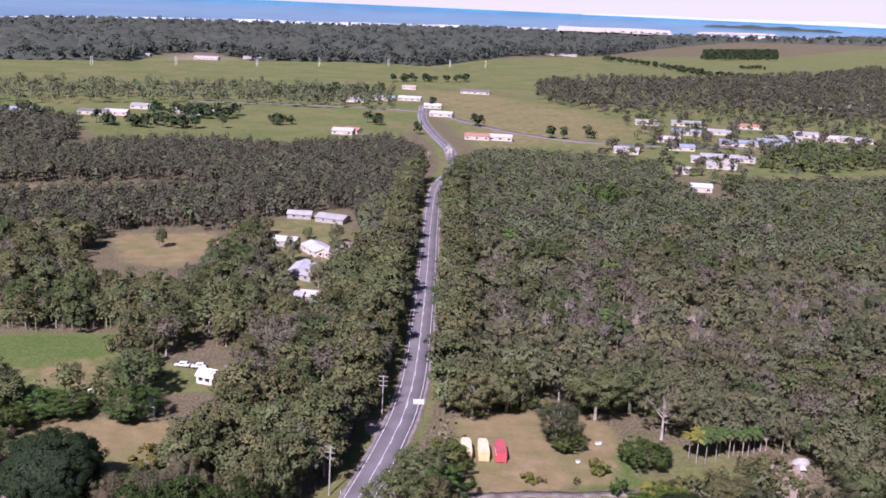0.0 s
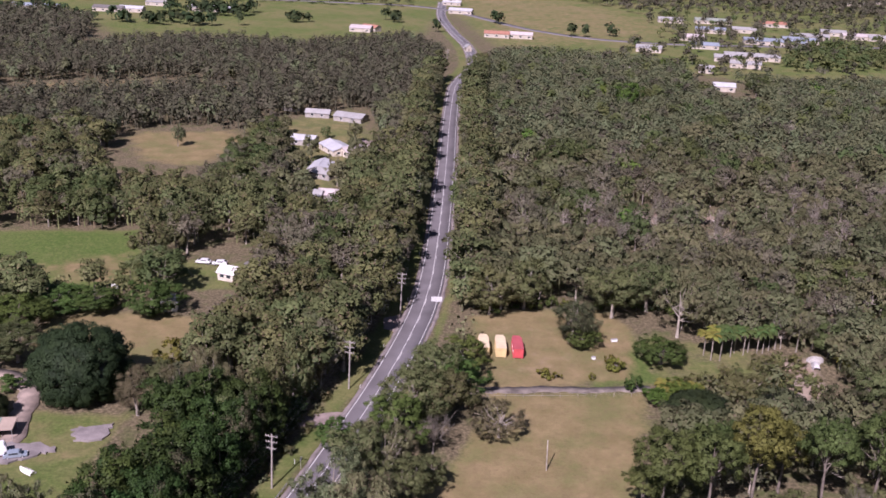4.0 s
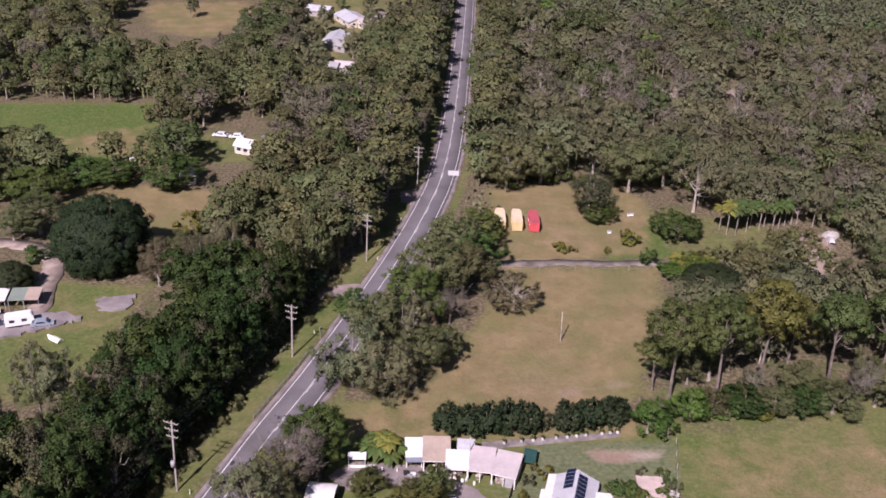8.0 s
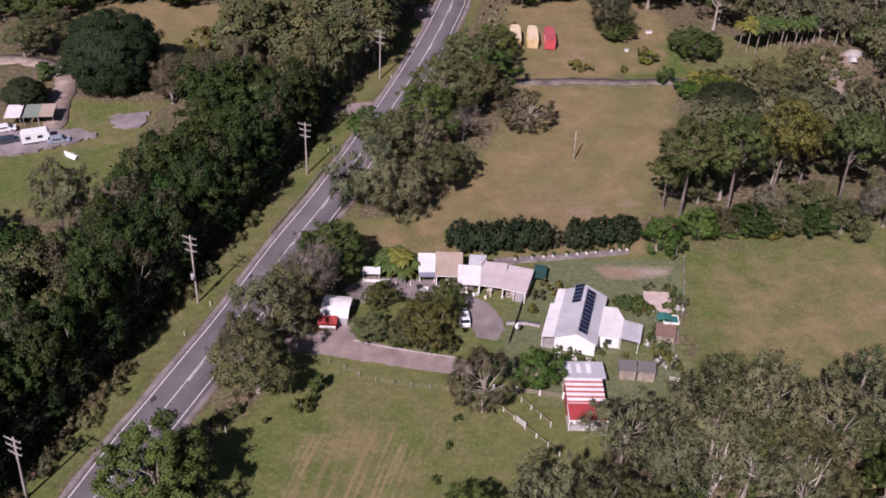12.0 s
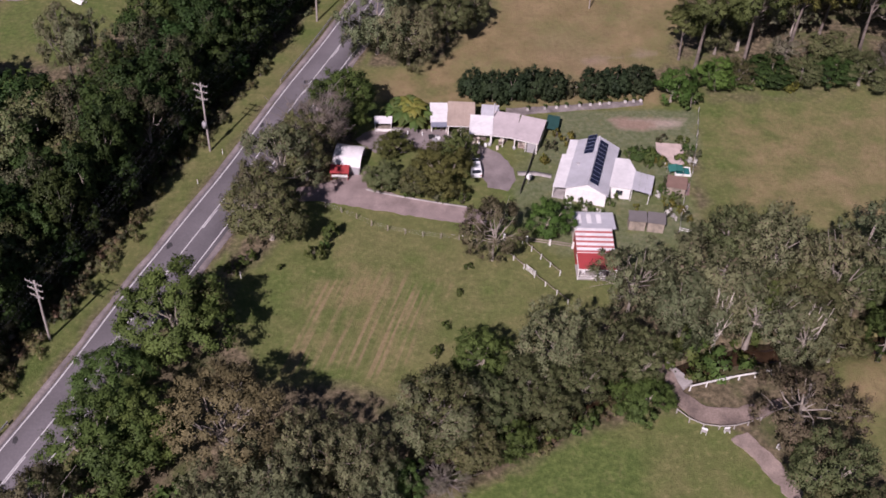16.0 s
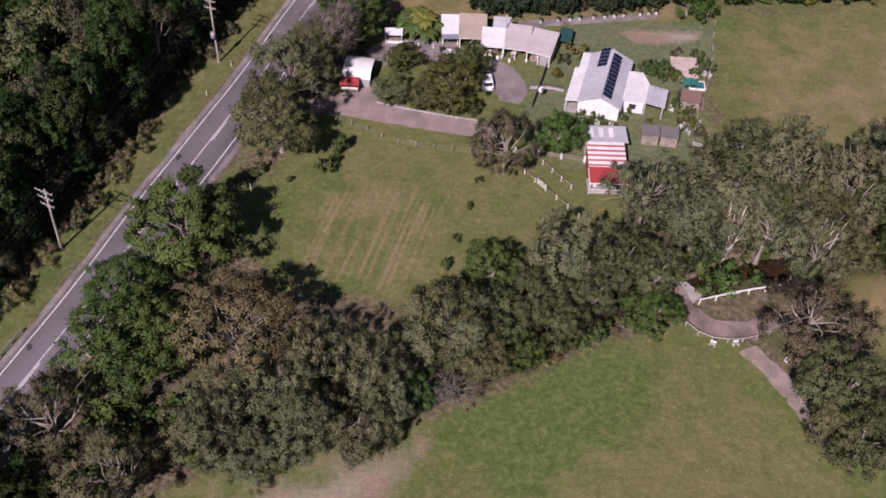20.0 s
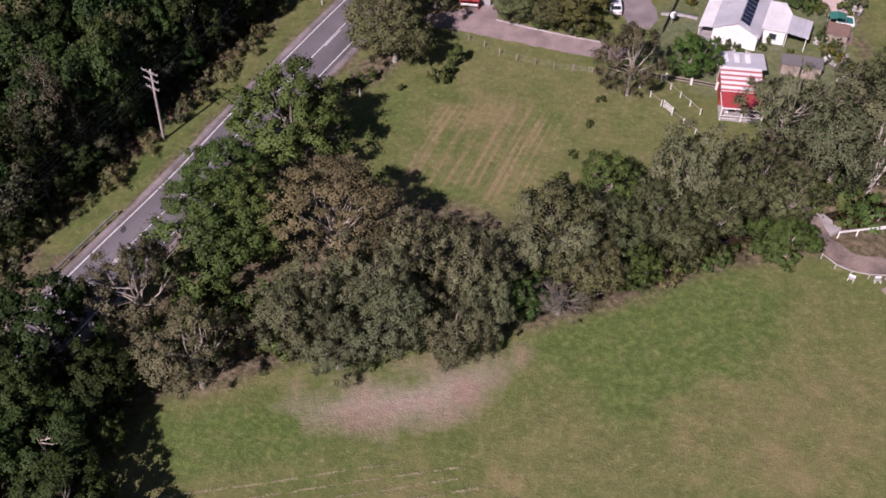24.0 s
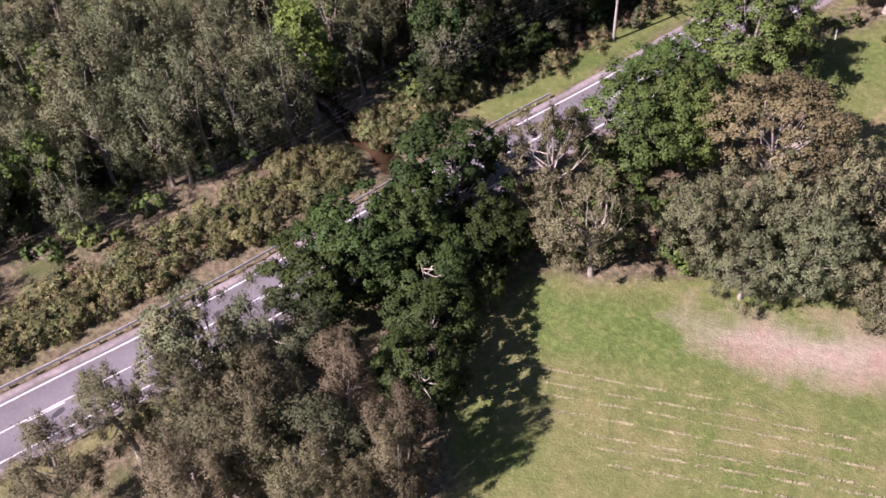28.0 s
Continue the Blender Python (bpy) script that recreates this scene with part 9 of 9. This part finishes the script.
for x, y, a in ((34.6, 76.0, 10), (31.6, 75.6, -20), (41.0, 74.2, 40)):
    q = thing("garden_bench", x, y, 0.05, a, "white garden bench beside the track", "bench", "benches by the track")
    part("seat", boxes((0, 0, 0.42, 0.75, 0.4, 0.05)), DRUM, q)
    part("backrest", boxes((0, 0.2, 0.66, 0.75, 0.05, 0.34)), PLASTIC_WHITE, q)
    for lx in (-0.32, 0.32):
        part("side_frame", boxes((lx, 0, 0.22, 0.06, 0.45, 0.42)), PLASTIC_WHITE, q)
board = thing("white_board", 35.1, 84.2, 0, 21, "plain white board fixed on the barrier", "board")
part("panel", boxes((0, -0.14, 0.85, 1.9, 0.05, 0.55)), PLASTIC_WHITE, board)
for x in (-0.8, 0.8):
    part("stake", boxes((x, -0.09, 0.5, 0.07, 0.05, 1.1)), TIMBER, board)
van = thing("covered_car", 90.5, 231.0, 0, 80, "car under a pale crumpled cover by the trees", "car")
V_, F_ = [], []
for i, sx_ in enumerate(np.linspace(-2.1, 2.1, 9)):
    top_ = 1.45 - 0.5 * max(0, abs(sx_ + 0.2) - 1.0)
    for j, sy_ in enumerate(np.linspace(-1, 1, 9)):
        V_.append((sx_, 0.95 * sy_, max(0.15, top_ * (1 - abs(sy_) ** 4 * 0.9)) + 0.05 * math.sin(3 * i + 2 * j)))
F_ = [(9 * i + j, 9 * i + j + 1, 9 * i + j + 10, 9 * i + j + 9) for i in range(8) for j in range(8)]
part("cover", mesh_of("cover", V_, F_, material("pale crumpled cover", (0.55, 0.52, 0.52), 0.7, vary=0.12, scale=1.0, fine=3), smooth=True), None, van)
for x in (-1.3, 1.3):
    for y in (-0.8, 0.8):
        part("wheel", tube_mesh("wheel", [[(x, y - 0.1, 0.32, 0.02), (x, y - 0.09, 0.32, 0.32), (x, y + 0.09, 0.32, 0.32), (x, y + 0.1, 0.32, 0.02)]], 10), RUBBER, van)
for x, y, hh in ((60.9, 250.5, 14), (83.2, 241.0, 12), (88.2, 239.6, 12)):
    plant("open", x, y, hh, 3.6, label="gum with a thick white trunk at the forest edge")
